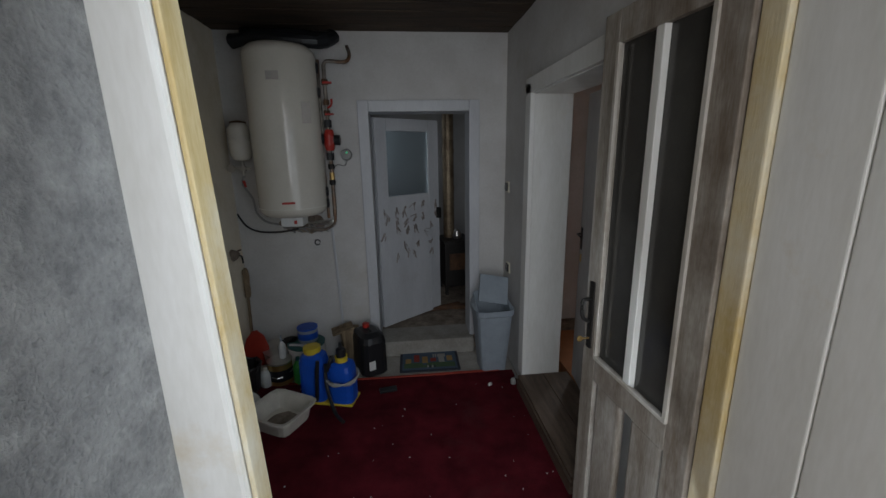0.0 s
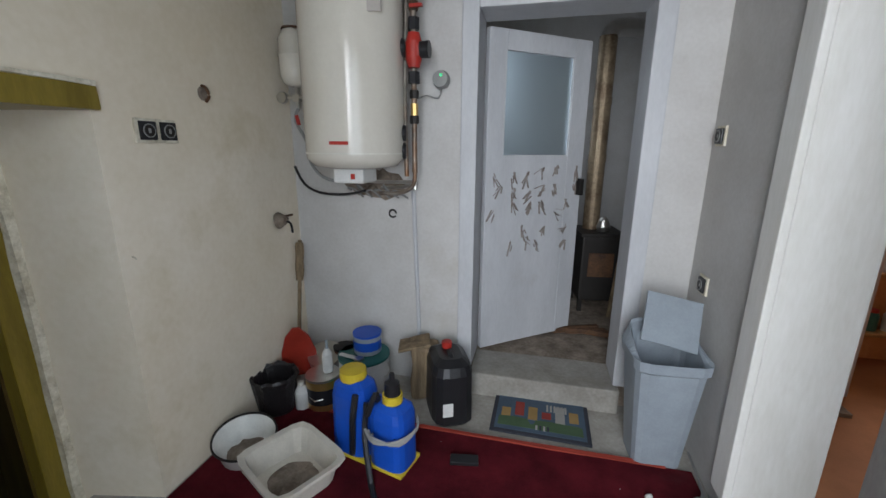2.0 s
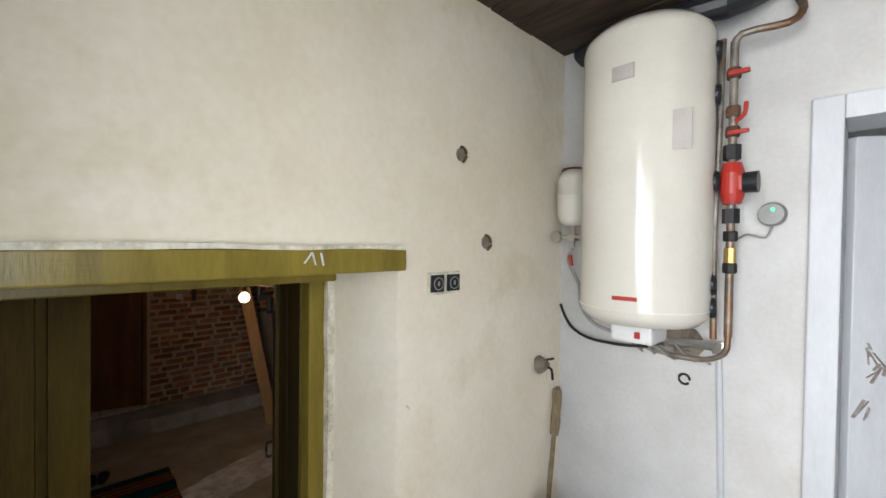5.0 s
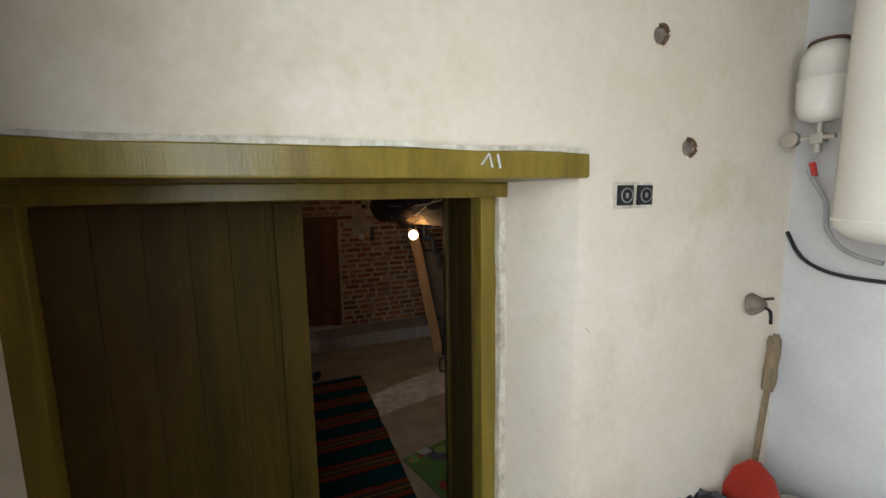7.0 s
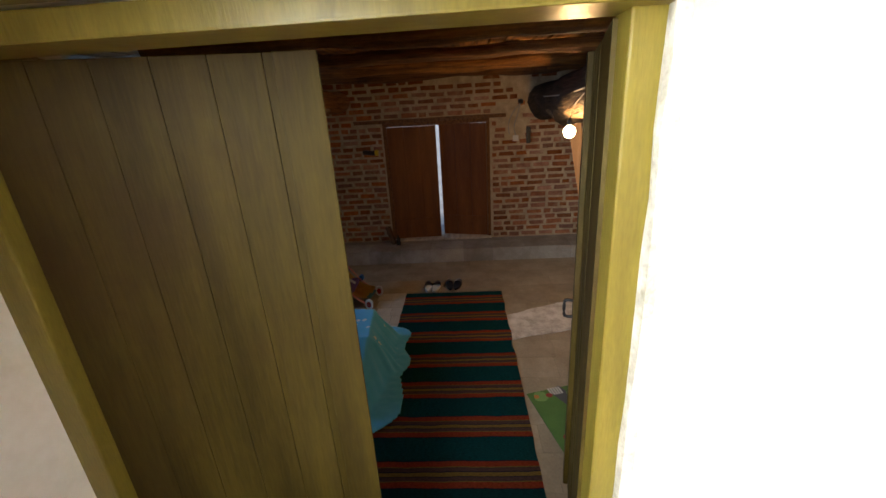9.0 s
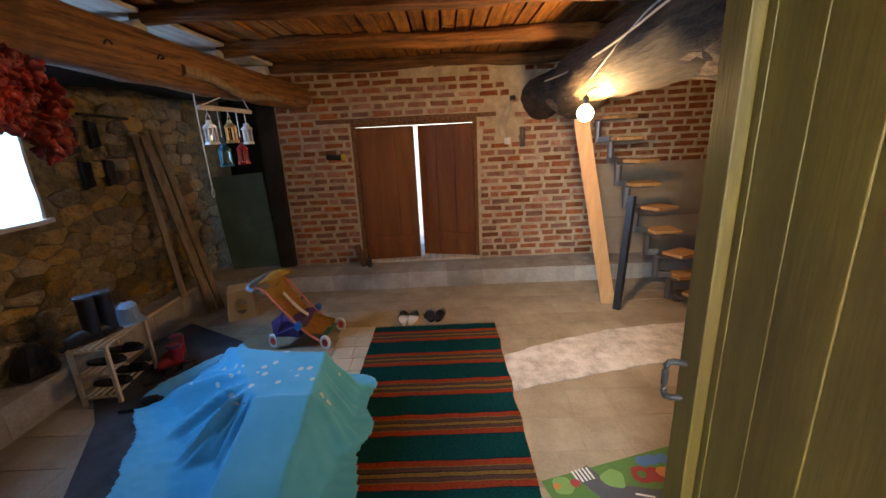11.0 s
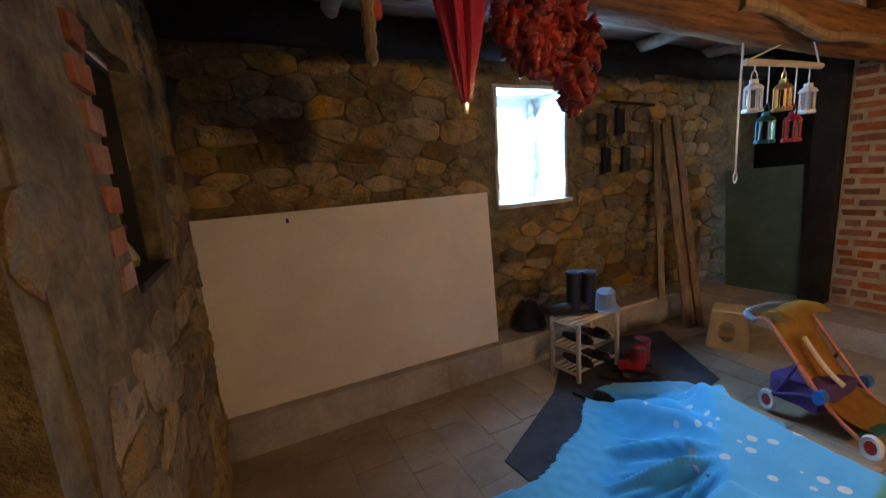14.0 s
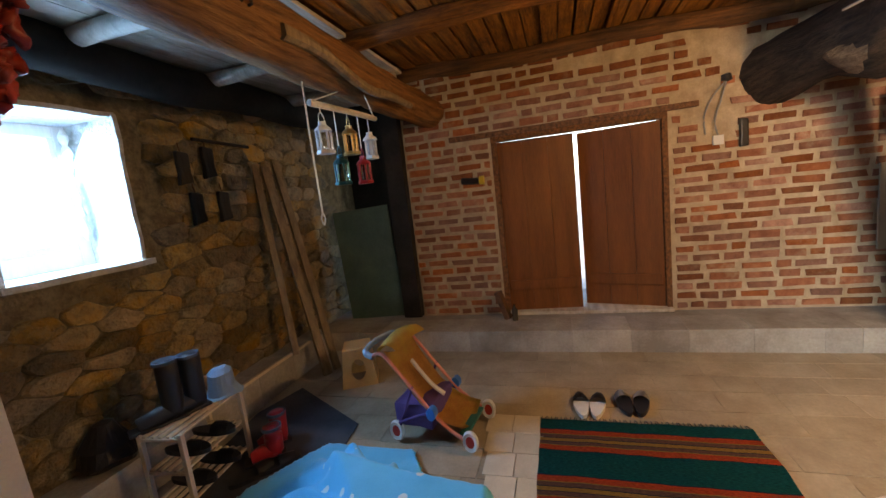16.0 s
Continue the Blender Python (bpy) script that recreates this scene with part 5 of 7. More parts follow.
for x, z in ((-5.05, 0.98), (-5.25, 1.02), (-5.10, 0.72), (-5.32, 0.72)):
    tl = thing("hanging_tool", "dark rusty tool hung on the stone wall", "tool", (x, -0.535, z), 0, "tools hung on the stone wall")
    part("head", rough_up(box(-0.045, 0.045, -0.01, 0.02, -0.10, 0.10, 0.01), 0.02, 9, 2), "iron", tl)
    part("string", tube([(0, 0, 0.09), (0.01, 0, 0.16)], 0.004, 6), "rust", tl)

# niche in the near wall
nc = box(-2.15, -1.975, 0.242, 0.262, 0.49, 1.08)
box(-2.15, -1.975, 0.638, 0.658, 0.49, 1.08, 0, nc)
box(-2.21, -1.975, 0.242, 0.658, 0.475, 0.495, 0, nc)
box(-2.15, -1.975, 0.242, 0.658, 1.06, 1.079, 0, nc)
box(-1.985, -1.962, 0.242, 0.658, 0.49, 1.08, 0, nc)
structure("niche", rough_up(nc, 0.004, 12, 2), "black_beam", "wall niche lined near black", "niche")
lmp = thing("oil_lamp", "old glass oil lamp standing in the niche", "lamp", (-2.11, 0.36, 0.500))
part("base", lathe([(0, 0), (0.04, 0), (0.045, 0.02), (0.03, 0.06), (0.015, 0.08), (0, 0.08)], 18), "brass", lmp)
part("chimney", lathe([(0.018, 0.08), (0.03, 0.12), (0.018, 0.18), (0.016, 0.26)], 18), "clear_glass", lmp)

# ---- barn: boards, rack, shoes ----
for k, (dx, dy, lab) in enumerate(((0, 0, "large cream chipboard sheet leaning on the stone wall"), (0.035, -0.022, "second dark-edged sheet behind the cream board"))):
    wbx = thing("chipboard_sheet", lab, "board", (0, 0, 0), 0, "sheets leaning on the wall")
    a = math.degrees(math.atan2(0.055, 1.05))
    part("sheet", box(-3.926 + dx, -2.205 + dx, -0.018, 0.0, 0, 1.045, 0.002, None, pose(0, -0.418 + dy, -0.478, a, 0, 0)), "board_white" if k == 0 else "dull_plank", wbx)
    if k == 0:
        part("nail_mark", box(-2.66, -2.645, 0.0, 0.003, 0.985, 1.01, 0, None, pose(0, -0.418, -0.478, a, 0, 0)), "iron", wbx)
M["pale_pine"] = material("pale_pine", (0.50, 0.41, 0.28), (0.68, 0.58, 0.42), 0.55, 3, 40, 0.1, stretch=(8, 8, 0.8))
lw = thing("ledge_batten", "pale wooden batten on the ledge edge", "batten")
part("batten", bar((-4.70, -0.352, -0.469), (-5.75, -0.352, -0.469), 0.022, 0.022), "pale_pine", lw)

rk = thing("shoe_rack", "light wooden slatted shoe rack", "shoe rack", (-4.43, -0.11, BF), 6)
for x in (-0.20, 0.20):
    for y in (-0.11, 0.11):
        part("leg", box(x - 0.011, x + 0.011, y - 0.011, y + 0.011, 0, 0.41, 0.002), "pale_pine", rk)
for z in (0.06, 0.22, 0.39):
    for y in (-0.085, -0.04, 0.0, 0.045, 0.09):
        part("slat", box(-0.205, 0.205, y - 0.010, y + 0.010, z, z + 0.010, 0.002), "pale_pine", rk)
    for x in (-0.20, 0.20):
        part("rail", box(x - 0.009, x + 0.009, -0.11, 0.11, z - 0.014, z - 0.001, 0.002), "pale_pine", rk)


M["boot_lining"] = plain("boot_lining", (0.05, 0.075, 0.11), 0.5)


def boot(name, label, at, rz, mat, h=0.24, length=0.22, group=""):
    b = thing(name, label, "boot", at, rz, group)
    sh = tube([(0, 0, 0.035), (0, 0, 0.10), (0, 0.004, h)], 0.045, 18, taper=1.12)
    part("shaft", sh, mat, b, smooth=True)
    ft = tube([(0, 0.03, 0.045), (0, -0.06, 0.045), (0, -length + 0.07, 0.032), (0, -length + 0.05, 0.028)], 0.045, 16, taper=0.75)
    for v in ft.verts:
        v.co.z = max(v.co.z, 0.004)
    part("foot", ft, mat, b, smooth=True)
    part("sole", box(-0.042, 0.042, -length + 0.01, 0.055, 0, 0.016, 0.006), "black_rubber", b)
    part("top_lining", lathe([(0.042, h + 0.002), (0.053, h + 0.003), (0.053, h - 0.012), (0.05, h - 0.012)], 18), "boot_lining", b)
    return b


boot("rubber_boot", "tall dark blue rubber boot on the rack", (-4.47, -0.12, BF + 0.402), 70, "black_rubber", 0.29, 0.2, "dark rubber boots")
boot("rubber_boot", "tall dark blue rubber boot on the rack", (-4.37, -0.15, BF + 0.402), 60, "black_rubber", 0.30, 0.2, "dark rubber boots")
M["red_rubber"] = plain("red_rubber", (0.30, 0.018, 0.022), 0.3)
boot("red_boot", "red child's rubber boot on the floor", (-4.78, 0.07, BF + 0.009), 50, "red_rubber", 0.19, 0.17, "red rubber boots")
boot("red_boot", "red child's rubber boot on the floor", (-4.66, 0.13, BF + 0.009), 40, "red_rubber", 0.18, 0.17, "red rubber boots")
M["faded_blue"] = plain("faded_blue", (0.22, 0.33, 0.46), 0.6)
cap = thing("cloth_hat", "faded blue folded hat on the rack", "hat", (-4.62, -0.10, BF + 0.402), 10)
ch = lathe([(0.10, 0.0), (0.085, 0.012), (0.07, 0.05), (0.062, 0.12), (0.03, 0.145), (0, 0.145)], 20)
part("crown", rough_up(ch, 0.014, 14), "faded_blue", cap)


def slipper(name, label, at, rz, mat, strap, group=""):
    s = thing(name, label, "shoe", at, rz, group)
    b = bmesh.new()
    lo, hi = [], []
    for k in range(20):
        a = 2 * math.pi * k / 20
        x = 0.042 * math.cos(a) * (1.0 + 0.18 * math.sin(a))
        y = 0.125 * math.sin(a)
        lo.append(b.verts.new((x, y, 0)))
        hi.append(b.verts.new((x, y, 0.022)))
    b.faces.new(lo[::-1])
    b.faces.new(hi)
    for k in range(20):
        b.faces.new((lo[k], lo[(k + 1) % 20], hi[(k + 1) % 20], hi[k]))
    part("sole", b, mat, s)
    st_ = bmesh.new()
    rows = []
    for y in (0.01, 0.055, 0.095):
        w = 0.046 * (1 - 0.35 * max(0, y - 0.05) / 0.05)
        rows.append([st_.verts.new((w * math.cos(math.pi * k / 8), y, 0.012 + (0.045 - 0.2 * max(0, y - 0.05)) * math.sin(math.pi * k / 8))) for k in range(9)])
    for p, q in zip(rows, rows[1:]):
        for k in range(8):
            st_.faces.new((p[k], p[k + 1], q[k + 1], q[k]))
    bmesh.ops.solidify(st_, geom=st_.faces[:], thickness=0.004)
    part("strap", st_, strap, s)
    return s


for x, y, rz, m_, s_, lab in ((-5.29, 1.775, 8, "paper_white", "black_plastic", "white and black slipper on the stone floor"), (-5.29, 1.865, -4, "paper_white", "black_plastic", "white and black slipper on the stone floor"),
                              (-5.33, 2.015, 10, "black_rubber", "hose_grey", "dark sandal with grey strap on the stone floor"), (-5.33, 2.105, -6, "black_rubber", "hose_grey", "dark sandal with grey strap on the stone floor")):
    slipper("slipper", lab, (x, y, BF + 0.008), rz + 85, m_, s_, "slippers by the rug")
for x, y, rz, lab in ((-4.18, 0.20, 30, "black slipper on the dark mat"), (-4.50, 0.12, 60, "dark patterned slipper on the floor"), (-4.58, 0.20, 50, "dark patterned slipper on the floor")):
    slipper("dark_slipper", lab, (x, y, BF + 0.009), rz, "black_rubber", "black_plastic", "dark slippers by the rack")
for z, n in ((0.072, 2), (0.232, 2)):
    for k in range(n):
        slipper("stored_shoe", "dark shoe stored on the rack", (-4.52 + 0.16 * k, -0.11, BF + z), 8, "black_rubber", "black_plastic", "shoes in the rack")
bag2 = thing("dark_bag", "black bag lying on the concrete ledge", "bag", (-4.25, -0.47, -0.478))
part("bag", rough_up(lathe([(0, 0), (0.10, 0.0), (0.13, 0.04), (0.10, 0.11), (0.04, 0.20), (0, 0.21)], 20), 0.03, 9), "black_bag", bag2)
M["dark_mat"] = material("dark_mat", (0.028, 0.032, 0.042), (0.06, 0.066, 0.08), 0.85, 6, 120, 0.3)
bm_ = box(-5.42, -3.30, -0.32, 0.42, BF, BF + 0.008, 0, None)
mtm = thing("dark_floor_mat", "thin dark grey mat laid on the stone floor", "mat")
bmx = bmesh.new()
pts = [(-5.40, -0.22), (-5.00, 0.46), (-3.45, 0.62), (-3.42, 0.36), (-4.03, 0.02), (-4.30, -0.22), (-5.05, -0.33)]
lo = [bmx.verts.new((x, y, BF + 0.001)) for x, y in pts]
hi = [bmx.verts.new((x, y, BF + 0.007)) for x, y in pts]
bmx.faces.new(hi)
for k in range(len(pts)):
    bmx.faces.new((lo[k], lo[(k + 1) % len(pts)], hi[(k + 1) % len(pts)], hi[k]))
bm_.free()
bmesh.ops.recalc_face_normals(bmx, faces=bmx.faces)
part("mat", bmx, "dark_mat", mtm)

# stool
M["stool_plastic"] = plain("stool_plastic", (0.66, 0.48, 0.23), 0.45)
so = thing("plastic_stool", "beige plastic step stool with oval side holes", "stool", (-5.57, 0.19, BF + 0.001), 25)
part("seat", box(-0.10, 0.10, -0.10, 0.10, 0.265, 0.285, 0.008), "stool_plastic", so)
for k in range(4):
    pnl = bmesh.new()
    outer, inner = [], []
    for i in range(24):
        a = 2 * math.pi * i / 24
        c, s = math.cos(a), math.sin(a)
        q = 1 / max(abs(c), abs(s))
        z = 0.1325 + 0.1325 * s * q
        outer.append(pnl.verts.new(((0.13 - 0.03 * z / 0.265) * c * q, -(0.13 - 0.03 * z / 0.265), z)))
        zi = 0.13 + 0.075 * s
        inner.append(pnl.verts.new((0.052 * c, -(0.13 - 0.03 * zi / 0.265), zi)))
    for i in range(24):
        pnl.faces.new((outer[i], outer[(i + 1) % 24], inner[(i + 1) % 24], inner[i]))
    bmesh.ops.solidify(pnl, geom=pnl.faces[:], thickness=0.006)
    pnl.transform(pose(0, 0, 0, 0, 0, 90 * k))
    part("side", pnl, "stool_plastic", so)

# ---- barn: rug, play mat, tiles ----
rugm = bpy.data.materials.new("kilim")
rugm.use_nodes = True
t_ = rugm.node_tree
p_ = t_.nodes["Principled BSDF"]
p_.inputs["Roughness"].default_value, p_.inputs["Specular IOR Level"].default_value = 0.95, 0.1
geo_ = t_.nodes.new("ShaderNodeNewGeometry")
sep_ = t_.nodes.new("ShaderNodeSeparateXYZ")
t_.links.new(geo_.outputs["Position"], sep_.inputs[0])
nz_ = t_.nodes.new("ShaderNodeTexNoise")
nz_.inputs["Scale"].default_value, nz_.inputs["Detail"].default_value = 6, 3
t_.links.new(geo_.outputs["Position"], nz_.inputs[0])
ma_ = t_.nodes.new("ShaderNodeMath")
ma_.operation, ma_.inputs[1].default_value = "MULTIPLY_ADD", 0.022
t_.links.new(nz_.outputs[0], ma_.inputs[0])
t_.links.new(sep_.outputs[0], ma_.inputs[2])
md_ = t_.nodes.new("ShaderNodeMath")
md_.operation, md_.inputs[1].default_value = "MULTIPLY_ADD", 1 / 0.352
md_.inputs[2].default_value = 5.20 / 0.352
t_.links.new(ma_.outputs[0], md_.inputs[0])
fr_ = t_.nodes.new("ShaderNodeMath")
fr_.operation = "FRACT"
t_.links.new(md_.outputs[0], fr_.inputs[0])
rp_ = t_.nodes.new("ShaderNodeValToRGB")
rp_.color_ramp.interpolation = "CONSTANT"
TEAL, ORANGE, BROWN, DARK, OCHRE = (0.006, 0.062, 0.064, 1), (0.34, 0.055, 0.022, 1), (0.11, 0.065, 0.052, 1), (0.02, 0.025, 0.04, 1), (0.26, 0.16, 0.04, 1)
bands = [(0.0, TEAL), (0.44, DARK), (0.46, ORANGE), (0.56, OCHRE), (0.575, BROWN), (0.65, DARK), (0.665, OCHRE), (0.735, DARK), (0.75, BROWN), (0.82, OCHRE), (0.835, ORANGE), (0.94, DARK), (0.96, TEAL)]
while len(rp_.color_ramp.elements) < len(bands):
    rp_.color_ramp.elements.new(0.5)
for e, (pos, col) in zip(rp_.color_ramp.elements, bands):
    e.position, e.color = pos, col
t_.links.new(fr_.outputs[0], rp_.inputs[0])
nz2_ = t_.nodes.new("ShaderNodeTexNoise")
nz2_.inputs["Scale"].default_value = 90
mp_ = t_.nodes.new("ShaderNodeMapping")
mp_.inputs["Scale"].default_value = (2.5, 0.6, 1)
t_.links.new(geo_.outputs["Position"], mp_.inputs[0])
t_.links.new(mp_.outputs[0], nz2_.inputs[0])
hs_ = t_.nodes.new("ShaderNodeHueSaturation")
mr_ = t_.nodes.new("ShaderNodeMapRange")
mr_.inputs[1].default_value, mr_.inputs[2].default_value, mr_.inputs[3].default_value, mr_.inputs[4].default_value = 0.3, 0.7, 0.7, 1.35
t_.links.new(nz2_.outputs[0], mr_.inputs[0])
t_.links.new(mr_.outputs[0], hs_.inputs["Value"])
t_.links.new(rp_.outputs[0], hs_.inputs["Color"])
t_.links.new(hs_.outputs[0], p_.inputs["Base Color"])
bu_ = t_.nodes.new("ShaderNodeBump")
bu_.inputs["Strength"].default_value, bu_.inputs["Distance"].default_value = 0.5, 0.004
t_.links.new(nz2_.outputs[0], bu_.inputs["Height"])
t_.links.new(bu_.outputs[0], p_.inputs["Normal"])
M["kilim"] = rugm
rug = thing("kilim_rug", "striped teal and orange woven kilim rug", "rug")
rb = bmesh.new()
NX, NY = 60, 22
grid = [[rb.verts.new((-5.145 + 2.47 * i / NX, 1.55 + 1.03 * j / NY + 0.012 * noise.noise(Vector((i * 0.22, 0 if j < 11 else 5, 1))) * (1 if j in (0, NY) else 0.6), BF + 0.012 + 0.004 * noise.noise(Vector((i * 0.35, j * 0.4, 0))))) for j in range(NY + 1)] for i in range(NX + 1)]
for i in range(NX):
    for j in range(NY):
        rb.faces.new((grid[i][j], grid[i + 1][j], grid[i + 1][j + 1], grid[i][j + 1]))
bmesh.ops.solidify(rb, geom=rb.faces[:], thickness=0.007)
part("weave", rb, "kilim", rug)
frn = None
for k in range(60):
    y = 1.555 + k * 0.0172
    frn = tube([(-5.14, y, BF + 0.012), (-5.175, y + 0.006 * math.sin(k * 2.1), BF + 0.006)], 0.003, 5, frn, 1)
part("fringe", frn, "black_rubber", rug)

pm = thing("play_mat", "children's printed road play mat with houses", "play mat", (-3.50, 2.60, BF + 0.004), 15)
M["mat_green"] = plain("mat_green", (0.09, 0.19, 0.045), 0.85)
M["mat_road"] = plain("mat_road", (0.085, 0.09, 0.10), 0.85)
part("base", box(0, 0.75, 0, 1.15, 0, 0.006, 0.002), "mat_green", pm)
M["mat_orange"] = plain("mat_orange", (0.52, 0.20, 0.05), 0.85)
M["mat_blue"] = plain("mat_blue", (0.08, 0.17, 0.36), 0.85)
M["mat_light_green"] = plain("mat_light_green", (0.19, 0.33, 0.09), 0.85)


def printed(name, shape, colour, level):
    """A flat printed patch with a soft outline: a chain of (x, y, radius)."""
    for k, (x, y, r) in enumerate(shape):
        b = lathe([(0, 0.0), (r, 0.0), (r, 0.0005), (0, 0.0005)], 18)
        for v in b.verts:
            v.co += Vector((0.25 * r * noise.noise(Vector((v.co.x * 22 + x * 9, v.co.y * 22, k))), 0.25 * r * noise.noise(Vector((v.co.y * 22, v.co.x * 22 + y * 9, k))), 0))
        b.transform(pose(x, y, 0.0062 + 0.0006 * level + 0.00006 * k))
        part(name, b, colour, pm)


for k, (a, c, w) in enumerate((((0.0, 0.20), (0.17, 0.26), 0.10), ((0.14, 0.24), (0.27, 0.50), 0.10), ((0.25, 0.47), (0.27, 1.10), 0.10), ((0.26, 0.92), (0.04, 1.02), 0.09), ((0.26, 0.30), (0.72, 0.20), 0.10), ((0.28, 0.78), (0.74, 0.86), 0.10))):
    ang = math.degrees(math.atan2(c[1] - a[1], c[0] - a[0]))
    part("road", box(0, math.hypot(c[0] - a[0], c[1] - a[1]), -w / 2, w / 2, 0.0062, 0.0072 + 0.0001 * k, 0, None, pose(a[0], a[1], 0, 0, 0, ang)), "mat_road", pm)
printed("lawn", ((0.06, 0.08, 0.05), (0.40, 0.42, 0.10), (0.09, 0.32, 0.055), (0.45, 0.66, 0.11), (0.12, 1.08, 0.05)), "mat_light_green", 1)
printed("pond", ((0.045, 0.52, 0.032), (0.05, 0.57, 0.036), (0.06, 0.62, 0.034), (0.17, 0.80, 0.035), (0.50, 0.40, 0.05)), "mat_blue", 2)
printed("house", ((0.11, 0.46, 0.050), (0.13, 0.52, 0.045), (0.16, 0.66, 0.045), (0.42, 0.62, 0.06), (0.06, 0.14, 0.022), (0.44, 0.10, 0.05)), "mat_red", 3)
printed("garden", ((0.13, 0.57, 0.036), (0.16, 0.61, 0.032), (0.06, 0.78, 0.016), (0.08, 0.79, 0.016), (0.10, 0.81, 0.016), (0.05, 0.05, 0.018), (0.45, 0.55, 0.03)), "mat_orange", 4)
printed("roof", ((0.11, 0.46, 0.022), (0.16, 0.67, 0.020), (0.42, 0.62, 0.03)), "mat_green", 5)
for x0, y0 in ((0.03, 0.20), (0.05, 1.00), (0.26, 0.66)):
    for k in range(5):
        part("crossing_bar", box(x0 - 0.035, x0 + 0.035, y0 - 0.045 + k * 0.019, y0 - 0.035 + k * 0.019, 0.0082, 0.0086), "paper_white", pm)
part("arrow", bar((0.19, 0.36, 0.0084), (0.23, 0.43, 0.0084), 0.010, 0.0006, 0), "paper_white", pm)
lt_ = None
for i in range(2):
    for j in range(5):
        tl = part("floor_tile", box(-5.17 + j * 0.17, -5.004 + j * 0.17, 1.25 + i * 0.15 + 0.02 * j, 1.395 + i * 0.15 + 0.02 * j, BF + 0.002, BF + 0.010, 0.002), "cream_tile")
        tagged(tl, "loose cream ceramic floor tile beside the rug", "floor tile", "loose tiles by the rug")
cpm = bmesh.new()
edge = [(-4.62, 2.58), (-4.80, 3.0), (-4.95, 3.5), (-5.02, 4.1), (-5.06, 4.6), (-4.70, 4.62), (-4.50, 3.95), (-4.42, 3.5), (-4.33, 3.1), (-4.20, 2.58)]
fine = []
for (a, b_), (c, d_) in zip(edge, edge[1:] + edge[:1]):
    for k in range(8):
        u = k / 8
        p = Vector((a + (c - a) * u, b_ + (d_ - b_) * u, 0))
        fine.append(p + 0.025 * Vector(noise.noise_vector(p * 9)))
lo = [cpm.verts.new((p.x, p.y, BF + 0.001)) for p in fine]
hi = [cpm.verts.new((p.x, p.y, BF + 0.009)) for p in fine]
cpm.faces.new(hi)
for k in range(len(fine)):
    cpm.faces.new((lo[k], lo[(k + 1) % len(fine)], hi[(k + 1) % len(fine)], hi[k]))
bmesh.ops.recalc_face_normals(cpm, faces=cpm.faces)
structure("cement_patch", cpm, "cement_patch", "pale rough cement patch across the stone floor", "floor")

# ---- barn: covered thing ----
CORE = [(-4.32, 0.80), (-4.22, 1.42), (-3.80, 1.46), (-3.80, 1.16)]
NOSE = [(-3.80, 1.16), (-3.80, 1.46), (-3.33, 1.45), (-3.30, 1.14)]


def near(poly, x, y):
    """The nearest point of a convex polygon, and how far it lies."""
    n = len(poly)
    area2 = sum(poly[i][0] * poly[(i + 1) % n][1] - poly[(i + 1) % n][0] * poly[i][1] for i in range(n))
    s = 1 if area2 > 0 else -1
    if all(s * ((poly[(i + 1) % n][0] - poly[i][0]) * (y - poly[i][1]) - (poly[(i + 1) % n][1] - poly[i][1]) * (x - poly[i][0])) >= 0 for i in range(n)):
        return x, y, 0.0
    best = None
    for i in range(n):
        ax, ay = poly[i]
        bx_, by_ = poly[(i + 1) % n]
        u = max(0, min(1, ((x - ax) * (bx_ - ax) + (y - ay) * (by_ - ay)) / ((bx_ - ax) ** 2 + (by_ - ay) ** 2)))
        px, py = ax + u * (bx_ - ax), ay + u * (by_ - ay)
        dd_ = math.hypot(x - px, y - py)
        if best is None or dd_ < best[2]:
            best = (px, py, dd_)
    return best


def cover(x, y):
    px, py, d = near(CORE, x, y)
    h = -0.365 - 0.02 * math.sin((px + 4.3) * 3) - 0.018 * math.sin(math.pi * min(1, max(0, (py - 0.7) / 0.75)))
    ang = math.atan2(y - 1.15, x + 4.0)
    left = max(0.0, -math.sin(ang))
    left = min(1.0, max(0.0, -math.sin(ang) * 1.6 - 0.1)) if y < 1.1 else 0.0
    k = 1.9 - 1.15 * left
    fold = 0.030 * math.sin(ang * 27 + 3.0 * noise.noise(Vector((x * 3, y * 3, 5)))) * (1 if y < 1.1 else 0.6) + 0.032 * math.sin(ang * 13 + 2.5 * noise.noise(Vector((x * 2, y * 2, 0)))) + 0.016 * math.sin(ang * 41 + 1.3)
    z1 = h - k * d + fold * min(1, d / 0.12) if d else h
    qx, qy, e = near(NOSE, x, y)
    h2 = -0.385 - 0.17 * (qx + 3.77) / 0.45
    z2 = h2 - (1.7 - 1.2 * (left if qy < 1.08 else 0)) * e + 0.8 * fold * min(1, e / 0.12)
    z = max(z1, z2) + 0.006 * noise.noise(Vector((x * 9, y * 9, 3)))
    return max(z, BF + 0.022 + 0.012 * abs(noise.noise(Vector((x * 14, y * 14, 7))))), min(d + 0.0, e + 0.0)


cl = bmesh.new()
CX, CY = 150, 132
cg = {}
for i in range(CX + 1):
    for j in range(CY + 1):
        x, y = -4.78 + 1.90 * i / CX, 0.04 + 1.78 * j / CY
        z, d = cover(x, y)
        lim = 0.27 + 0.36 * min(1, max(0, 1.1 - y) / 0.3) + 0.03 * math.sin(9 * math.atan2(y - 1.15, x + 3.9))
        if d < lim:
            cg[i, j] = cl.verts.new((x, y, z))
for i in range(CX):
    for j in range(CY):
        q = [cg.get(k) for k in ((i, j), (i + 1, j), (i + 1, j + 1), (i, j + 1))]
        if all(q):
            cl.faces.new(q)
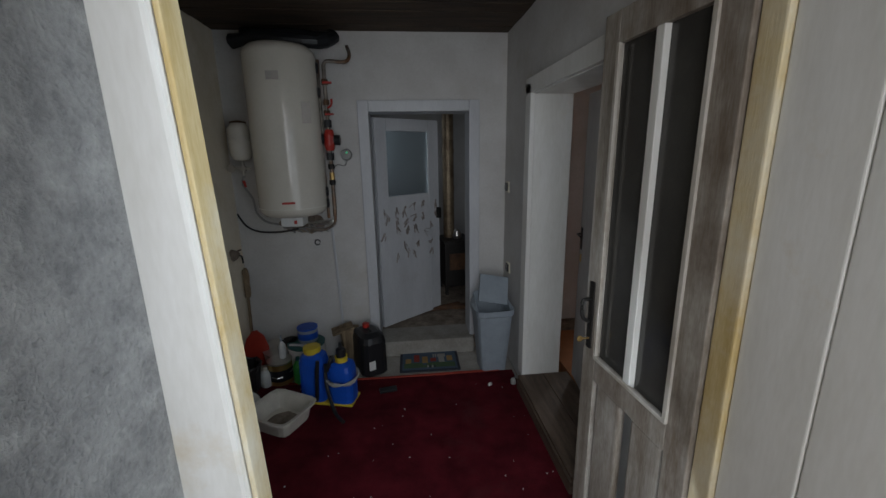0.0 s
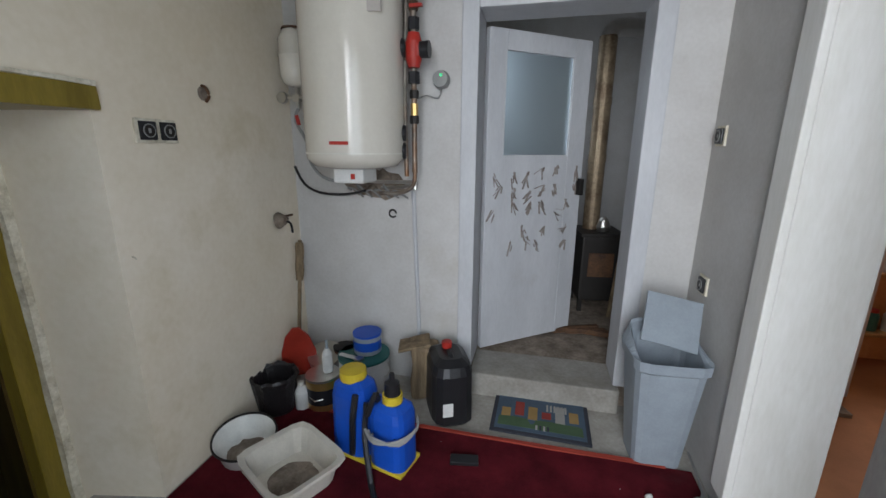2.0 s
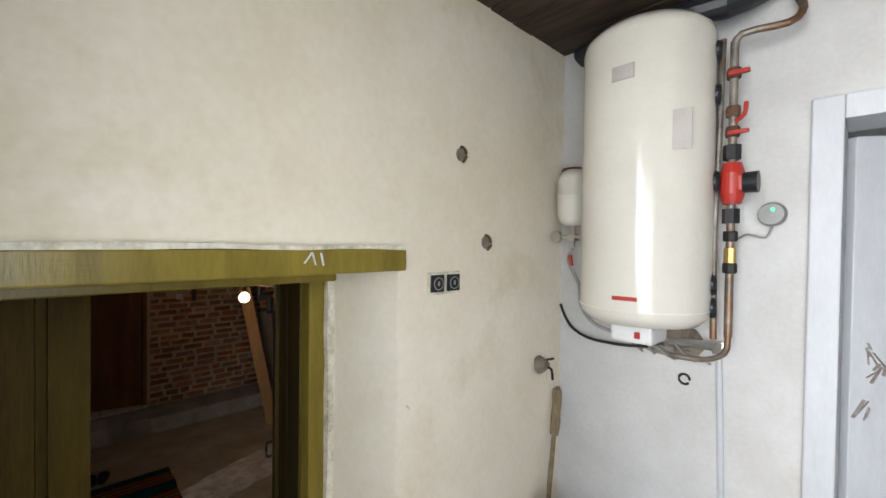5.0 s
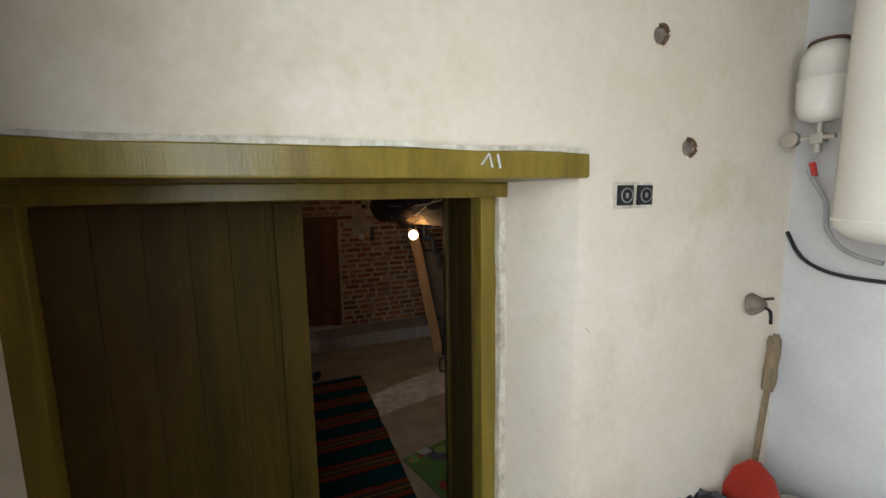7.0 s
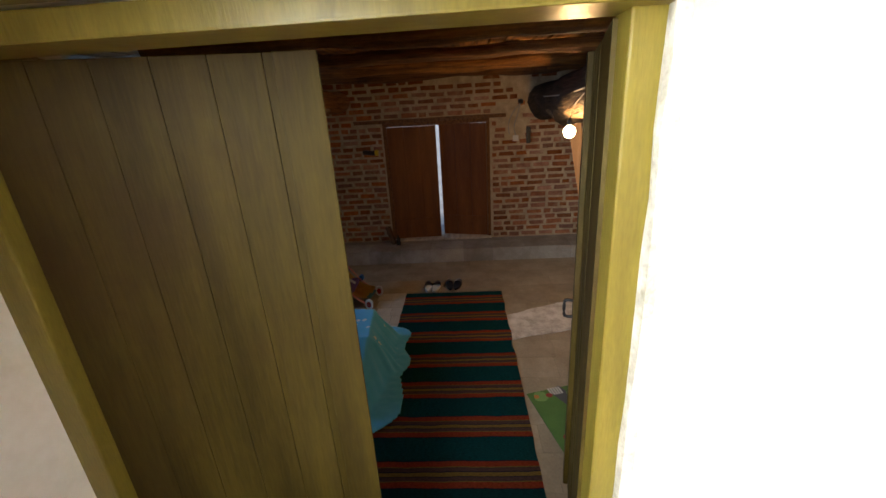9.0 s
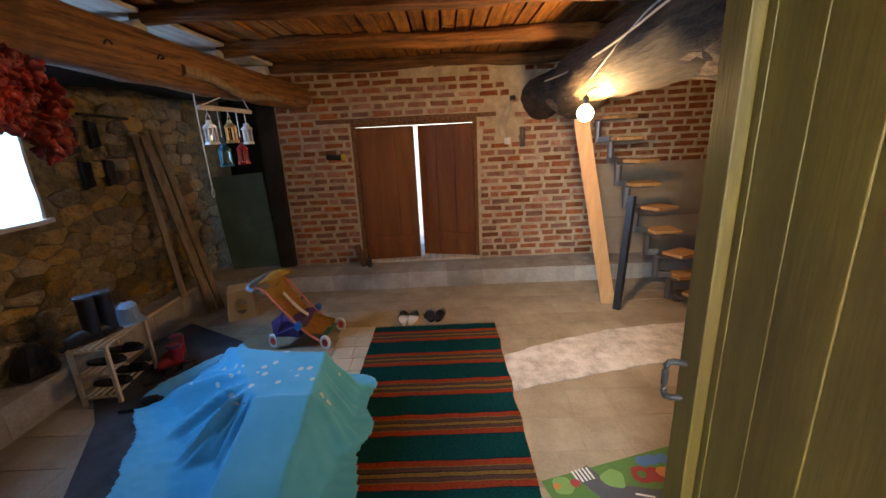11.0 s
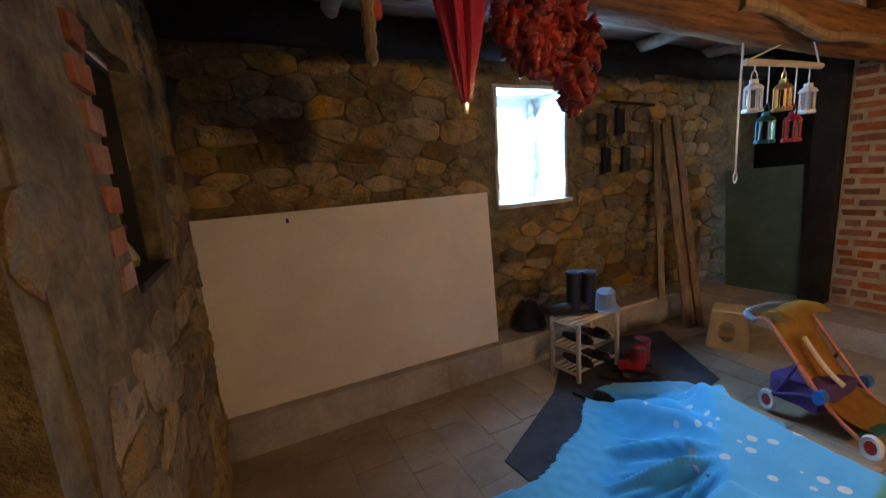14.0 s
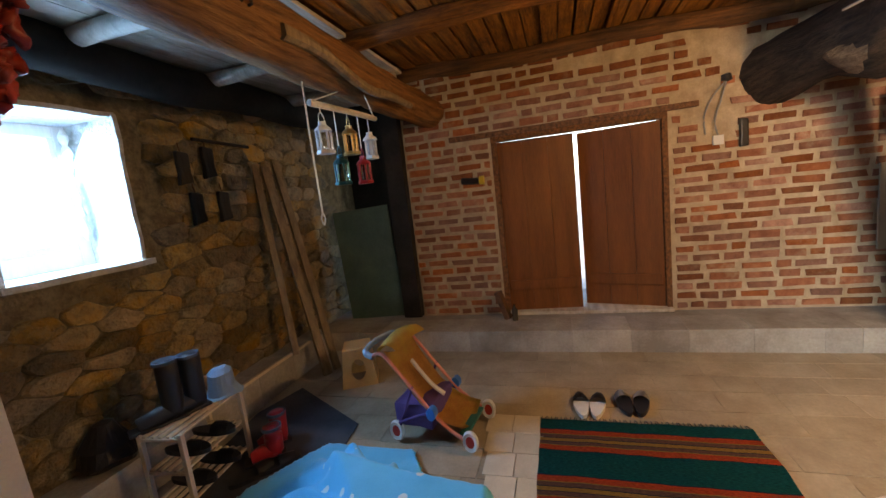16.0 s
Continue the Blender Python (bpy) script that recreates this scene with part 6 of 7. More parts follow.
bmesh.ops.smooth_vert(cl, verts=cl.verts[:], factor=0.4, use_axis_x=True, use_axis_y=True, use_axis_z=True)
clm = material("blue_sheet", (0.075, 0.41, 0.68), (0.11, 0.50, 0.78), 0.85, 4, 160, 0.12, sheen=0.2)
t_ = clm.node_tree
p_ = t_.nodes["Principled BSDF"]
src_ = p_.inputs["Base Color"].links[0].from_socket
vo_ = t_.nodes.new("ShaderNodeTexVoronoi")
vo_.inputs["Scale"].default_value, vo_.inputs["Randomness"].default_value = 11, 0.9
ge_ = t_.nodes.new("ShaderNodeNewGeometry")
t_.links.new(ge_.outputs["Position"], vo_.inputs["Vector"])
lt2 = t_.nodes.new("ShaderNodeMath")
lt2.operation, lt2.inputs[1].default_value = "LESS_THAN", 0.20
t_.links.new(vo_.outputs["Distance"], lt2.inputs[0])
se_ = t_.nodes.new("ShaderNodeSeparateXYZ")
t_.links.new(ge_.outputs["Position"], se_.inputs[0])
pr_ = t_.nodes.new("ShaderNodeMath")
pr_.operation, pr_.inputs[1].default_value = "LESS_THAN", -3.86
t_.links.new(se_.outputs[0], pr_.inputs[0])
pz_ = t_.nodes.new("ShaderNodeMath")
pz_.operation, pz_.inputs[1].default_value = "GREATER_THAN", -0.52
t_.links.new(se_.outputs[2], pz_.inputs[0])
m1_ = t_.nodes.new("ShaderNodeMath")
m1_.operation = "MULTIPLY"
t_.links.new(lt2.outputs[0], m1_.inputs[0])
t_.links.new(pr_.outputs[0], m1_.inputs[1])
m2_ = t_.nodes.new("ShaderNodeMath")
m2_.operation = "MULTIPLY"
t_.links.new(m1_.outputs[0], m2_.inputs[0])
t_.links.new(pz_.outputs[0], m2_.inputs[1])
mx_ = t_.nodes.new("ShaderNodeMix")
mx_.data_type = "RGBA"
mx_.inputs[7].default_value = (0.62, 0.66, 0.66, 1)
t_.links.new(m2_.outputs[0], mx_.inputs[0])
t_.links.new(src_, mx_.inputs[6])
t_.links.new(mx_.outputs[2], p_.inputs["Base Color"])
M["blue_sheet"] = clm
cv_ = thing("covered_cart", "low cart hidden under a light blue flowered sheet", "covered cart")
bmesh.ops.solidify(cl, geom=cl.faces[:], thickness=0.004)
part("sheet", cl, "blue_sheet", cv_, "light blue sheet with small white flowers", smooth=True)
part("cart_box", box(-4.15, -3.85, 1.05, 1.36, BF + 0.03, -0.46, 0.01), "dull_plank", cv_)

# ---- barn: doll pushchair ----
M["pink_frame"] = plain("pink_frame", (0.56, 0.20, 0.15), 0.4)
M["orange_cloth"] = material("orange_cloth", (0.36, 0.17, 0.045), (0.52, 0.28, 0.07), 0.85, 8, 90, 0.3, stain=(0.50, 0.38, 0.06), stain_at=0.55)
M["purple_cloth"] = plain("purple_cloth", (0.085, 0.045, 0.17), 0.8)
M["bright_blue"] = plain("bright_blue", (0.03, 0.16, 0.52), 0.45)
ps = thing("doll_pushchair", "small orange doll pushchair with pink frame", "pushchair", (-5.00, 0.98, BF + 0.012), -8)
ps.scale = (1.05, 0.78, 1.10)
for x in (-0.15, 0.15):
    part("side_bar", tube([(x, -0.36, 0.44), (x, -0.27, 0.46), (x, -0.12, 0.34), (x, 0.12, 0.14), (x, 0.32, 0.045)], 0.010, 10), "pink_frame", ps)
    part("rear_leg", tube([(x, -0.06, 0.30), (x, -0.16, 0.14), (x, -0.22, 0.045)], 0.009, 8), "purple_cloth", ps)
    part("rail", tube([(x * 1.02, -0.2, 0.10), (x * 1.02, 0.0, 0.16), (x, 0.08, 0.16)], 0.008, 8), "purple_cloth", ps)
    for y in (0.33, -0.23):
        w = part("wheel", lathe([(0.03, -0.010), (0.048, -0.014), (0.055, 0), (0.048, 0.014), (0.03, 0.010), (0.03, -0.010)], 24, pose(x, y, 0.055, 0, 90, 0)), "paper_white", ps)
        part("hub", lathe([(0, -0.012), (0.032, -0.010), (0.032, 0.010), (0, 0.012)], 14, pose(x, y, 0.055, 0, 90, 0)), "red_paint", w)
    part("clip", lathe([(0, -0.02), (0.032, -0.02), (0.032, 0.02), (0, 0.02)], 16, pose(x * 1.1, 0.08, 0.185, 0, 90, 0)), "bright_blue", ps)
part("handle", tube([(-0.15, -0.35, 0.44), (-0.14, -0.42, 0.46), (0, -0.45, 0.465), (0.14, -0.42, 0.46), (0.15, -0.35, 0.44)], 0.017, 12), "faded_blue", ps, "pale blue foam handle")
seat = bmesh.new()
rows = []
for u in range(13):
    y = -0.26 + 0.045 * u
    z = 0.47 - 0.030 * u - 0.10 * math.sin(math.pi * u / 12)
    rows.append([seat.verts.new((-0.14 + 0.28 * k / 8, y, z - 0.045 * math.sin(math.pi * k / 8) + 0.006 * noise.noise(Vector((u, k, 2))))) for k in range(9)])
for p, q in zip(rows, rows[1:]):
    for k in range(8):
        seat.faces.new((p[k], p[k + 1], q[k + 1], q[k]))
bmesh.ops.solidify(seat, geom=seat.faces[:], thickness=0.012)
part("seat_cloth", seat, "orange_cloth", ps, smooth=True)
hood = bmesh.new()
rows = []
for u in range(9):
    a = math.radians(20 + 120 * u / 8)
    rows.append([hood.verts.new((-0.16 + 0.32 * k / 8, -0.22 - 0.11 * math.cos(a), 0.42 + 0.12 * math.sin(a) * (0.75 + 0.25 * math.sin(math.pi * k / 8)))) for k in range(9)])
for p, q in zip(rows, rows[1:]):
    for k in range(8):
        hood.faces.new((p[k], p[k + 1], q[k + 1], q[k]))
bmesh.ops.solidify(hood, geom=hood.faces[:], thickness=0.006)
part("hood", hood, "orange_cloth", ps, smooth=True)
part("basket", rough_up(box(-0.14, 0.14, -0.24, 0.06, 0.08, 0.20, 0.02), 0.012, 10, 2), "purple_cloth", ps, "purple cloth basket")
part("footrest", box(-0.13, 0.13, 0.24, 0.30, 0.06, 0.075, 0.004), "teal_plastic", ps)
part("harness", tube([(0.0, -0.16, 0.37), (0.01, -0.02, 0.26), (0.0, 0.08, 0.2)], 0.012, 8), "paper_white", ps)

# ---- barn: hanging things ----
ul = thing("umbrella", "folded dark red umbrella hanging from the beam", "umbrella", (-3.06, 0.80, 1.35))
ul.scale = (1.35, 1.0, 1.0)
um = bmesh.new()
prev = None
for z, r in ((-0.02, 0.016), (-0.06, 0.052), (-0.16, 0.050), (-0.30, 0.032), (-0.42, 0.014), (-0.455, 0.008)):
    ring = [um.verts.new((r * (1 + 0.28 * math.cos(8 * 2 * math.pi * k / 48 + z * 6)) * math.cos(2 * math.pi * k / 48), r * (1 + 0.28 * math.cos(8 * 2 * math.pi * k / 48 + z * 6)) * math.sin(2 * math.pi * k / 48), z)) for k in range(48)]
    if prev:
        for k in range(48):
            um.faces.new((prev[k], prev[(k + 1) % 48], ring[(k + 1) % 48], ring[k]))
    prev = ring
um.faces.new(prev[::-1])
M["umbrella_red"] = plain("umbrella_red", (0.34, 0.014, 0.04), 0.26)
part("canopy", um, "umbrella_red", ul)
part("tip", lathe([(0, -0.48), (0.006, -0.478), (0.009, -0.45), (0, -0.45)], 10), "chrome", ul)
part("hook_handle", tube([(0, 0, -0.04), (0, 0, 0.03), (0.0, -0.03, 0.075), (0, -0.06, 0.04)], 0.009, 8), "black_plastic", ul)

M["pepper_red"] = plain("pepper_red", (0.25, 0.020, 0.010), 0.35, bump=0.3, vary=0.3)
pb = thing("pepper_strings", "bunch of dried red pepper strings on the beam", "dried peppers", (-3.33, 0.80, 1.165))
pb.scale = (0.82, 1.0, 0.9)
rp = random.Random(12)
peppers = []
for s in range(6):
    b = tube([(0, 0, 0), (0.004, 0.002, -0.018), (0.001, -0.004, -0.036), (0.006, 0.0, -0.054)], 0.021 + 0.001 * s, 7, None, 2, taper=0.35, wobble=0.9)
    for v in b.verts:
        v.co += 0.007 * Vector(noise.noise_vector(v.co * 40 + Vector((s * 5, 0, 0))))
    for f in b.faces:
        f.smooth = True
    me = bpy.data.meshes.new("pepper")
    b.to_mesh(me)
    b.free()
    me.materials.append(M["pepper_red"])
    peppers.append(me)
for s in range(7):
    x0 = -0.19 + 0.38 * s / 6
    ln_ = (0.30, 0.36, 0.25, 0.20, 0.24, 0.20, 0.14)[s]
    for k in range(40):
        u = k / 39
        o = new("pepper", rp.choice(peppers))
        o.matrix_basis = Matrix.LocRotScale((-0.03 + (x0 * 0.92 + 0.03) * min(1.0, 0.35 + 1.6 * u) + rp.uniform(-0.035, 0.035), 0.03 + rp.uniform(-0.035, 0.045) * (1.1 - 0.5 * u), 0.05 - ln_ * u + rp.uniform(-0.01, 0.01)), Euler((rp.uniform(-0.9, 0.9), rp.uniform(-0.9, 0.9), rp.uniform(0, 6.28))), [rp.uniform(0.8, 1.25)] * 3)
        o.parent = pb
part("cord", tube([(-0.2, 0.0, 0.06), (0, -0.02, 0.10), (0.2, 0.0, 0.06)], 0.005, 6), "dull_plank", pb)

rp_t = thing("braided_rope", "short braided straw rope hanging from the beam", "rope", (-2.80, 0.79, 1.33))
rbm = lathe([(0, 0.0)] + [(0.012 + 0.006 * abs(math.sin(k * 1.1)) + 0.006 * (1 - k / 22), -0.01 - k * 0.0145) for k in range(23)] + [(0, -0.345)], 10)
part("braid", rbm, "dull_plank", rp_t)
part("red_tie", box(-0.035, -0.012, -0.012, 0.012, -0.23, -0.19, 0.004), "carpet_edge", rp_t)

lm = thing("lantern_bar", "pale stick with hanging lanterns on cords", "lantern hanger", (-5.04, 0.66, 1.135), -1)
part("stick", tube([(-0.31, 0.02, 0.0), (0, 0, 0.004), (0.31, -0.02, 0.0)], 0.016, 10, wobble=0.3), "pale_boards", lm)
part("cord", tube([(-0.29, 0.02, 0.01), (0.0, 0.10, 0.13), (0.29, -0.02, 0.01)], 0.004, 6, None, 1), "ivory", lm)


def lantern(at, mat, label, drop):
    l_ = thing("lantern", label, "lantern", at, random.uniform(0, 60), "hanging lanterns")
    part("base", lathe([(0, -0.155), (0.046, -0.155), (0.046, -0.14), (0.036, -0.135), (0, -0.135)], 6), mat, l_)
    for k in range(6):
        a = 2 * math.pi * k / 6
        part("post", box(-0.005, 0.005, -0.005, 0.005, -0.137, -0.045, 0.001, None, pose(0.034 * math.cos(a), 0.034 * math.sin(a), 0)), mat, l_)
    part("glass", lathe([(0.027, -0.137), (0.027, -0.045)], 6), "clear_glass", l_)
    part("roof", lathe([(0.044, -0.045), (0.036, -0.03), (0.02, -0.018), (0.018, -0.005), (0.02, 0.0), (0, 0.004)], 12), mat, l_)
    part("hanger", tube([(-0.022, 0, -0.012), (-0.026, 0, 0.02), (0, 0, 0.045), (0.026, 0, 0.02), (0.022, 0, -0.012)], 0.003, 6), mat, l_)
    part("cord", tube([(0, 0, 0.043), (0, 0, drop)], 0.003, 6, None, 1), "ivory", l_)


M["lantern_green"] = plain("lantern_green", (0.02, 0.10, 0.12), 0.35, 0.4)
lantern((-4.80, 0.645, 1.055), "paper_white", "white metal lantern with glass sides", 0.07)
lantern((-5.04, 0.66, 1.06), "brass", "gold metal lantern with glass sides", 0.07)
lantern((-5.26, 0.675, 1.045), "paper_white", "white metal lantern with glass sides", 0.085)
lantern((-4.92, 0.65, 0.90), "lantern_green", "dark teal metal lantern with glass sides", 0.23)
lantern((-5.14, 0.67, 0.90), "red_rubber", "dark red metal lantern with glass sides", 0.23)
pcs = thing("pull_string", "long white string with a loop hanging down", "string", (-4.66, 0.66, 1.24))
part("string", tube([(0, 0, 0.0), (0.004, 0, -0.3), (0.0, 0, -0.62)], 0.005, 6), "ivory", pcs)
part("loop", tube([(0, 0, -0.62), (-0.016, 0, -0.65), (0, 0, -0.68), (0.016, 0, -0.65), (0, 0, -0.62)], 0.004, 6), "ivory", pcs)

# ---- barn: stairs corner ----
pnk = thing("pine_prop", "tall pale pine plank leaning under the log", "plank")
part("plank", bar((-5.47, 3.68, BF + 0.002), (-5.58, 3.36, 1.10), 0.035, 0.125), "pine", pnk)
bp = thing("stair_post", "black square steel post under the stair", "post")
part("post", bar((-5.33, 3.70, BF + 0.002), (-5.42, 3.80, 0.31), 0.055, 0.055), "black_plastic", bp)
stx = thing("paddle_stair", "steep steel spine stair with pale wooden treads", "stair")
TR = [(-6.12, 3.90, 0.99), (-6.0, 3.99, 0.79), (-5.86, 4.02, 0.585), (-5.75, 4.07, 0.38), (-5.64, 4.12, 0.175), (-5.56, 4.21, -0.03), (-5.52, 4.30, -0.235), (-5.47, 4.41, -0.44), (-5.41, 4.46, -0.60)]
for k, (x, y, z) in enumerate(TR):
    part("tread", box(-0.10, 0.10, -0.125, 0.125, -0.030, 0.0, 0.004, None, pose(x + 0.02 * (-1) ** k, y + 0.03 * (-1) ** k, z, 0, 0, 14 + 10 * (-1) ** k)), "pine", stx)
    sb = tube([(x - 0.05, y - 0.15, z - 0.035), (x - 0.05, y - 0.15, z - 0.25 if k < 8 else BF)], 0.032, 12, None, 1)
    box(x - 0.07, x + 0.07, y - 0.18, y + 0.04, z - 0.045, z - 0.029, 0.004, sb)
    if k < 8:
        bar((x - 0.05, y - 0.15, z - 0.22), (TR[k + 1][0] - 0.05, TR[k + 1][1] - 0.15, z - 0.22), 0.05, 0.05, 0.004, sb)
    part("spine_step", sb, "stair_steel", stx)
hbx = thing("hardboard_sheet", "brown hardboard sheets standing against the brick", "board", (0, 0, 0))
part("sheet", box(-6.50, -6.485, 3.85, 5.60, -0.10, 0.50, 0.002), "hardboard", hbx)
part("sheet", box(-6.50, -6.482, 3.93, 5.58, BF, -0.105, 0.002), "hardboard", hbx)
rt = thing("wood_brace", "pale diagonal wooden brace under the ceiling", "brace")
part("brace", bar((-6.2, 4.85, 1.58), (-6.2, 5.65, 0.75), 0.10, 0.05), "pine", rt)

# ---- pieces of walls and floors ----
def brick_mesh(name, w, h, d, seed, amount):
    b = box(-d, 0.012, -w / 2, w / 2, -h / 2, h / 2, 0.006)
    r_ = random.Random(seed)
    for v in b.verts:
        v.co += Vector((r_.uniform(-amount, amount), r_.uniform(-amount, amount), r_.uniform(-amount, amount)))
    me = bpy.data.meshes.new(name)
    b.to_mesh(me)
    b.free()
    return me


rbk = random.Random(21)
bricks = [brick_mesh("brick", 1.0, 1.0, 0.02, s, 0.0) for s in range(1)]
variants = []
for s in range(10):
    b = box(-0.03, 0.010, -0.5, 0.5, -0.5, 0.5)
    r_ = random.Random(100 + s)
    bmesh.ops.bevel(b, geom=[e for e in b.edges if all(v.co.x > 0 for v in e.verts)], offset=0.07, segments=1, affect="EDGES")
    for v in b.verts:
        v.co.y += r_.uniform(-0.03, 0.03)
        v.co.z += r_.uniform(-0.09, 0.09)
        v.co.x += r_.uniform(-0.003, 0.003)
    me = bpy.data.meshes.new("brick")
    b.to_mesh(me)
    b.free()
    me.materials.append(M["brick"])
    variants.append(me)
for me in bricks:
    bpy.data.meshes.remove(me)
wall_b = bpy.data.objects["wall_brick"]
course = 0.0775
far_b = bmesh.new()
count = 0
row = 0
z = -0.53 + course / 2
while z < 1.62:
    y = 0.40 + (0.0 if row % 2 else -0.12) + rbk.uniform(-0.03, 0.03)
    while y < 5.6:
        w = rbk.choice((0.235, 0.24, 0.225, 0.115, 0.23, 0.16))
        y0, y1 = max(y, 0.402), y + w
        yc = (y0 + y1) / 2
        hole = (1.19 < y1 and y0 < 2.585 and z < 1.09) or (0.83 < y1 and y0 < 2.79 and 1.03 < z < 1.125)
        plaster = (2.72 < yc < 3.02 and z > 0.75 and rbk.random() < 0.75) or z > 1.40 and rbk.random() < 0.2
        if y1 - y0 > 0.05 and hole and not (1.03 < z < 1.125):
            if y0 < 1.19 - 0.06 < y1:
                y1 = 1.19
                hole = False
            elif y0 < 2.585 and y1 > 2.585 + 0.06:
                y0 = 2.59
                hole = False
        if y1 - y0 > 0.05 and not hole and not plaster:
            m = Matrix.LocRotScale((-6.548, (y0 + y1) / 2, z + rbk.uniform(-0.004, 0.004)), Euler((rbk.uniform(-0.012, 0.012), 0, 0)), (1 + rbk.uniform(-0.2, 0.5), y1 - y0 - 0.016, 0.054 + rbk.uniform(-0.006, 0.005)))
            if yc < 4.05 and count < 300:
                o = new("brick", rbk.choice(variants))
                o.matrix_basis = m
                o.parent = wall_b
                count += 1
            else:
                t2 = bmesh.new()
                t2.from_mesh(rbk.choice(variants))
                t2.transform(m)
                join(far_b, t2)
        y += w
    z += course
    row += 1
part("brick_rest", far_b, "brick", wall_b)["kind"] = "stuff"

# rubble stones of the window wall and of the near wall
def cells(u0, u1, v0, v1, rnd, low, high, wide):
    """Irregular polygons that fill a rectangle, as in a rubble wall: the middle of each and its corners."""
    seeds = []
    v = v0 - 0.05
    while v < v1 + 0.1:
        h = rnd.uniform(low, high)
        u = u0 - rnd.uniform(0.0, 0.3)
        while u < u1 + 0.2:
            w = rnd.uniform(0.45, 1.0) * wide
            seeds.append((u + w / 2, v + h / 2 + rnd.uniform(-0.3, 0.3) * h))
            u += w
        v += h
    found = []
    for a, (su, sv) in enumerate(seeds):
        if not (u0 < su < u1 and v0 < sv < v1):
            continue
        poly = [(su - 0.4, sv - 0.25), (su + 0.4, sv - 0.25), (su + 0.4, sv + 0.25), (su - 0.4, sv + 0.25)]
        for b, (tu, tv) in enumerate(seeds):
            if a == b or abs(tu - su) > 0.8 or abs(tv - sv) > 0.5:
                continue
            # flattened distances give stones that lie on their broad side
            nu, nv = (tu - su) * 0.3, tv - sv
            cu, cv_ = (tu + su) / 2, (tv + sv) / 2
            cut = []
            for p, q in zip(poly, poly[1:] + poly[:1]):
                dp = (p[0] - cu) * nu + (p[1] - cv_) * nv
                dq = (q[0] - cu) * nu + (q[1] - cv_) * nv
                if dp <= 0:
                    cut.append(p)
                if (dp < 0 < dq) or (dq < 0 < dp):
                    f = dp / (dp - dq)
                    cut.append((p[0] + f * (q[0] - p[0]), p[1] + f * (q[1] - p[1])))
            poly = cut
            if len(poly) < 3:
                break
        if len(poly) > 2:
            found.append(((su, sv), poly))
    return found


def rubble(parent, area_, place, rnd, low, high, wide, clear, stand=1.0):
    for (su, sv), poly in cells(*area_, rnd, low, high, wide):
        us, vs = [p[0] for p in poly], [p[1] for p in poly]
        if any(max(us) > a - 0.01 and min(us) < b + 0.01 and max(vs) > c - 0.01 and min(vs) < d + 0.01 for a, b, c, d in clear) or max(us) - min(us) < 0.03:
            continue
        # round the corners a little and roughen the outline
        soft_ = []
        for k, p in enumerate(poly):
            for n_ in (poly[k - 1], poly[(k + 1) % len(poly)]):
                soft_.append((p[0] + (n_[0] - p[0]) * rnd.uniform(0.12, 0.26) + rnd.uniform(-0.005, 0.005), p[1] + (n_[1] - p[1]) * rnd.uniform(0.12, 0.26) + rnd.uniform(-0.005, 0.005)))
        proud = stand * rnd.uniform(0.008, 0.032)
        tu, tv = stand * rnd.uniform(-0.10, 0.10), stand * rnd.uniform(-0.18, 0.18)
        b = bmesh.new()
        rings = []
        for shrink, out in ((0.985, -0.03), (0.965, proud * 0.5), (0.88, proud), (0.45, proud + 0.004)):
            ring = []
            for p in soft_:
                du, dv = (p[0] - su) * shrink, (p[1] - sv) * shrink
                lift = out if out < 0 else max(0.002, out + tu * du + tv * dv + rnd.uniform(-0.005, 0.005))
                ring.append(b.verts.new((du, lift, dv)))
            rings.append(ring)
        n = len(soft_)
        for p, q in zip(rings, rings[1:]):
            for k in range(n):
                b.faces.new((p[k], p[(k + 1) % n], q[(k + 1) % n], q[k]))
        b.faces.new(rings[-1])
        bmesh.ops.recalc_face_normals(b, faces=b.faces)
        o = part("stone", b, "stone", parent)
        o.matrix_basis = place @ Matrix.Translation((su, 0, sv))


wall_s = bpy.data.objects["wall_stone"]
rs_ = random.Random(31)
rubble(wall_s, (-6.7, -2.17, BF + 0.20, 1.45), Matrix.Translation((0, -0.58, 0)), rs_, 0.065, 0.125, 0.33, [(-4.74, -4.05, 0.42, 1.29)])
nearface = rough_up(box(-2.20, -2.152, -0.58, 0.24, BF, 1.7), 0.022, 9, 10)
for y0, y1, z0, z1 in ((0.66, 1.12, BF, 1.7), (0.24, 0.66, BF, 0.47), (0.24, 0.66, 1.085, 1.7)):
    join(nearface, rough_up(box(-2.20, -2.152, y0, y1, z0, z1), 0.018, 9, 8))
join(nearface, rough_up(box(-2.20, -2.06, 1.12, 1.215, BF, 1.40), 0.012, 9, 6))
nf = structure("wall_near_stone", nearface, "stone_mortar", "rough earthy stone wall beside the door", "wall")
rubble(nf, (-0.50, 1.12, BF, 1.5), Matrix.Translation((-2.195, 0, 0)) @ Matrix.Rotation(radians(90), 4, "Z"), rs_, 0.08, 0.17, 0.38, [(0.20, 0.80, 0.45, 1.12)], 0.6)
for k in range(7):
    o = new("brick", rbk.choice(variants))
    o.matrix_basis = Matrix.LocRotScale((-2.196, 0.725 + 0.02 * (k % 2), 0.53 + 0.085 * k), Euler((0, 0, radians(180))), (0.9, 0.11 + 0.03 * (k % 2), 0.066))
    o.parent = nf

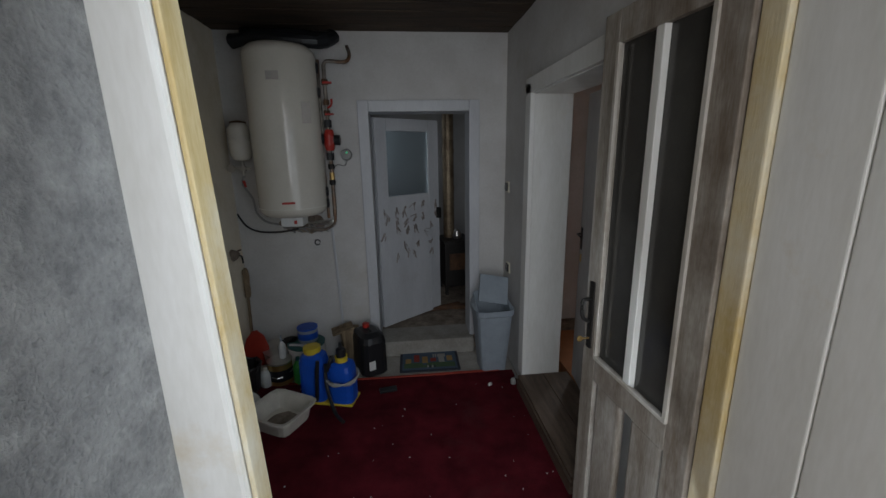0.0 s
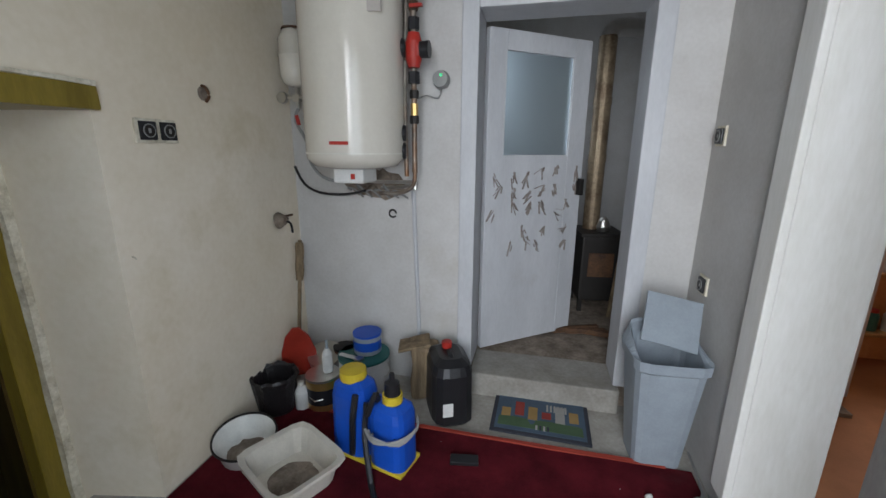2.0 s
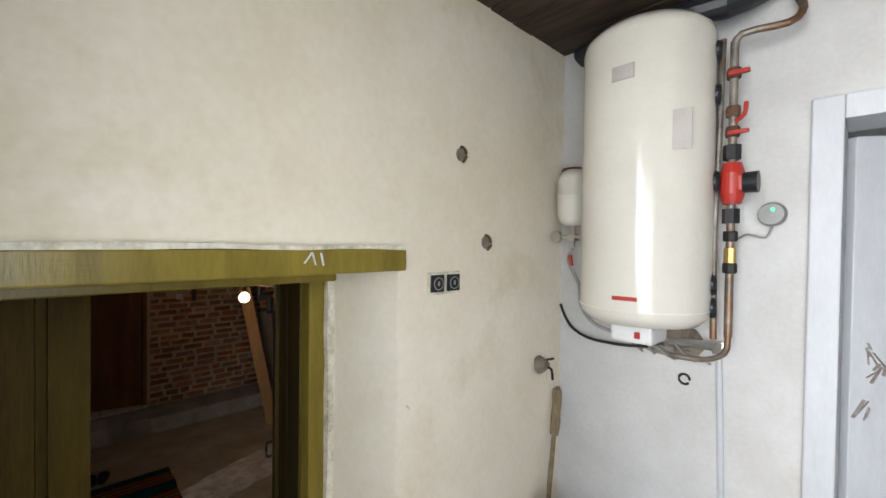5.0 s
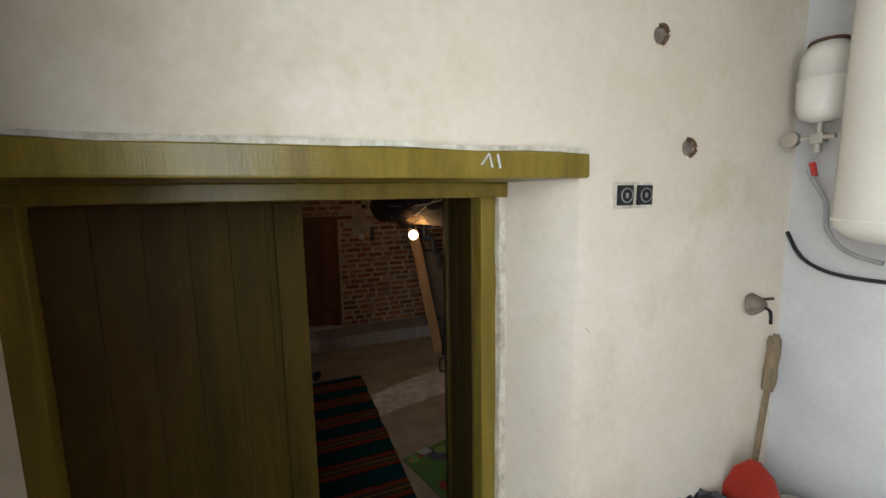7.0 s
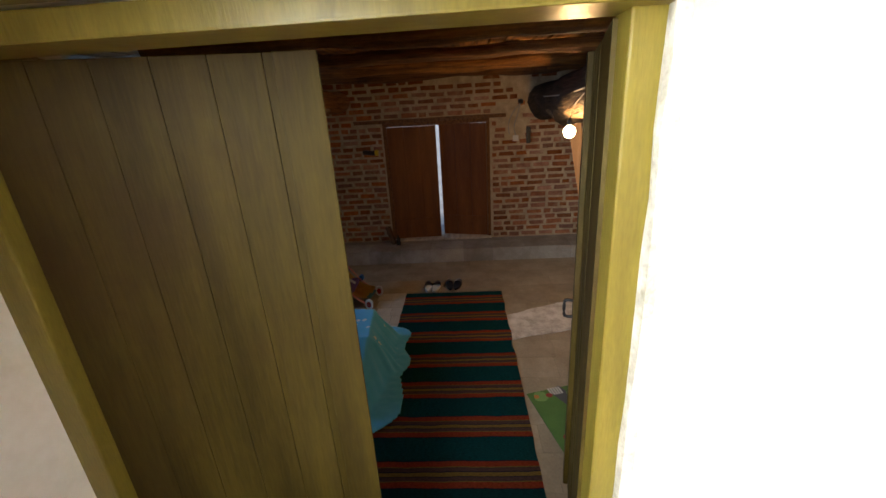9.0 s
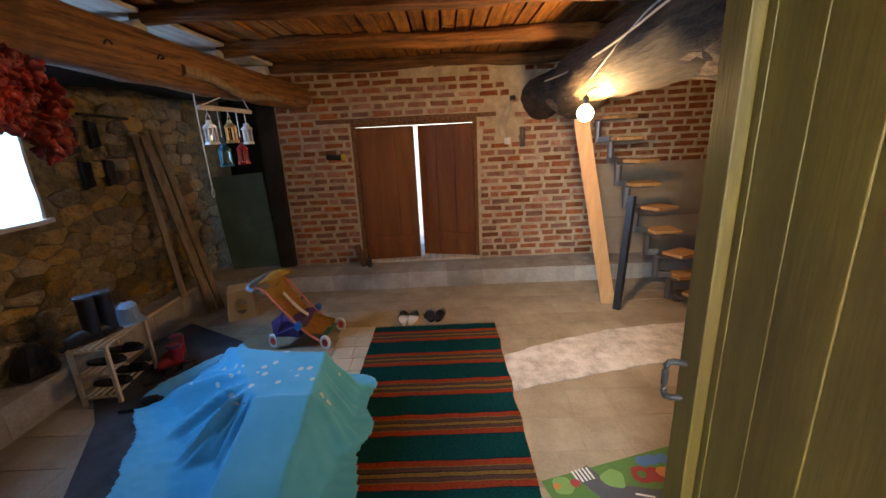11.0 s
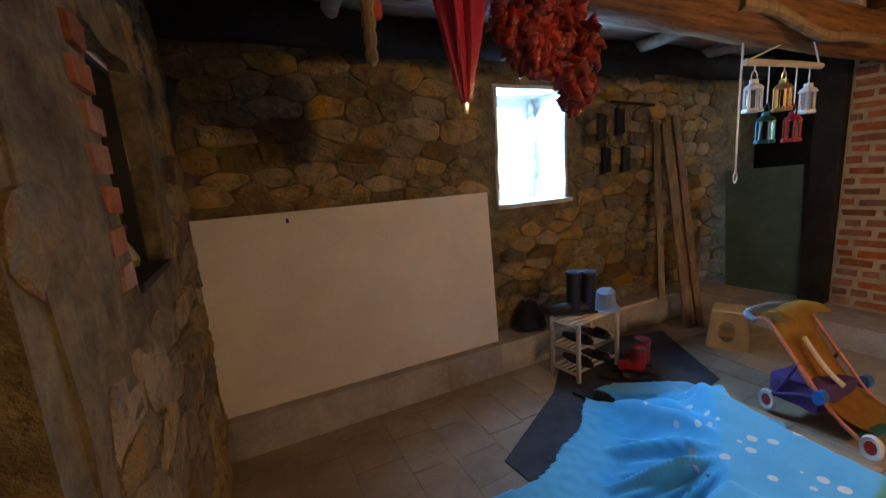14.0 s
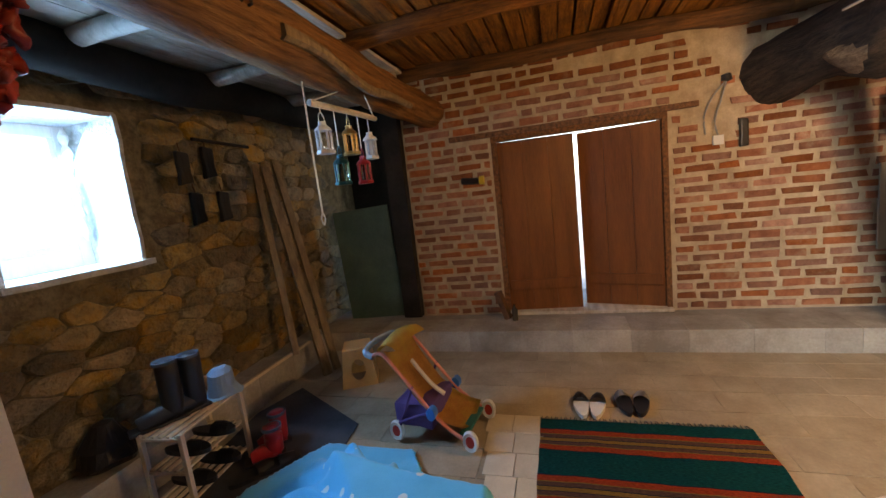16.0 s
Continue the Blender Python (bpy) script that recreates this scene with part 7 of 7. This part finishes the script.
# paving slabs
pav = []
for s in range(8):
    r_ = random.Random(500 + s)
    b = box(-0.5, 0.5, -0.5, 0.5, -0.012, 0.0)
    for v in b.verts:
        v.co.x += r_.uniform(-0.012, 0.012)
        v.co.y += r_.uniform(-0.018, 0.018)
        v.co.z += r_.uniform(-0.0015, 0.0015)
    me = bpy.data.meshes.new("paving_slab")
    b.to_mesh(me)
    b.free()
    me.materials.append(M["paving"])
    pav.append(me)
fb = bpy.data.objects["floor_barn"]
rp2 = random.Random(77)
x = -6.15
rest = bmesh.new()
while x < -2.3:
    w = rp2.choice((0.20, 0.22, 0.25))
    y = -0.58 + rp2.uniform(0, 0.2)
    while y < 5.6:
        d = rp2.uniform(0.2, 0.4)
        m = Matrix.LocRotScale((x + w / 2, y + d / 2, BF), None, (w - 0.004, d - 0.004, 1))
        if y < 4.6:
            o = new("paving_slab", rp2.choice(pav))
            o.matrix_basis = m
            o.parent = fb
        else:
            t2 = bmesh.new()
            t2.from_mesh(rp2.choice(pav))
            t2.transform(m)
            join(rest, t2)
        y += d
    x += w
part("slab_rest", rest, "paving", fb)["kind"] = "stuff"

# concrete block step below the brick wall, and the ledge below the stone wall
stp = structure("step_barn", box(-7.3, -6.10, -0.55, 5.7, BF - 0.02, -0.535), "concrete", "long low step of concrete blocks below the brick wall", "step")
y = -0.50
while y < 5.5:
    w = rp2.choice((0.40, 0.38, 0.42, 0.2))
    o = part("block", box(-6.40, -6.085, y + 0.0007, y + w - 0.0007, BF, -0.527 + rp2.uniform(-0.003, 0.003), 0.003), "concrete", stp)
    y += w
lg = structure("ledge_stone_wall", box(-6.1, -2.16, -0.58, -0.375, BF - 0.02, -0.49), "concrete", "low ledge of concrete blocks below the stone wall", "ledge")
x = -5.95
while x < -2.3:
    w = rp2.choice((0.40, 0.38, 0.42))
    part("block", box(x + 0.0007, min(x + w - 0.0007, -2.2), -0.575, -0.36, BF, -0.480 + rp2.uniform(-0.002, 0.001), 0.003), "concrete", lg)
    x += w
